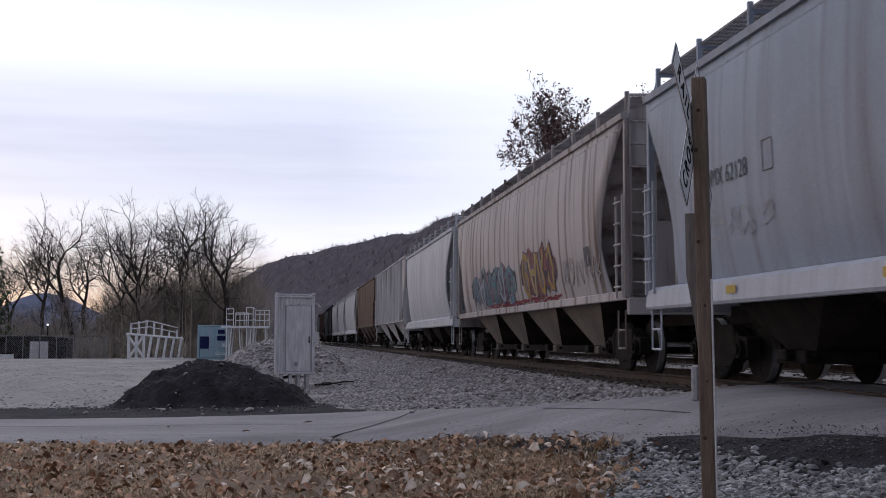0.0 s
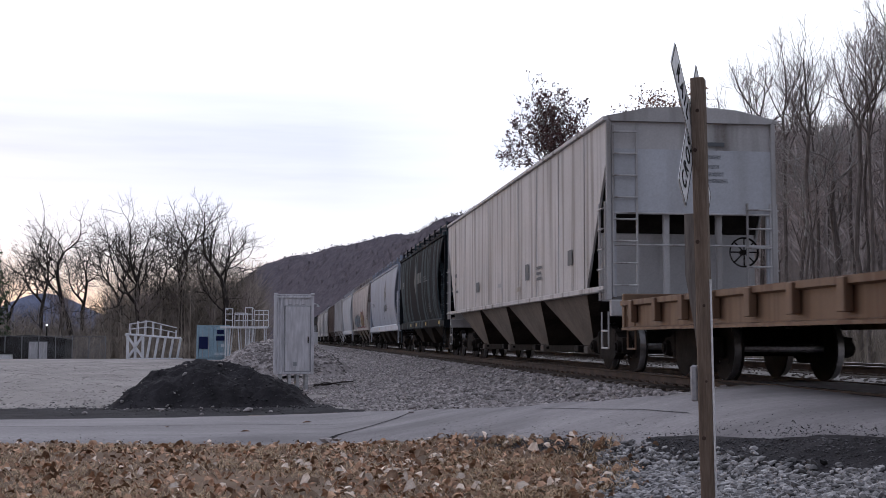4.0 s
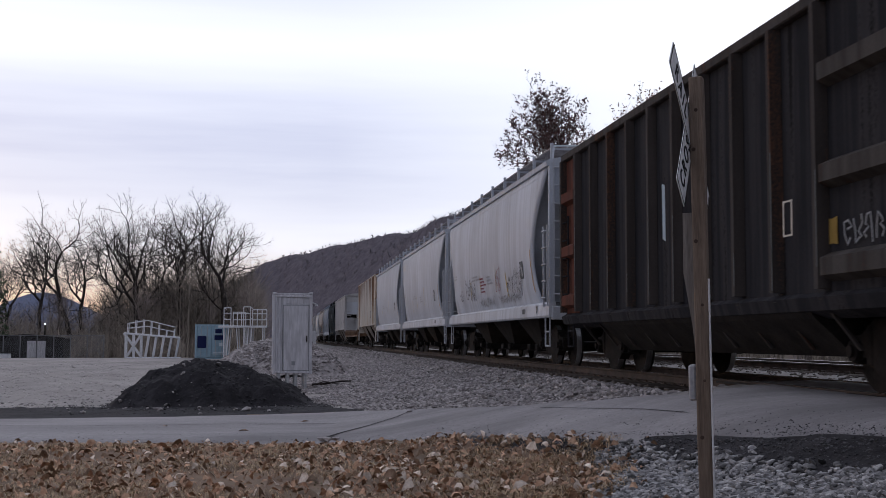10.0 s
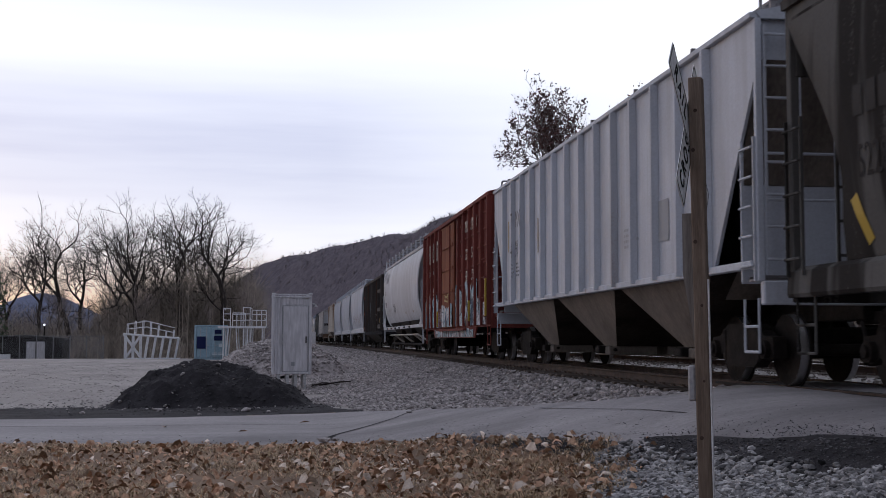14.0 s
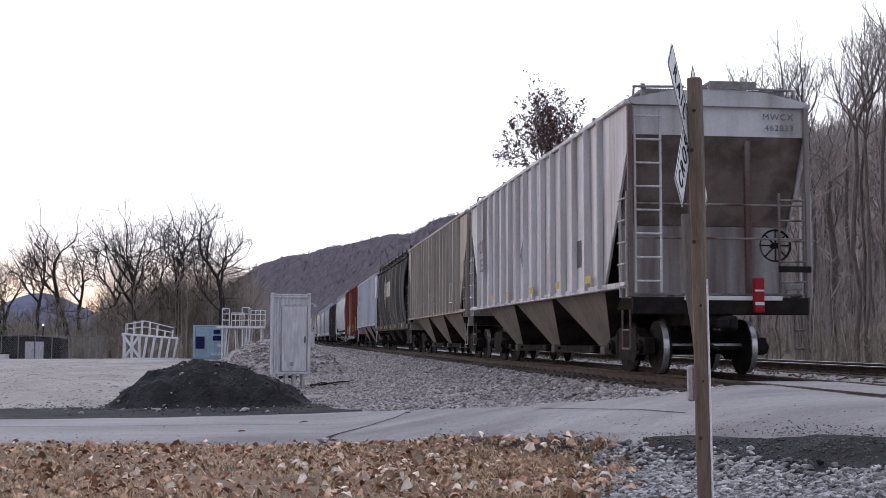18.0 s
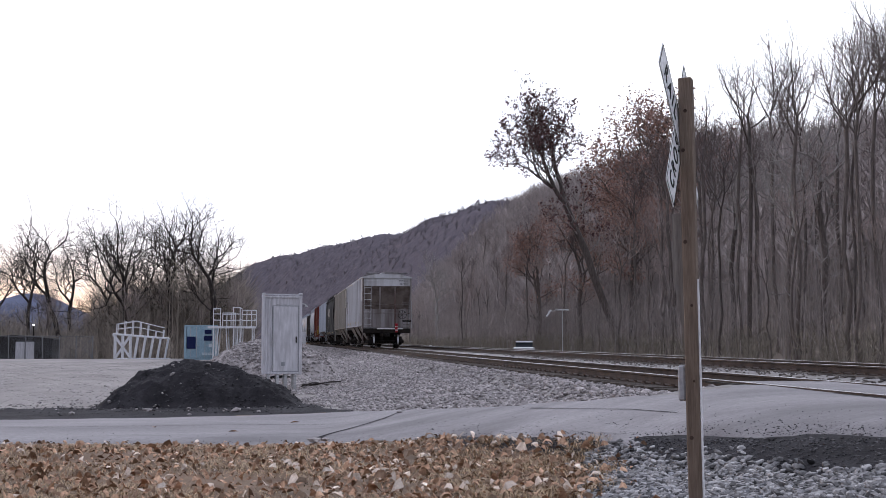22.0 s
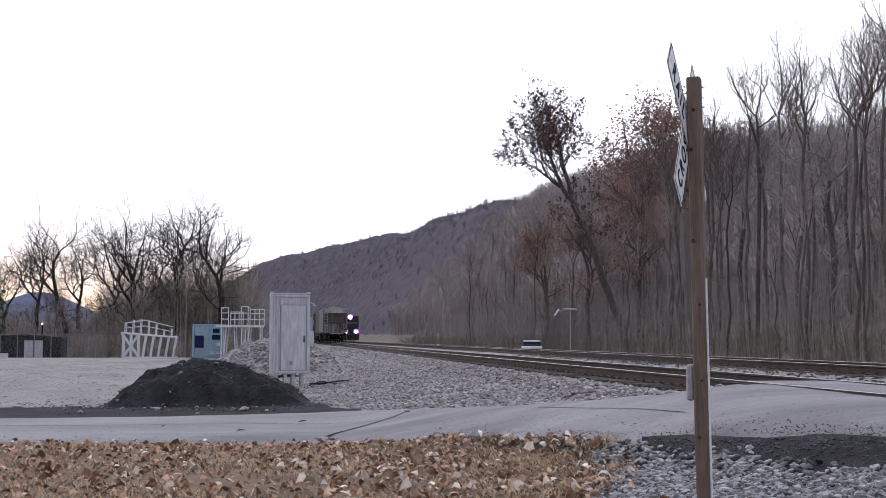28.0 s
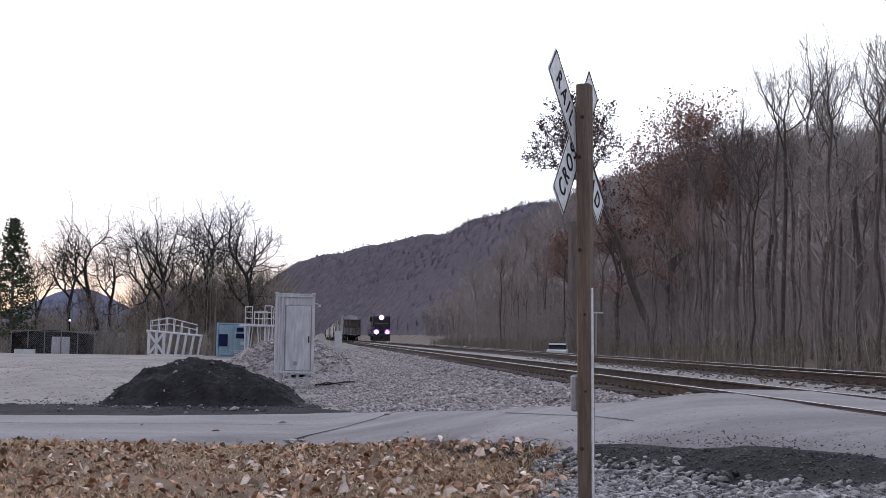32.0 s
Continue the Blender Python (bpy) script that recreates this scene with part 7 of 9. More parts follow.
def boxcar(L):
    car = tagged(empty("boxcar"), label="oxide red boxcar with an orange sliding door and graffiti", category="railway boxcar")
    h = L / 2
    wall = ((1.473, 0.6), (1.473, 4.7))
    for s in (-1, 1):
        bm = bmesh.new()
        prism(bm, [(-h, 4.45), (-h, 0.92), (-h + 2.6, 0.92), (-h + 3.0, 0.62), (h - 3.0, 0.62), (h - 2.6, 0.92), (h, 0.92), (h, 4.45)], "x", s * 1.42, s * 1.47)
        part("side_sheet", bm, P_RED, car)
        bm = bmesh.new()
        box(bm, s * 1.40, s * 1.55, -h - 0.02, h + 0.02, 4.453, 4.56, 0.01)
        part("eave", bm, P_RED, car)
        for y in [-h + 0.08 + k * 1.16 for k in range(6)] + [h - 0.08, h - 1.45, h - 2.55, h - 3.65, h - 5.0]:
            def post(bm):
                prism(bm, [(1.473, -0.085), (1.575, -0.06), (1.575, 0.06), (1.473, 0.085)], "z", 0.96, 4.45)
            put("side_post", stored("boxpost", "side_post", post, P_RED), car, pose(0, y, 0, 0, 0, 0 if s > 0 else 180))
        for k in range(7):
            for y0, y1 in ((-h + 0.18, -h + 6.7), (h - 5.3, h - 0.18)):
                bm = bmesh.new()
                z = 1.3 + k * 0.46
                box(bm, s * 1.474, s * 1.50, y0, y1, z, z + 0.05, 0.008)
                part("side_bead", bm, P_RED, car)
        # the door with its rails and bars
        y0, y1 = h - 8.65, h - 5.4
        bm = bmesh.new()
        box(bm, s * 1.48, s * 1.54, y0, y1, 0.95, 4.38, 0.012)
        for z in (1.4, 2.15, 2.9, 3.65):
            box(bm, s * 1.54, s * 1.575, y0 + 0.1, y1 - 0.1, z - 0.05, z + 0.05, 0.012)
        door = part("door", bm, P_DOOR, car, "orange-brown sliding door, closed")
        for y in (y0 + 0.5, y1 - 0.5):
            bm = bmesh.new()
            bar(bm, (s * 1.6, y, 1.0), (s * 1.6, y, 4.3), 0.025, 6)
            part("lock_rod", bm, P_RED, door)
        for z in (0.84, 4.40):
            bm = bmesh.new()
            box(bm, s * 1.474, s * 1.60, y0 - 2.5, y1 + 0.2, z, z + 0.06)
            part("door_track", bm, P_RED, car)
    bm = bmesh.new()
    prism(bm, [(-1.50, 4.565), (-0.8, 4.72), (0, 4.77), (0.8, 4.72), (1.50, 4.565), (1.40, 4.45), (-1.40, 4.45)], "y", -h - 0.02, h + 0.02)
    part("roof", bm, P_RED, car)
    for k in range(12):
        bm = bmesh.new()
        y = -h + 0.6 + k * (L - 1.2) / 11
        prism(bm, [(-1.5, 4.57), (-0.8, 4.725), (0, 4.775), (0.8, 4.725), (1.5, 4.57), (1.5, 4.60), (0.8, 4.765), (0, 4.815), (-0.8, 4.765), (-1.5, 4.60)], "y", y - 0.04, y + 0.04)
        part("roof_rib", bm, P_RED, car)
    for e in (-1, 1):
        bm = bmesh.new()
        box(bm, -1.41, 1.41, e * (h - 0.05) - 0.03, e * (h - 0.05) + 0.03, 0.95, 4.55)
        part("end_sheet", bm, P_RED, car)
        for k in range(10):
            bm = bmesh.new()
            z = 1.2 + k * 0.34
            prism(bm, [(e * (h - 0.015), z - 0.11), (e * (h + 0.10), z - 0.04), (e * (h + 0.10), z + 0.04), (e * (h - 0.015), z + 0.11)], "x", -1.38, 1.38)
            part("end_rib", bm, P_RED, car)
    # lettering: the slogan's plain words are spelled, the company's name is bars
    posts = ((1.58, 0.6), (1.58, 4.7))
    name_bars = [q for j in range(8) for q in (bar_shapes(-2.75 - j * 0.36, 3.80, 0.09, 0.34) + bar_shapes(-2.93 - j * 0.36, 3.80, 0.07, 0.34) + bar_shapes(-2.75 - j * 0.36, 3.80 + 0.26 * (j % 2), 0.25, 0.08))]
    decal(car, wall, "company_name", name_bars, M_CREAM, 0.03, "cream company name shown as bars")
    written(car, wall, "SERVES", -3.1, 3.12, 0.46, M_CREAM, 1.05, 0.03)
    written(car, wall, "THE SOUTH", -2.7, 2.45, 0.46, M_CREAM, 1.0, 0.03)
    big_bars = [q for j in range(7) for q in (bar_shapes(6.9 - j * 0.58, 3.38, 0.12, 0.7) + bar_shapes(6.62 - j * 0.58, 3.38, 0.10, 0.7) + bar_shapes(6.9 - j * 0.58, 3.38 + 0.29 * (j % 3), 0.38, 0.12))]
    decal(car, wall, "company_name", big_bars, M_CREAM, 0.03, "large cream company name shown as bars")
    written(car, wall, "LIGHT INNOV", 6.7, 2.98, 0.27, M_CREAM, 1.4, 0.03)
    written(car, wall, "2409", 5.9, 2.28, 0.42, M_CREAM, 1.3, 0.03)
    low, door_side = ((1.503, 0.5), (1.503, 2.4)), ((1.58, 0.5), (1.58, 2.4))
    wild_piece(car, low, h - 0.25, 0.98, 4.9, 1.25, 61, G_MURAL, (G_WHITE, G_PALE), G_INK, 7)
    wild_piece(car, door_side, h - 5.45, 0.98, 3.1, 0.75, 62, G_MURALPALE, (G_WHITE, G_AQUA), G_BLUE, 6)
    scribble(car, door_side, h - 6.6, 1.75, 1.2, 0.35, G_SAND, 66, 1, 0.05)
    wild_piece(car, low, h - 8.75, 0.98, 4.6, 1.32, 63, G_MURAL, (G_PALE, G_WHITE), G_INK, 8)
    wild_piece(car, low, h - 13.3, 0.98, 1.6, 0.75, 64, G_MURALPALE, (G_PALE,), G_INK, 4)
    wild_piece(car, ((1.473, 0.5), (1.473, 2.4)), h - 3.1, 0.64, 9.4, 0.27, 65, G_MURALPALE, (G_WHITE,), G_INK, 6)
    for y, z0, z1 in ((-h + 0.12, 1.2, 2.2), (-4.6, 1.1, 1.7), (2.95, 1.0, 1.55)):
        bm = bmesh.new()
        box(bm, -1.63, -1.58, y - 0.025, y + 0.025, z0, z1)
        part("yellow_grab", bm, M_YELLOW, car)
    bm = bmesh.new()
    for z in (1.2, 1.7, 2.25, 2.75):
        bar(bm, (-1.6, -h + 0.12, z), (-1.6, -h + 0.75, z), 0.018, 6)
    part("side_grab_irons", bm, P_RED, car)
    ends_and_under(car, L, P_RED, ladders=False, platform=False, sill_z=0.95)
    me = stored("ladderred", "ladder", make_ladder, P_RED)
    for s in (-1, 1):
        put("ladder", me, car, pose(-0.98, s * (h + 0.11), 0, 0, 0, -90) if s > 0 else pose(-0.9, -(h + 0.11), 0, 0, 0, 90))
    put("brake_wheel", stored("brakewheel", "brake_wheel", make_brakewheel, M_DARKSTEEL), car, pose(0.3, -(h + 0.16), 2.4))
    return car


build_cars()


def full_size():
    """The bodies take their full loading-gauge width and height; bogies and couplers keep their gauge."""
    done = set()
    for car, _ in TRAIN:
        for o in car.children_recursive:
            top = o
            while top.parent is not car:
                top = top.parent
            if top.name.split(".")[0] in ("bogie", "coupler"):
                continue
            turned = abs(abs(o.matrix_basis.to_euler().z) - math.pi / 2) < 0.1
            k = Vector((1.05, 1.0, 1.037))
            o.matrix_basis.translation = Vector(a * b for a, b in zip(o.matrix_basis.translation, k))
            if o.data and o.data.name not in done:
                done.add(o.data.name)
                flip = o.name.startswith(("lettering", "owner_mark")) and o.matrix_basis.to_euler().x > 1
                if not flip:
                    o.data.transform(Matrix.Diagonal((1.0 if turned else k.x, k.y, k.z, 1)))


full_size()


# ---- the locomotive that waits on the second track ----
def locomotive():
    loco = tagged(empty("locomotive"), label="dark diesel locomotive facing the crossing with bright headlights", category="locomotive")
    dark = stuff_mat("loco_black", (0.018, 0.018, 0.02), (0.045, 0.043, 0.045), 1.5, rough=0.5, fine=20, bump=0.05)

    def add(name, *boxes, mat=dark, bevel=0.05):
        bm = bmesh.new()
        for b in boxes:
            box(bm, *b, bevel)
        return part(name, bm, mat, loco)
    add("frame", (-1.5, 1.5, -10.5, 10.5, 1.05, 1.45))
    add("hood", (-0.95, 0.95, -5.6, 10.2, 1.45, 4.3))
    add("cab", (-1.52, 1.52, -8.2, -5.62, 1.45, 4.55), bevel=0.12)
    add("nose", (-1.25, 1.25, -9.9, -8.22, 1.45, 3.35), bevel=0.25)
    add("fuel_tank", (-1.4, 1.4, -3.0, 3.0, 0.4, 1.04))
    add("pilot", (-1.45, 1.45, -10.75, -10.52, 0.2, 1.4))
    add("radiator", (-1.4, 1.4, 6.5, 9.8, 3.8, 4.7))
    for x in (-0.75, 0.75):
        add("windscreen", (x - 0.5, x + 0.5, -8.23, -8.205, 3.45, 4.15), mat=M_GLASS, bevel=0.01)
    add("headlight_housing", (-0.4, 0.4, -8.5, -8.21, 4.1, 4.52), bevel=0.05)
    # lamp discs are oversized to take in glare; glowing halo discs are added behind
    bm = bmesh.new()
    disc(bm, (0, -8.53, 4.3), (0, 1, 0), 0.36, 0.05, 20)
    part("headlight", bm, M_HEADLIGHT, loco, "lit headlight")
    bm = bmesh.new()
    disc(bm, (0, -8.515, 4.3), (0, 1, 0), 0.50, 0.03, 20)
    part("headlight_ring", bm, M_GLARE, loco, "lens ring with a purple glow")
    for x in (-0.95, 0.95):
        bm = bmesh.new()
        disc(bm, (x, -10.6, 1.72), (0, 1, 0), 0.33 if x < 0 else 0.28, 0.06, 16)
        part("ditch_light", bm, M_HEADLIGHT, loco, "lit ditch light")
        bm = bmesh.new()
        disc(bm, (x, -10.54, 1.72), (0, 1, 0), 0.50, 0.06, 20)
        part("lamp_housing", bm, M_GLARE, loco, "lens ring with a purple glow")
    for y in (-6.8, 6.8):
        b = put("bogie", stored("bolster", "bolster", make_bolster, M_TRUCK), loco, pose(0, y, 0))
        for s, turn in ((-1, 0), (1, 180)):
            put("sideframe", stored("sideframe", "sideframe", make_sideframe, M_TRUCK), b, pose(s * 1.0, 0, 0, 0, 0, turn))
        for dy in (-0.89, 0.89):
            put("wheelset", stored("wheelset", "wheelset", make_wheelset, [M_TRUCK, M_TREAD]), b, pose(0, dy, 0.46))
    put("coupler", stored("coupler", "coupler", make_coupler, M_DARKSTEEL), loco, pose(0, -10.7, 0, 0, 0, 180))
    bm = bmesh.new()
    for s in (-1, 1):
        bar(bm, (s * 1.48, -10.4, 2.5), (s * 1.48, 10.4, 2.5), 0.02, 6)
        for k in range(12):
            bar(bm, (s * 1.48, -10.4 + k * 1.89, 1.45), (s * 1.48, -10.4 + k * 1.89, 2.5), 0.02, 6)
    part("handrail", bm, M_GALV, loco)
    return loco


LOCO = locomotive()


def train_at(t):
    """How far the train has gone along the near track."""
    return 15.75 * t - 0.0275 * t * t


def key_train():
    for car, q in TRAIN:
        walk(car, [(t, pose(TRACK_X, q + train_at(t), 0)) for t in (0, 2, 4, 6, 8, 10, 12, 14, 16, 18, 20, 22, 24, 26, 28, 30, 32)])
    # the wheels roll: 0.455 m radius, a pose every 0.04 s
    times = [k * 0.04 for k in range(801)]
    for w in WHEELS[40:]:
        x, y, z = w.matrix_basis.translation
        walk(w, [(t, pose(x, y, z, -math.degrees(train_at(t) / 0.455))) for t in times])
    walk(LOCO, [(t, pose(TRACK2_X, 240.0 - 0.55 * t, TRACK2_Z)) for t in (0, 8, 16, 24, 28, 32)])


# ---- trees ----
def tube(out, pts, radii, sides):
    """Adds a tapered tube along points to the lists of points and triangles."""
    v, f = out
    base = len(v)
    pts = [Vector(p) for p in pts]
    for i, (p, r) in enumerate(zip(pts, radii)):
        d = (pts[min(i + 1, len(pts) - 1)] - pts[max(i - 1, 0)]).normalized()
        a = d.orthogonal().normalized()
        b = d.cross(a)
        for k in range(sides):
            t = 2 * math.pi * k / sides
            v.append(tuple(p + r * (math.cos(t) * a + math.sin(t) * b)))
    for i in range(len(pts) - 1):
        for k in range(sides):
            p, q = base + i * sides + k, base + i * sides + (k + 1) % sides
            f.append((p, q, q + sides))
            f.append((p, q + sides, p + sides))


def leaf_cloud(rng, tips, per, size, spread, flat=0.4):
    n = len(tips) * per
    c = np.repeat(np.array([tuple(t) for t in tips]), per, 0) + rng.normal(0, spread, (n, 3))
    a = rng.normal(0, 1, (n, 3))
    a /= np.linalg.norm(a, axis=1)[:, None]
    b = np.cross(a, rng.normal(0, 1, (n, 3)))
    b /= np.linalg.norm(b, axis=1)[:, None]
    s = size * rng.uniform(0.6, 1.3, (n, 1))
    v = np.stack([c - a * s, c + b * s * 0.55, c + a * s, c - b * s * 0.55], 1).reshape(-1, 3)
    i = np.arange(n) * 4
    tri = np.concatenate([np.stack([i, i + 1, i + 2], 1), np.stack([i, i + 2, i + 3], 1)])
    return v, tri


def stand(tree, x, y, turn=0.0, size=1.0, sink=0.1):
    m = pose(x, y, float(ground_z(x, y)) - sink, 0, 0, turn)
    tree.matrix_basis = m @ Matrix.Diagonal((size, size, size, 1))
    return tree


def plant(proto, x, y, turn, size, label="", group=""):
    t = copy_thing(proto, Matrix())
    stand(t, x, y, turn, size)
    return tagged(t, label=label, group=group)


def fork(rng, outs, tips, p, d, r, spec):
    """One length of a limb, and the two or three that it forks into; the limbs share its thickness."""
    length = spec["reach"] * r ** 0.6 * rng.uniform(0.75, 1.25)
    n = 3 if r > 0.05 else 2
    pts, radii = [Vector(p)], [r]
    d = Vector(d).normalized()
    for i in range(n):
        d = (d + Vector((rng.uniform(-1, 1), rng.uniform(-1, 1), rng.uniform(-1, 1))) * spec["crook"] + Vector((0, 0, spec["up"]))).normalized()
        pts.append(pts[-1] + d * (length / n))
        radii.append(r * (1 - 0.07 * (i + 1) / n))
    if r < 0.03:
        tips.append(pts[-1])
    last = r < spec["thin"]
    if last:
        radii[-1] *= 0.5
    outs.append((pts, radii))
    if last:
        return
    side = d.orthogonal().normalized()
    side.rotate(Matrix.Rotation(rng.uniform(0, 6.283), 3, d))
    w = spec["wide"]
    shoots = [(rng.uniform(6, 20) * w, rng.uniform(0.80, 0.93), 1), (rng.uniform(28, 55) * w, rng.uniform(0.55, 0.78), -1)]
    if rng.random() < 0.35:
        shoots.append((rng.uniform(35, 60) * w, rng.uniform(0.35, 0.55), 0))
    for angle, share_of, way in shoots:
        s = side * way if way else side.cross(d)
        a = math.radians(angle)
        fork(rng, outs, tips, pts[-1], d * math.cos(a) + s * math.sin(a), radii[-1] * share_of, spec)


def fork_tree(seed, height, radius, label, trunk=0.28, wide=1.0, up=0.05, crook=0.11, lean=(0, 0), thin=0.0115, reach=2.9, bark=None, limb=None, twig=None, leaves=None, splits=2):
    """A bare broadleaf tree: a tapered trunk that divides again and again; scaled to its height."""
    rng = random.Random(seed)
    tree = tagged(empty("tree"), label=label, category="tree")
    outs, tips = [], []
    h0 = trunk * height
    pts = [Vector((0, 0, -0.5))]
    for k in range(6):
        u = (k + 1) / 6
        pts.append(Vector((lean[0] * h0 * u + 0.12 * rng.uniform(-1, 1), lean[1] * h0 * u + 0.12 * rng.uniform(-1, 1), h0 * u)))
    outs.append((pts, [radius * (1.35 if k == 0 else 1.08 - 0.035 * k) for k in range(7)]))
    spec = dict(reach=reach, crook=crook, up=up, thin=thin, wide=wide)
    d = (pts[-1] - pts[-3]).normalized()
    turn = rng.uniform(0, 6.28)
    for k in range(splits):
        a = turn + 6.283 * k / splits + rng.uniform(-0.3, 0.3)
        tilt = math.radians(rng.uniform(16, 34) * wide * (0.6 if k == 0 else 1.1))
        fork(rng, outs, tips, pts[-1], d * math.cos(tilt) + Vector((math.cos(a), math.sin(a), 0)) * math.sin(tilt), radius * (0.74 if k == 0 else rng.uniform(0.5, 0.66)), spec)
    for k in range(3):
        a, u = rng.uniform(0, 6.28), rng.uniform(0.55, 0.95)
        fork(rng, outs, tips, pts[0].lerp(pts[-1], u), Vector((math.cos(a), math.sin(a), 0.5)), radius * rng.uniform(0.16, 0.30), spec)
    k = height / float(np.percentile([q[-1].z for q, r in outs if r[0] < 0.03], 98))
    solid = tuple(([], []) for _ in range(3))
    for q, radii in outs:
        r = radii[0]
        tube(solid[0 if r > 0.13 else 1 if r > 0.035 else 2], [p * k for p in q], radii, 7 if r > 0.13 else 4 if r > 0.035 else 3)
    (v, f), (lv, lf) = solid[0], solid[1]
    wood = tri_mesh("trunk", v + lv, f + [tuple(i + len(v) for i in tri) for tri in lf], bark or M_BARKDARK, tree)
    wood.data.materials.append(limb or bark or M_BARKDARK)
    wood.data.polygons.foreach_set("material_index", [0] * len(f) + [1] * len(lf))
    tri_mesh("crown", *solid[2], twig or M_TWIGDARK, tree)
    if leaves:
        mat, per, size, spread, share_of = leaves
        tips = [t * k for t in tips if rng.random() < share_of and t.z * k > 0.38 * height]
        v, t = leaf_cloud(np.random.default_rng(seed), tips, per, size, spread)
        tri_mesh("leaves", v, t, mat, tree)
    return tree


def build_trees():
    rng = random.Random(77)
    old = [fork_tree(100 + k, 19.0, 0.30, "tall bare deciduous tree with crooked spreading limbs", trunk=(0.26, 0.2, 0.34, 0.3)[k], wide=1.15, up=0.04, crook=0.14, lean=((-0.22, 0), (0.02, 0), (0.05, 0), (0, 0))[k], splits=(2, 3, 2, 2)[k]) for k in range(4)]
    tall = [fork_tree(200 + k, 22.5, (0.135, 0.11, 0.155, 0.12)[k], "slender tall bare tree of the wood's edge", trunk=0.33, wide=0.95, up=0.10, crook=0.11, thin=0.0065, reach=2.4, bark=M_BARK, twig=M_TWIGMID) for k in range(4)]
    young = [fork_tree(300 + k, 13.0, 0.095, "young bare tree with upright thin limbs", trunk=0.3, wide=0.9, up=0.11, thin=0.0085, reach=2.6, bark=M_BARK, twig=M_TWIG) for k in range(5)]
    pale = fork_tree(401, 17.0, 0.20, "bare tree with pale grey limbs", trunk=0.38, wide=1.2, up=0.06, bark=M_BARK, limb=M_BARKPALE, twig=M_BARKPALE)

    # the row behind the lot
    row = ((-24.8, 152, 0, 1.02, 0), (-17.8, 153, 70, 1.04, 1), (-12.6, 156, 150, 1.08, 2), (-7.2, 151, 220, 1.06, 3), (-30.5, 158, 40, 0.86, 2), (-36, 166, 10, 0.8, 1), (-15.0, 163, 300, 0.92, 0),
           (-21.3, 164, 200, 0.9, 3), (-9.9, 168, 120, 0.95, 1), (-27.5, 170, 20, 0.9, 2), (-41.0, 160, 90, 0.8, 0), (-45.5, 165, 90, 0.85, 3))
    for k, (x, y, turn, s, i) in enumerate(row):
        if k < 4:
            stand(old[i], x, y, turn, s)
            tagged(old[i], group="trees behind the lot")
        else:
            plant(old[i], x, y, turn, s, group="trees behind the lot")
    for k in range(36):
        y = rng.uniform(142, 205)
        x = y * rng.uniform(-0.19, -0.022)
        t = young[k % 5]
        (stand if k < 5 else plant)(t, x, y, rng.uniform(0, 360), rng.uniform(0.55, 0.85))

    # the wood's edge beyond the tracks, nearest first
    front = ((29.5, 49.0, 0.86), (31.2, 55.5, 0.90), (30.0, 60.5, 0.85), (33.5, 64.0, 0.95), (31.4, 69.5, 0.95), (35.0, 74.0, 1.06), (32.5, 80.0, 0.98), (36.5, 85.0, 1.06), (33.5, 92.0, 0.96), (38.0, 97.0, 1.05),
             (34.5, 103.0, 0.9), (39.0, 110.0, 0.98), (36.0, 118.0, 0.86), (41.5, 124.0, 0.9), (37.0, 46.0, 0.8), (36.5, 58.0, 0.85), (41.0, 67.0, 0.85), (43.0, 80.0, 0.9), (45.0, 92.0, 0.9), (30.4, 52.5, 0.78), (32.6, 58.2, 0.92), (34.2, 68.0, 0.84), (33.0, 74.5, 0.88), (36.0, 79.0, 0.9), (35.2, 88.5, 0.95), (37.6, 91.0, 0.85), (36.4, 100.5, 0.95), (38.8, 104.0, 0.86), (37.2, 113.0, 0.9), (40.0, 117.5, 0.85), (39.0, 72.0, 0.95), (42.0, 76.0, 0.9))
    for k, (x, y, s) in enumerate(front):
        if k in (5, 9, 22):
            (stand(pale, x, y, 40, s) if k == 5 else plant(pale, x, y, 200, s))
        elif k < 4:
            stand(tall[k], x, y, 50 * k, s)
        else:
            plant(tall[k % 4], x, y, rng.uniform(0, 360), s)
    for k in range(150):
        y = 42 + 330 * rng.random() ** 1.5
        foot = float(np.interp(y, (60, 200, 500), (28, 34, 34)))
        x = foot + 1 + rng.random() ** 1.4 * (26 + y * 0.14)
        u = rng.random()
        if u < 0.35:
            plant(tall[k % 4], x, y, rng.uniform(0, 360), rng.uniform(0.6, 0.9))
        else:
            plant(young[k % 5], x, y, rng.uniform(0, 360), rng.uniform(0.7, 1.15))

    # sycamore with a leaning trunk, and russet oaks round it
    syc = fork_tree(511, 29.5, 0.42, "big leaning sycamore with pale limbs and withered purple-brown leaves", trunk=0.38, wide=1.0, up=0.055, lean=(-0.40, 0.0), thin=0.014, reach=3.2, bark=M_BARK, limb=M_BARKPALE, twig=M_TWIGMID, leaves=(M_DARKLEAF, 4, 0.17, 0.17, 0.21))
    stand(syc, 39.2, 134.0, 0)
    oak = fork_tree(521, 19.5, 0.34, "oak still holding russet brown leaves", trunk=0.3, wide=1.1, bark=M_BARK, twig=M_TWIG, leaves=(M_RUSSET, 3, 0.14, 0.35, 0.35))
    stand(oak, 46.0, 150.0, 0, 1.55)
    for x, y, s, turn in ((42.5, 141.0, 0.95, 80), (49.0, 165.0, 1.1, 190), (52.0, 148.0, 1.1, 300), (57.0, 172.0, 1.0, 20), (38.5, 150.0, 0.9, 140), (37.5, 170.0, 0.95, 250)):
        plant(oak, x, y, turn, s)
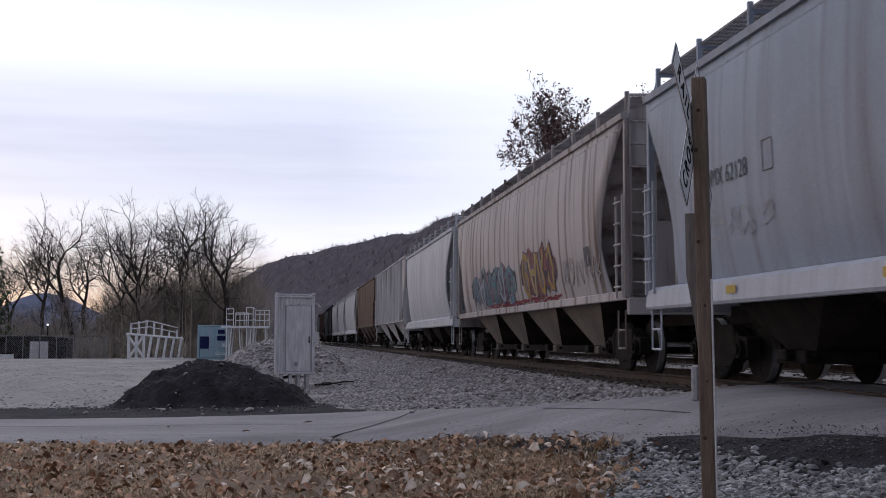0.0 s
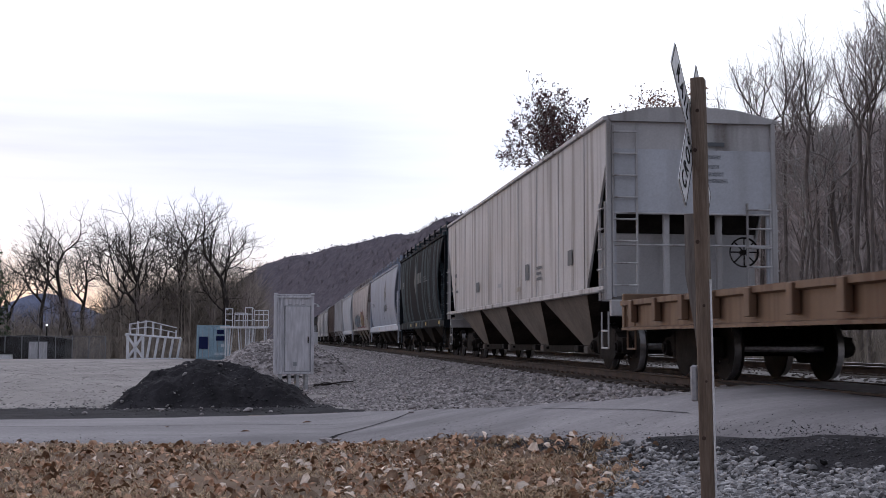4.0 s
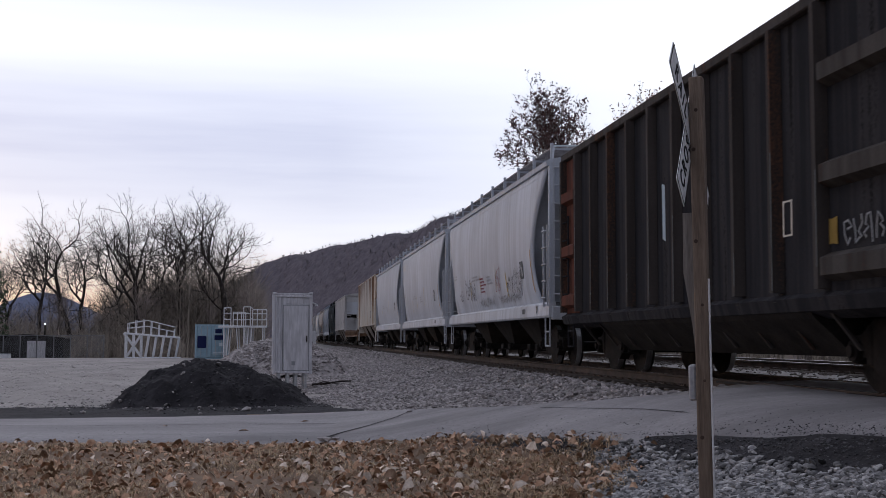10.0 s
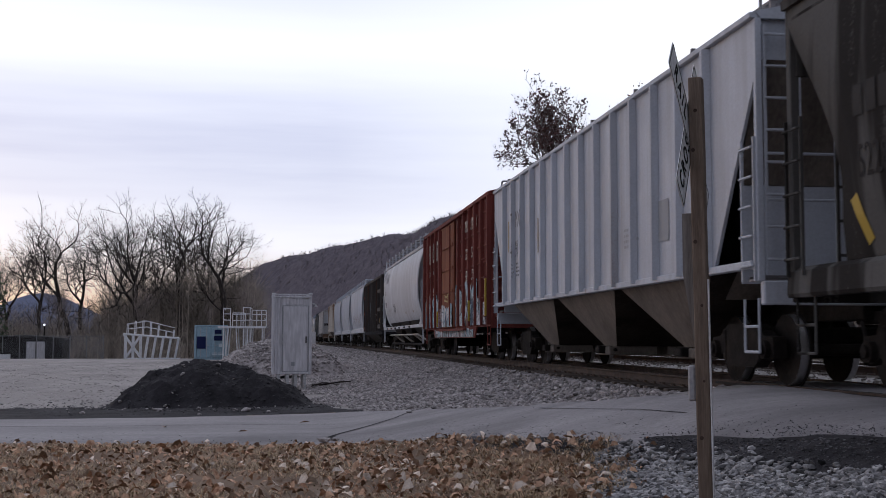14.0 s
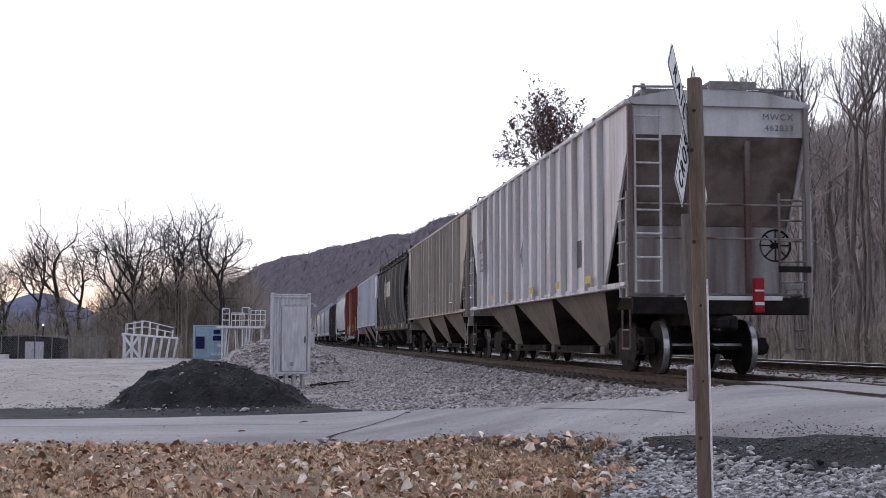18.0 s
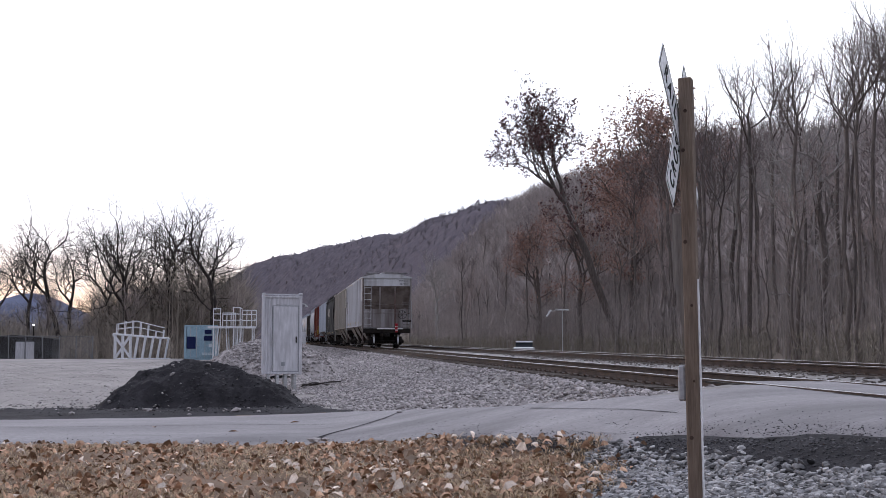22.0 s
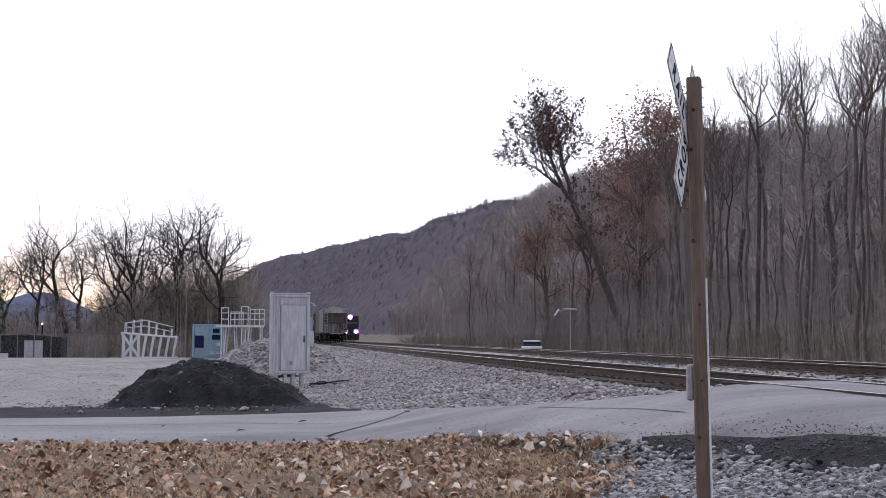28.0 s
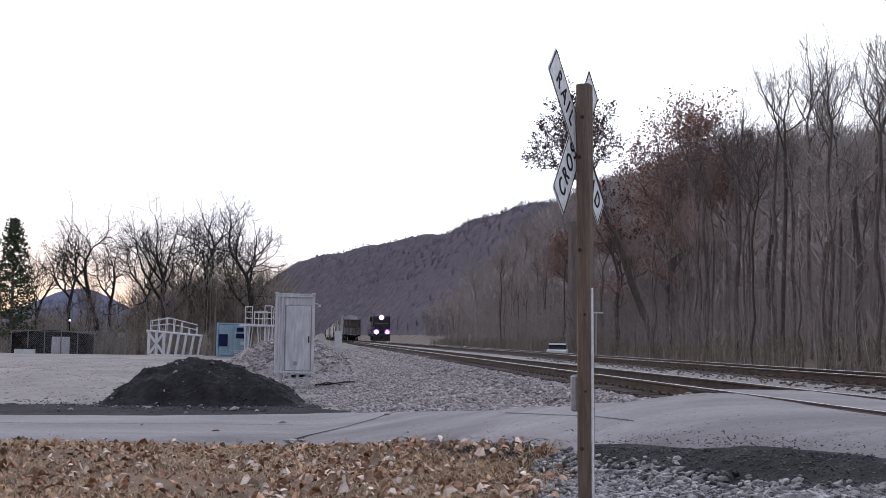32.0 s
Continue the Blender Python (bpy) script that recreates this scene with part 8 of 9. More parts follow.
    stand(fork_tree(531, 19.0, 0.28, "pale bare tree standing out on the hill", trunk=0.3, bark=M_BARKPALE, twig=M_BARKPALE), 36.0, 268.0, 0, 1.1)

    # evergreen by the yard
    rngc = np.random.default_rng(9)
    pine = tagged(empty("pine_tree"), label="dark green pine at the edge of the yard", category="tree")
    wood, tips = ([], []), []
    tube(wood, [(0, 0, -0.4), (0.1, 0, 6), (0, 0.1, 12), (0, 0, 16.5)], (0.28, 0.2, 0.1, 0.03), 7)
    for k in range(70):
        z = 3.0 + 13.3 * k / 69
        a = k * 2.39996
        l = (4.2 - 3.6 * (z - 3) / 13.3) * random.uniform(0.7, 1.1)
        e = Vector((l * math.cos(a), l * math.sin(a), z + 0.12 * l - 0.25))
        tube(wood, [(0, 0, z), (e.x * 0.5, e.y * 0.5, z + 0.1), e], (0.045, 0.03, 0.015), 3)
        for u in np.linspace(0.35, 1.0, 7):
            tips.append((e.x * u, e.y * u, z + (e.z - z) * u))
    tri_mesh("trunk", *wood, M_BARK, pine)
    v, t = leaf_cloud(rngc, tips, 9, 0.20, 0.26)
    tri_mesh("needles", v, t, M_NEEDLE, pine)
    stand(pine, -33.0, 140.0)


build_trees()


# ---- the wooded hill: thousands of bare trees in one mesh for each depth ----
def hill_woods(name, count, xr, yr, test, height, material, seed, sticks=13, width=0.10):
    rng = np.random.default_rng(seed)
    x, y = rng.uniform(*xr, count), rng.uniform(*yr, count)
    keep = test(x, y)
    x, y = x[keep], y[keep]
    n = len(x)
    z = ground_z(x, y) - 0.3
    h = height * rng.uniform(0.7, 1.25, n)
    V, T, base = [], [], 0
    for k in range(sticks):
        if k == 0:
            p = np.stack([x, y, z], 1)
            q = np.stack([x + rng.normal(0, 0.4, n), y, z + h], 1)
            w = np.full(n, width * 1.8)
        else:
            u = rng.uniform(0.25, 0.85, n)
            p = np.stack([x, y, z + h * u], 1)
            a = rng.uniform(0, 6.283, n)
            l = h * rng.uniform(0.16, 0.34, n) * (1.15 - 0.5 * u)
            q = p + np.stack([l * np.cos(a), l * np.sin(a), l * rng.uniform(0.6, 1.3, n)], 1)
            w = np.full(n, width * rng.uniform(0.5, 1.2))
        off = np.stack([w, -0.3 * w, 0 * w], 1)
        off2 = np.stack([0.2 * w, w, 0 * w], 1)
        V.append(np.stack([p - off, p + off, p + off2, q], 1).reshape(-1, 3))
        i = base + np.arange(n) * 4
        T += [np.stack([i, i + 1, i + 3], 1), np.stack([i + 1, i + 2, i + 3], 1), np.stack([i + 2, i, i + 3], 1)]
        base += n * 4
    return tagged(tri_mesh(name, np.concatenate(V), np.concatenate(T), material), label="dense leafless winter woods covering the hillside", kind="stuff")


hill_woods("hillside_woods", 12000, (28, 190), (60, 500), lambda x, y: (ridge_z(x, y) > 3.0) & (x > 42), 11.5, M_WOODS, 21, 15, 0.085)
hill_woods("lot_thicket", 3300, (-75, -3.5), (150, 230), lambda x, y: x / y > -0.112 + 0.035 * np.sin(x * 7.7 + y * 3.1), 12.0, M_THICKET, 23, 20, 0.05)
hill_woods("field_edge", 900, (-75, -12), (146, 200), lambda x, y: x / y < -0.09, 7.0, M_THICKET, 28, 16, 0.045)
hill_woods("lot_brush", 900, (-75, -3.5), (134, 160), lambda x, y: x < 100, 4.5, M_THICKET, 26, 14, 0.04)


def far_canopy():
    """The closed crowns of the woods on the far ridge, as one lumpy surface over the slope."""
    rng = np.random.default_rng(61)

    def height(X, Y):
        r = ridge_z(X, Y)
        bumps = 0.8 * np.sin(X * 0.55 + 2 * np.sin(Y * 0.21)) * np.sin(Y * 0.47 + 2 * np.sin(X * 0.17)) + rng.normal(0, 0.22, X.shape)
        return ground_z(X, Y) + (6.0 + bumps) * smooth(2.0, 9.0, r) * smooth(385, 440, Y) - 1.0
    ob = sheet("far_ridge_woods", steps((-170, 260, 2.6)), steps((385, 1060, 3.4)), height, M_HAZECANOPY, kind="stuff", label="closed grey-purple canopy of leafless woods on the ridge")
    return ob


far_canopy()
hill_woods("ridge_top_trees", 12000, (-170, 260), (390, 1040), lambda x, y: (ridge_z(x, y) > 30) | ((ridge_z(x, y) > 3) & (np.sin(x * 91.0 + y * 57.0) > 0.75)), 7.3, M_HAZEWOODS, 22, 17, 0.11)
hill_woods("trackside_brush", 1700, (24, 36), (40, 330), lambda x, y: x > np.interp(y, (40, 200, 330), (26, 31, 31)), 2.6, M_BRUSH, 24, 16, 0.022)
hill_woods("understorey", 5200, (29, 75), (40, 320), lambda x, y: x > np.interp(y, (40, 200, 330), (30, 34, 34)), 6.5, M_UNDER, 27, 13, 0.02)


def distant_ridge():
    bm = bmesh.new()
    n = 60
    top, low = [], []
    for k in range(n + 1):
        u = k / n
        x = -1500 + 1700 * u
        h = 84 * math.exp(-((x + 500) / 130) ** 2) + 75 * math.exp(-((x + 900) / 260) ** 2) + 50 * math.exp(-((x + 180) / 200) ** 2) + 6 * math.sin(x * 0.02)
        top.append(bm.verts.new((x, 2700, h)))
        low.append(bm.verts.new((x, 2600 - 300, -20)))
    for k in range(n):
        bm.faces.new((low[k], low[k + 1], top[k + 1], top[k]))
    return tagged(link_mesh("backdrop", bm, M_HAZEHILL, smooth=True), label="hazy blue mountain far beyond the valley", kind="structure")


distant_ridge()


# ---- ground litter ----
def leaf_litter(count, seed, material, thin=0.45, big=1.0):
    rng = np.random.default_rng(seed)
    x = rng.uniform(-7.5, 4.6, count)
    y = rng.uniform(9.0, 18.6, count)
    near = along(NEAR_EDGE, x)
    right = litter_edge(y) + rng.normal(0.03, 0.16, count)
    patch = 0.5 + 0.5 * np.sin(x * 1.9 + 1.2 * np.sin(y * 1.3)) * np.sin(y * 1.5 + np.sin(x * 2.3))
    keep = (y < near + 0.1) & (x < right) & (rng.random(count) < thin + (1 - thin) * smooth(-0.5, 2.2, x) * (0.4 + 0.6 * patch) + 0.25 * patch)
    x, y = x[keep], y[keep]
    n = len(x)
    z = ground_z(x, y) + rng.uniform(0.005, 0.04, n)
    s = (0.022 + 0.033 * rng.random(n) ** 1.5) * big
    a = rng.uniform(0, 6.283, n)
    tilt = rng.normal(0, 0.3, n)
    ux, uy, uz = np.cos(a) * s, np.sin(a) * s, np.sin(tilt) * s
    wx, wy, wz = -np.sin(a) * s * 0.42, np.cos(a) * s * 0.42, rng.normal(0, 0.4, n) * s
    curl = rng.uniform(0.1, 0.85, n) * s
    c = np.stack([x, y, z], 1)
    u, w, up = np.stack([ux, uy, uz], 1), np.stack([wx, wy, wz], 1), np.stack([0 * curl, 0 * curl, curl], 1)
    P = [c - u, c - u * 0.35 + w + up, c + u * 0.45 + w * 0.7 + up, c + u * 1.1, c + u * 0.45 - w * 0.7 + up, c - u * 0.35 - w + up]
    v = np.stack(P, 1).reshape(-1, 3)
    i = np.arange(n) * 6
    tri = np.concatenate([np.stack([i, i + 1, i + 5], 1), np.stack([i + 1, i + 2, i + 5], 1), np.stack([i + 2, i + 4, i + 5], 1), np.stack([i + 2, i + 3, i + 4], 1)])
    return tagged(tri_mesh("fallen_leaves", v, tri, material, flat=True), label="curled brown autumn leaves lying in dry grass", kind="stuff")


leaf_litter(13000, 5, M_LEAF, 0.35, 1.05)
leaf_litter(2600, 15, M_PALELEAF, 0.12, 1.4)
leaf_litter(1500, 17, M_LEAF, 0.2, 1.6)


def grass(name, count, xr, yr, test, hr, material, seed, label):
    rng = np.random.default_rng(seed)
    x, y = rng.uniform(*xr, count), rng.uniform(*yr, count)
    keep = test(x, y)
    x, y = x[keep], y[keep]
    n = len(x)
    z = ground_z(x, y) - 0.01
    h = rng.uniform(*hr, n)
    a = rng.uniform(0, 6.283, n)
    bend = rng.uniform(0.7, 1.9, n) * h
    w = rng.uniform(0.003, 0.006, n)
    c = np.stack([x, y, z], 1)
    side = np.stack([np.cos(a + 1.57) * w, np.sin(a + 1.57) * w, 0 * w], 1)
    mid = c + np.stack([np.cos(a) * bend * 0.35, np.sin(a) * bend * 0.35, h * 0.5], 1)
    top = c + np.stack([np.cos(a) * bend, np.sin(a) * bend, h * 0.55], 1)
    v = np.stack([c - side, c + side, mid + side * 0.7, mid - side * 0.7, top], 1).reshape(-1, 3)
    i = np.arange(n) * 5
    tri = np.concatenate([np.stack([i, i + 1, i + 2], 1), np.stack([i, i + 2, i + 3], 1), np.stack([i + 3, i + 2, i + 4], 1)])
    return tagged(tri_mesh(name, v, tri, material), label=label, kind="stuff")


def verge(x, y):
    return (y < along(NEAR_EDGE, x) + 0.05) & (x < litter_edge(y) - 0.03 + 0.13 * np.sin(x * 913.0 + y * 577.0))


grass("dry_grass", 100000, (-7.5, 4.6), (9, 18.6), lambda x, y: verge(x, y) & (np.sin(x * 1.7 + 2.0 * np.sin(y * 0.9)) + np.sin(y * 2.3 + x * 0.6) + 0.9 * np.sin(x * 391.0 + y * 717.0) > -0.2), (0.03, 0.10), M_STRAW, 6, "thin straw-coloured winter grass")
grass("straw_tuft", 14000, (1.8, 4.4), (10.5, 16.8), lambda x, y: verge(x, y) & (np.sin(x * 5 + y * 2) + np.sin(y * 3.1) > -0.3), (0.06, 0.15), M_STRAW, 7, "thick pale straw tufts at the edge of the ballast")
grass("green_grass", 3500, (-6, 3), (10, 18.4), lambda x, y: verge(x, y) & (np.sin(x * 1.3 + 0.5) * np.sin(y * 1.1 + x) > 0.45), (0.03, 0.07), M_GREEN, 8, "sparse green grass blades among the leaves")


# ---- stones ----
def stone_points(seed, squash=0.7):
    rng = random.Random(seed)
    bm = bmesh.new()
    bmesh.ops.create_icosphere(bm, subdivisions=1, radius=1.0)
    for v in bm.verts:
        v.co *= rng.uniform(0.58, 1.28)
        v.co.z *= squash
    v = np.array([tuple(p.co) for p in bm.verts])
    f = np.array([[p.index for p in q.verts] for q in bm.faces])
    bm.free()
    return v, f


def scatter_stones(name, x, y, z, s, material, seed, label):
    rng = np.random.default_rng(seed)
    kinds = [stone_points(seed * 10 + k) for k in range(8)]
    V, T, base = [], [], 0
    for k in range(8):
        idx = np.arange(k, len(x), 8)
        v0, f0 = kinds[k]
        a = rng.uniform(0, 6.283, len(idx))
        st = rng.uniform(0.75, 1.35, (len(idx), 1))
        vx = v0[None, :, 0] * st
        px = vx * np.cos(a)[:, None] - v0[None, :, 1] * np.sin(a)[:, None]
        py = vx * np.sin(a)[:, None] + v0[None, :, 1] * np.cos(a)[:, None]
        pz = np.repeat(v0[None, :, 2], len(idx), 0) + rng.normal(0, 0.25, (len(idx), 1)) * px
        P = np.stack([px, py, pz], 2) * s[idx][:, None, None] + np.stack([x[idx], y[idx], z[idx]], 1)[:, None, :]
        V.append(P.reshape(-1, 3))
        T.append((f0[None] + (base + np.arange(len(idx)) * len(v0))[:, None, None]).reshape(-1, 3))
        base += len(idx) * len(v0)
    return tagged(tri_mesh(name, np.concatenate(V), np.concatenate(T), material, flat=True), label=label, kind="stuff")


def surface(x, y):
    g = ground_z(x, y)
    b = np.where((x > 4.4) & (x < 15.8), bed_z(x, y), -9)
    return np.maximum(g, b)


def near_ballast(count, seed):
    rng = np.random.default_rng(seed)
    x, y = rng.uniform(2.3, 4.9, count), rng.uniform(7.0, 12.4, count)
    near = along(NEAR_EDGE, x)
    left = litter_edge(y) - 0.03 + rng.normal(0, 0.17, count)
    keep = (x < edge_x(y) - apron_w(y) + np.abs(rng.normal(0, 0.16, count))) & (y < near - 0.2) & (x > left)
    return x[keep], y[keep], rng


bx, by, rng_s = near_ballast(21000, 31)
scatter_stones("ballast_stones", bx, by, surface(bx, by) + rng_s.uniform(0.0, 0.03, len(bx)), rng_s.uniform(0.018, 0.043, len(bx)), M_NEARSTONE, 32, "loose angular grey ballast stones")

# the nearest ones as single stones
stone_ob = []
for k in range(6):
    v0, f0 = stone_points(900 + k)
    me = bpy.data.meshes.new("stone")
    me.from_pydata(v0.tolist(), [], f0.tolist())
    me.materials.append(M_STONE)
    me.polygons.foreach_set("use_smooth", [False] * len(me.polygons))
    stone_ob.append(me)
for k in range(280):
    x = random.uniform(2.6, 5.6)
    y = random.uniform(8.6, 12.2)
    if y > float(along(NEAR_EDGE, x)) - 0.4 or x < 2.95 + 0.27 * (y - 10.0) or x > float(edge_x(y) - apron_w(y)):
        continue
    o = new("stone", stone_ob[k % 6])
    o.parent = bed
    s = random.uniform(0.026, 0.045)
    o.matrix_basis = pose(x, y, float(surface(x, y)) + 0.022, random.uniform(0, 40), random.uniform(0, 40), random.uniform(0, 360)) @ Matrix.Diagonal((s * 1.2, s, s, 1))

rng_g = np.random.default_rng(41)
gx, gy = rng_g.uniform(-1.5, 6.3, 42000), 15.5 + 57 * rng_g.random(42000) ** 1.5
keep = (gy > along(FAR_EDGE, gx) + 0.15 + 0.12 * np.sin(gx * 7)) & ((gy > np.minimum(26.4, along(FAR_EDGE, gx) + 1.4) + 0.25 * np.sin(gx * 3.0)) | (gx > 3.5)) & (gx > 1.2 - 0.05 * (gy - 22) + 0.6 * np.sin(gy)) & (rng_g.random(42000) < 0.9)
gx, gy = gx[keep], gy[keep]
scatter_stones("gravel_slope_stones", gx, gy, surface(gx, gy) + 0.01, rng_g.uniform(0.02, 0.065, len(gx)), M_STONES, 42, "pale crushed stone on the slope below the track")
lx, ly = rng_g.uniform(-16, 2, 9000), 24 + 60 * rng_g.random(9000) ** 1.5
keep = ly > along(FAR_EDGE, lx) + 3.0
lx, ly = lx[keep], ly[keep]
scatter_stones("lot_stones", lx, ly, ground_z(lx, ly), rng_g.uniform(0.012, 0.04, len(lx)), M_STONES, 43, "scattered small stones on the lot")
tx, ty = rng_g.uniform(6.0, 15.2, 9000), 9 + 45 * rng_g.random(9000) ** 1.4
keep = (ty < along(NEAR_EDGE, tx) - 0.3) | (ty > along(FAR_EDGE, tx) + 0.3)
keep &= (np.abs(np.abs(tx - TRACK_X) - 0.7525) > 0.12) & (np.abs(np.abs(tx - TRACK2_X) - 0.7525) > 0.12)
tx, ty = tx[keep], ty[keep]
# dirty stones, their tone lowered for shade along the rails
scatter_stones("track_stones", tx, ty, surface(tx, ty) + 0.005, rng_g.uniform(0.02, 0.05, len(tx)), stuff_mat("dirty_stone", (0.055, 0.046, 0.042), (0.16, 0.137, 0.122), 5.0, fine=30, bump=0.3, per_piece=0.4, island=True), 44, "dirty ballast stones between the rails")
# crumbs on the asphalt heap and along the tar strip
hx, hy = rng_g.normal(-1.6, 1.7, 1300), rng_g.normal(28.2, 1.3, 1300)
keep = hy > along(FAR_EDGE, hx) + 0.1
hx, hy = hx[keep], hy[keep]


def heap_top(x, y, of=asphalt_heap):
    me = of.data
    n = 65
    xs = np.array([v.co for v in me.vertices]).reshape(n, n, 3)
    X0, X1, Y0, Y1 = xs[0, 0, 0], xs[0, -1, 0], xs[0, 0, 1], xs[-1, 0, 1]
    i = np.clip(((x - X0) / (X1 - X0) * (n - 1)).round().astype(int), 0, n - 1)
    j = np.clip(((y - Y0) / (Y1 - Y0) * (n - 1)).round().astype(int), 0, n - 1)
    inside = (x > X0) & (x < X1) & (y > Y0) & (y < Y1)
    return np.where(inside, np.maximum(xs[j, i, 2], ground_z(x, y)), ground_z(x, y))


hz = heap_top(hx, hy)
qx, qy = rng_g.normal(0.05, 1.15, 3200), rng_g.normal(49.2, 1.1, 3200)
scatter_stones("gravel_heap_stones", qx, qy, heap_top(qx, qy, gravel_heap), rng_g.uniform(0.03, 0.085, 3200), M_STONES, 49, "pale crushed stones on the gravel heap")
wx, wy = rng_g.uniform(-0.5, 6.2, 9000), 55 + 75 * rng_g.random(9000) ** 1.3
scatter_stones("far_slope_stones", wx, wy, surface(wx, wy), rng_g.uniform(0.04, 0.11, 9000), M_STONES, 50, "pale crushed stone on the far slope")
dark = rng_g.random(len(hx)) < 0.955
scatter_stones("asphalt_crumbs", hx[dark], hy[dark], hz[dark], rng_g.uniform(0.012, 0.035, dark.sum()), stuff_mat("asphalt_crumb", (0.02, 0.02, 0.022), (0.07, 0.066, 0.07), 5.0, fine=30, bump=0.3, per_piece=0.4, island=True), 45, "black asphalt lumps on the heap")
scatter_stones("pale_crumbs", hx[~dark], hy[~dark], hz[~dark] + 0.01, 0.012 + 0.05 * rng_g.random((~dark).sum()) ** 2, M_STONES, 46, "a few pale stones on the asphalt heap")


# crumbs of asphalt strewn along the lane's near edge
cx = rng_g.uniform(-6, 7, 15000)
cy = along(NEAR_EDGE, cx) + 0.02 + rng_g.exponential(0.75, 15000)
keep = (cy < along(FAR_EDGE, cx) - 1.0) & (rng_g.random(15000) < 0.04 + 0.96 * smooth(1.5, 4, cx) * (0.35 + 0.65 * (np.sin(cx * 3.1 + cy * 1.9) * np.sin(cy * 2.7) > -0.1)))
cx, cy = cx[keep], cy[keep]
cz = np.array([road_at(a, b) for a, b in zip(cx, cy)])
scatter_stones("lane_crumbs", cx, cy, cz, 0.0025 + 0.008 * rng_g.random(len(cx)) ** 4, M_GRIT, 47, "black asphalt crumbs along the lane's edge")
ex_, ey_ = rng_g.uniform(2.3, 5.5, 22000), rng_g.uniform(7.5, 15.5, 22000)
keep = (ey_ < along(NEAR_EDGE, ex_) + 0.3) & (ex_ > edge_x(ey_) - apron_w(ey_) - 0.15)
ex_, ey_ = ex_[keep], ey_[keep]
scatter_stones("apron_crumbs", ex_, ey_, surface(ex_, ey_), 0.005 + 0.016 * rng_g.random(len(ex_)) ** 3, M_GRIT, 48, "dark crumbled edge of the asphalt apron")


# ---- small things ----
def rock(x, y, s, name="rock", material=None, label="pale loose stone lying on the lane"):
    v0, f0 = stone_points(int(abs(x * 100)) + 3)
    o = raw(name, [(a * s * 1.5, b * s, c * s * 0.8) for a, b, c in v0.tolist()], f0.tolist(), material or M_STONES)
    o.matrix_basis = pose(x, y, max(float(surface(x, y)), road_at(x, y) if float(along(NEAR_EDGE, x)) < y < float(along(FAR_EDGE, x)) else -9) + s * 0.4, 0, 0, x * 70)
    return tagged(o, label=label, category="stone")


for x, y, s in ((0.62, 17.75, 0.09), (0.78, 17.9, 0.06), (0.48, 17.6, 0.05), (2.35, 22.4, 0.07), (-0.75, 26.3, 0.10), (-2.6, 26.4, 0.07), (-4.0, 25.6, 0.06), (2.2, 21.2, 0.04)):
    rock(x, y, s)
for x, y in ((-1.9, 20.6), (-0.6, 19.6), (0.4, 21.5)):
    bm = bmesh.new()
    vs = [bm.verts.new(p) for p in ((-0.09, 0, 0), (0, 0.04, 0.03), (0.10, 0, 0.01), (0, -0.04, 0.03))]
    bm.faces.new(vs)
    o = link_mesh("leaf", bm, M_LEAF)
    o.matrix_basis = pose(x, y, road_at(x, y) + 0.006, 0, 0, x * 50)
    tagged(o, label="single dry leaf lying on the asphalt", category="leaf")


def stick(points, r, label="dark broken branch lying on the gravel"):
    out = ([], [])
    tube(out, [(x, y, float(surface(x, y)) + r * 0.6 + dz) for x, y, dz in points], [r * (1 - 0.15 * i) for i in range(len(points))], 5)
    return tagged(tri_mesh("branch", *out, M_BARKDARK), label=label, category="branch")


stick(((0.95, 39.6, 0.02), (1.4, 39.5, 0.05), (1.9, 40.0, 0.09), (2.25, 40.6, 0.02)), 0.045)
stick(((0.9, 39.2, 0.0), (1.3, 39.0, 0.15), (1.9, 39.4, 0.0)), 0.02)


def marker(x, y):
    m = tagged(empty("trackside_marker", pose(x, y, float(surface(x, y)) - 0.05)), label="short white trackside marker post", category="marker post", group="marker posts beside the far track")
    bm = bmesh.new()
    box(bm, -0.03, 0.03, -0.03, 0.03, 0, 0.55)
    part("stake", bm, M_GALV, m)
    bm = bmesh.new()
    box(bm, -0.14, 0.14, -0.035, -0.031, 0.35, 0.75, 0.0)
    part("plate", bm, M_SIGN, m)


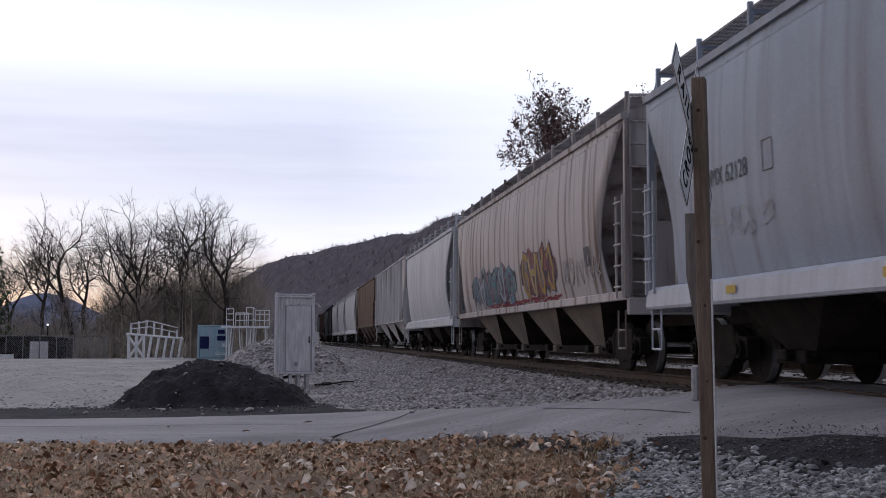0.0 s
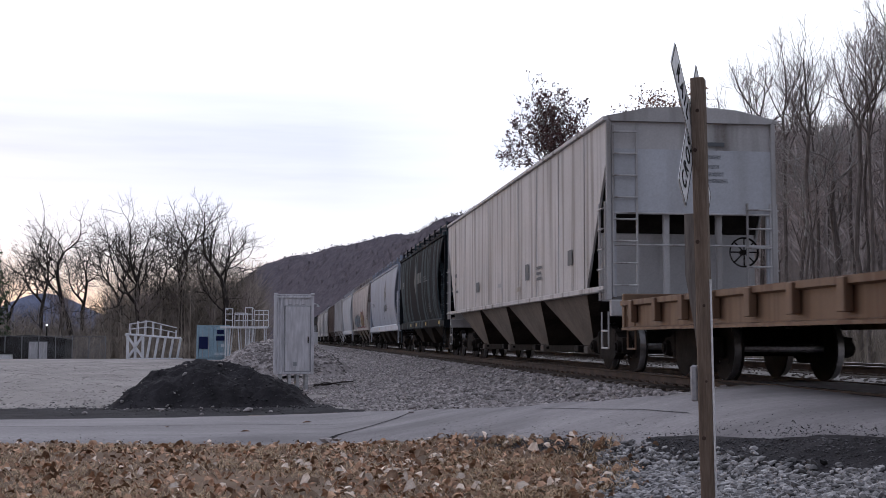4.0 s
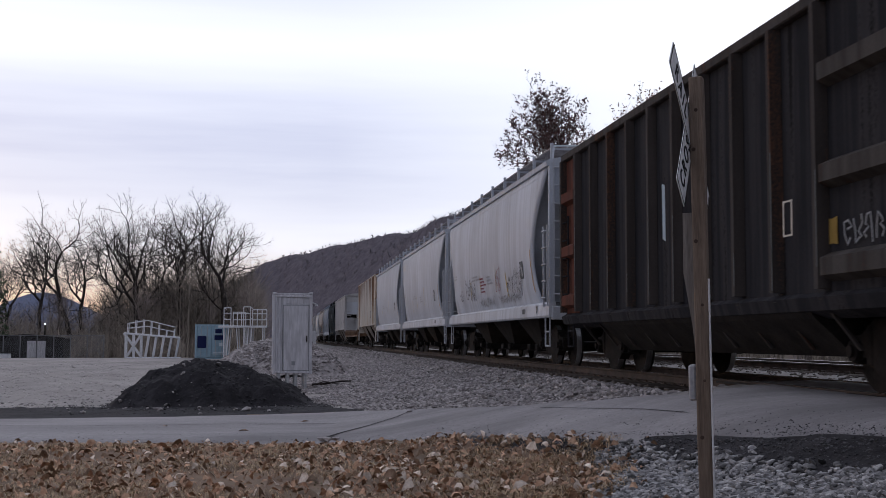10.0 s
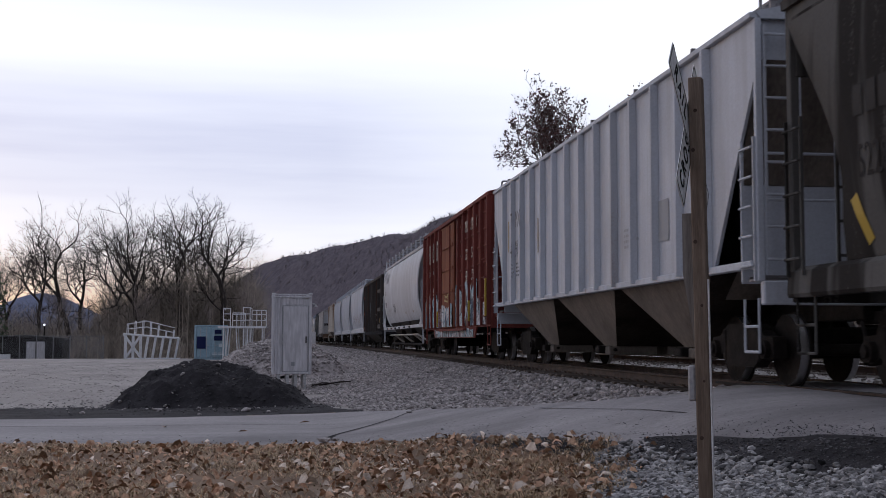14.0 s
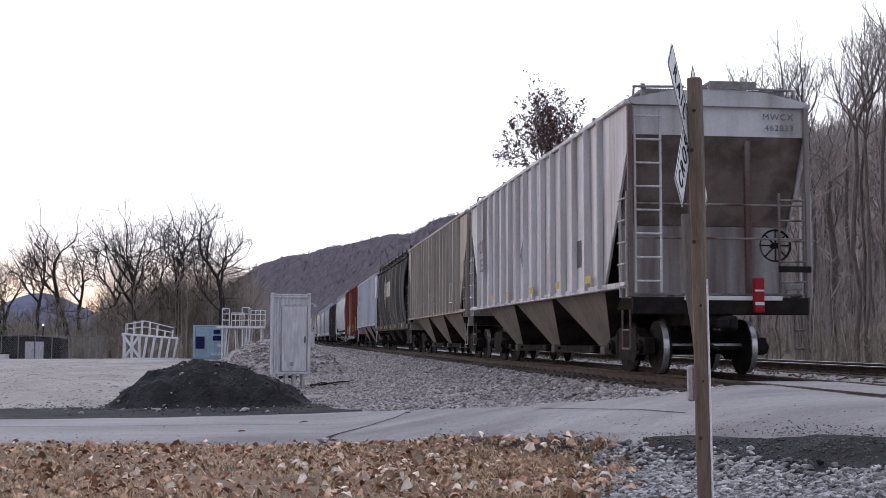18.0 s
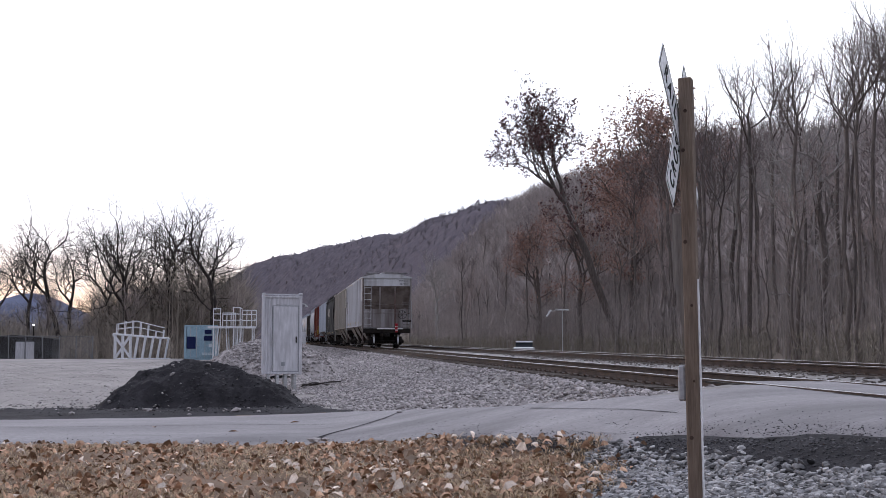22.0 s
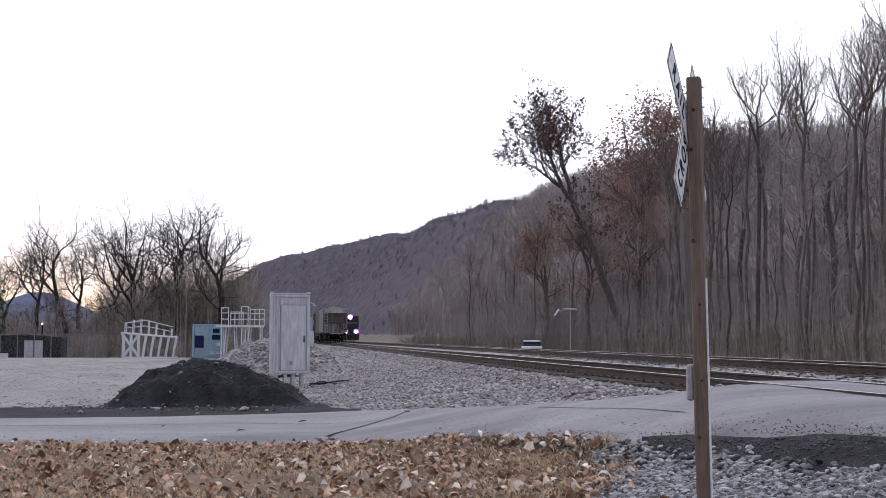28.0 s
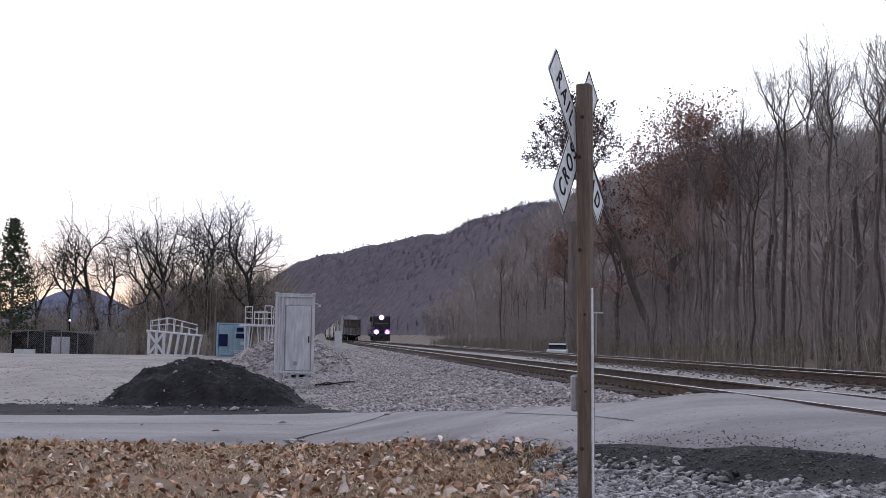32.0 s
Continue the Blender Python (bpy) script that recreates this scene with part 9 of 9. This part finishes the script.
def beyond_tracks():
    # street lamp and a parked car on the lane beyond the tracks
    x, y = 25.6, 107.7
    lamp = tagged(empty("street_lamp", pose(x, y, float(ground_z(x, y)) - 0.05)), label="grey pole with two white angled lamp heads", category="street lamp")
    bm = bmesh.new()
    bar(bm, (0.35, 0, 0), (0.35, 0, 4.55), 0.045, 8)
    part("pole", bm, M_GALV, lamp)
    bm = bmesh.new()
    bar(bm, (-0.95, 0, 4.45), (0.75, 0, 4.62), 0.03, 8)
    part("arm", bm, M_GALV, lamp)
    for x0, tilt in ((-0.9, -55), (0.1, 8), (0.6, 4)):
        bm = bmesh.new()
        box(bm, -0.36, 0.36, -0.14, 0.14, -0.05, 0.05, 0.02)
        o = part("lamp_head", bm, M_WHITEPIPE, lamp)
        o.matrix_basis = pose(x0, 0, 4.62 if x0 > -0.5 else 4.3, 0, tilt, 0)
    x, y = 23.6, 110.0
    z = float(ground_z(x, y))
    car = tagged(empty("parked_car", pose(22.9, y, z + 0.16, 0, 0, -14)), label="white parked car beyond the tracks", category="car")
    bm = bmesh.new()
    prism(bm, [(-2.2, 0.35), (2.2, 0.35), (2.25, 0.75), (1.9, 0.95), (1.0, 1.02), (-1.5, 1.02), (-2.2, 0.95)], "x", -0.88, 0.88)
    for v in bm.verts:
        v.co.x, v.co.y = v.co.x, v.co.y
    part("body", bm, M_WHITEPIPE, car)
    bm = bmesh.new()
    prism(bm, [(-0.5, 1.03), (0.95, 1.03), (0.35, 1.45), (-0.3, 1.45)], "x", -0.78, 0.78)
    part("window_band", bm, M_GLASS, car)
    bm = bmesh.new()
    prism(bm, [(-0.6, 1.455), (0.45, 1.455), (0.3, 1.58), (-0.5, 1.58)], "x", -0.76, 0.76)
    part("roof", bm, M_WHITEPIPE, car)
    for sx in (-0.8, 0.8):
        for sy in (-1.4, 1.4):
            bm = bmesh.new()
            disc(bm, (sx, sy, 0.32), (1, 0, 0), 0.33, 0.2, 18)
            w = part("wheel", bm, M_BLACK, car)
            bm = bmesh.new()
            disc(bm, (sx * 1.14, sy, 0.32), (1, 0, 0), 0.19, 0.03, 14)
            part("rim", bm, M_GALV, w)
    for k in range(2):
        marker(16.3 + 0.62 * k, 126.0)
    # white relay box beside the near track and a small sign on the second one
    bx = tagged(empty("relay_box", pose(3.6, 150.0, -0.6)), label="white trackside relay box on a pad", category="relay box")
    bm = bmesh.new()
    box(bm, -0.45, 0.45, 0, 0.8, 0.0, 2.1, 0.03)
    part("body", bm, M_WHITEPIPE, bx)
    bm = bmesh.new()
    box(bm, -0.95, -0.05, -0.1, 0.1, 0.0, 0.25, 0.02)
    part("pad", bm, M_WHITEPIPE, bx)
    for x in (-0.2, 0.0, 0.2):
        bm = bmesh.new()
        bar(bm, (x, 0.4, 2.1), (x, 0.4, 2.9), 0.05, 8)
        part("vent_pipe", bm, M_GALV, bx)


beyond_tracks()


def motions():
    key_train()


motions()
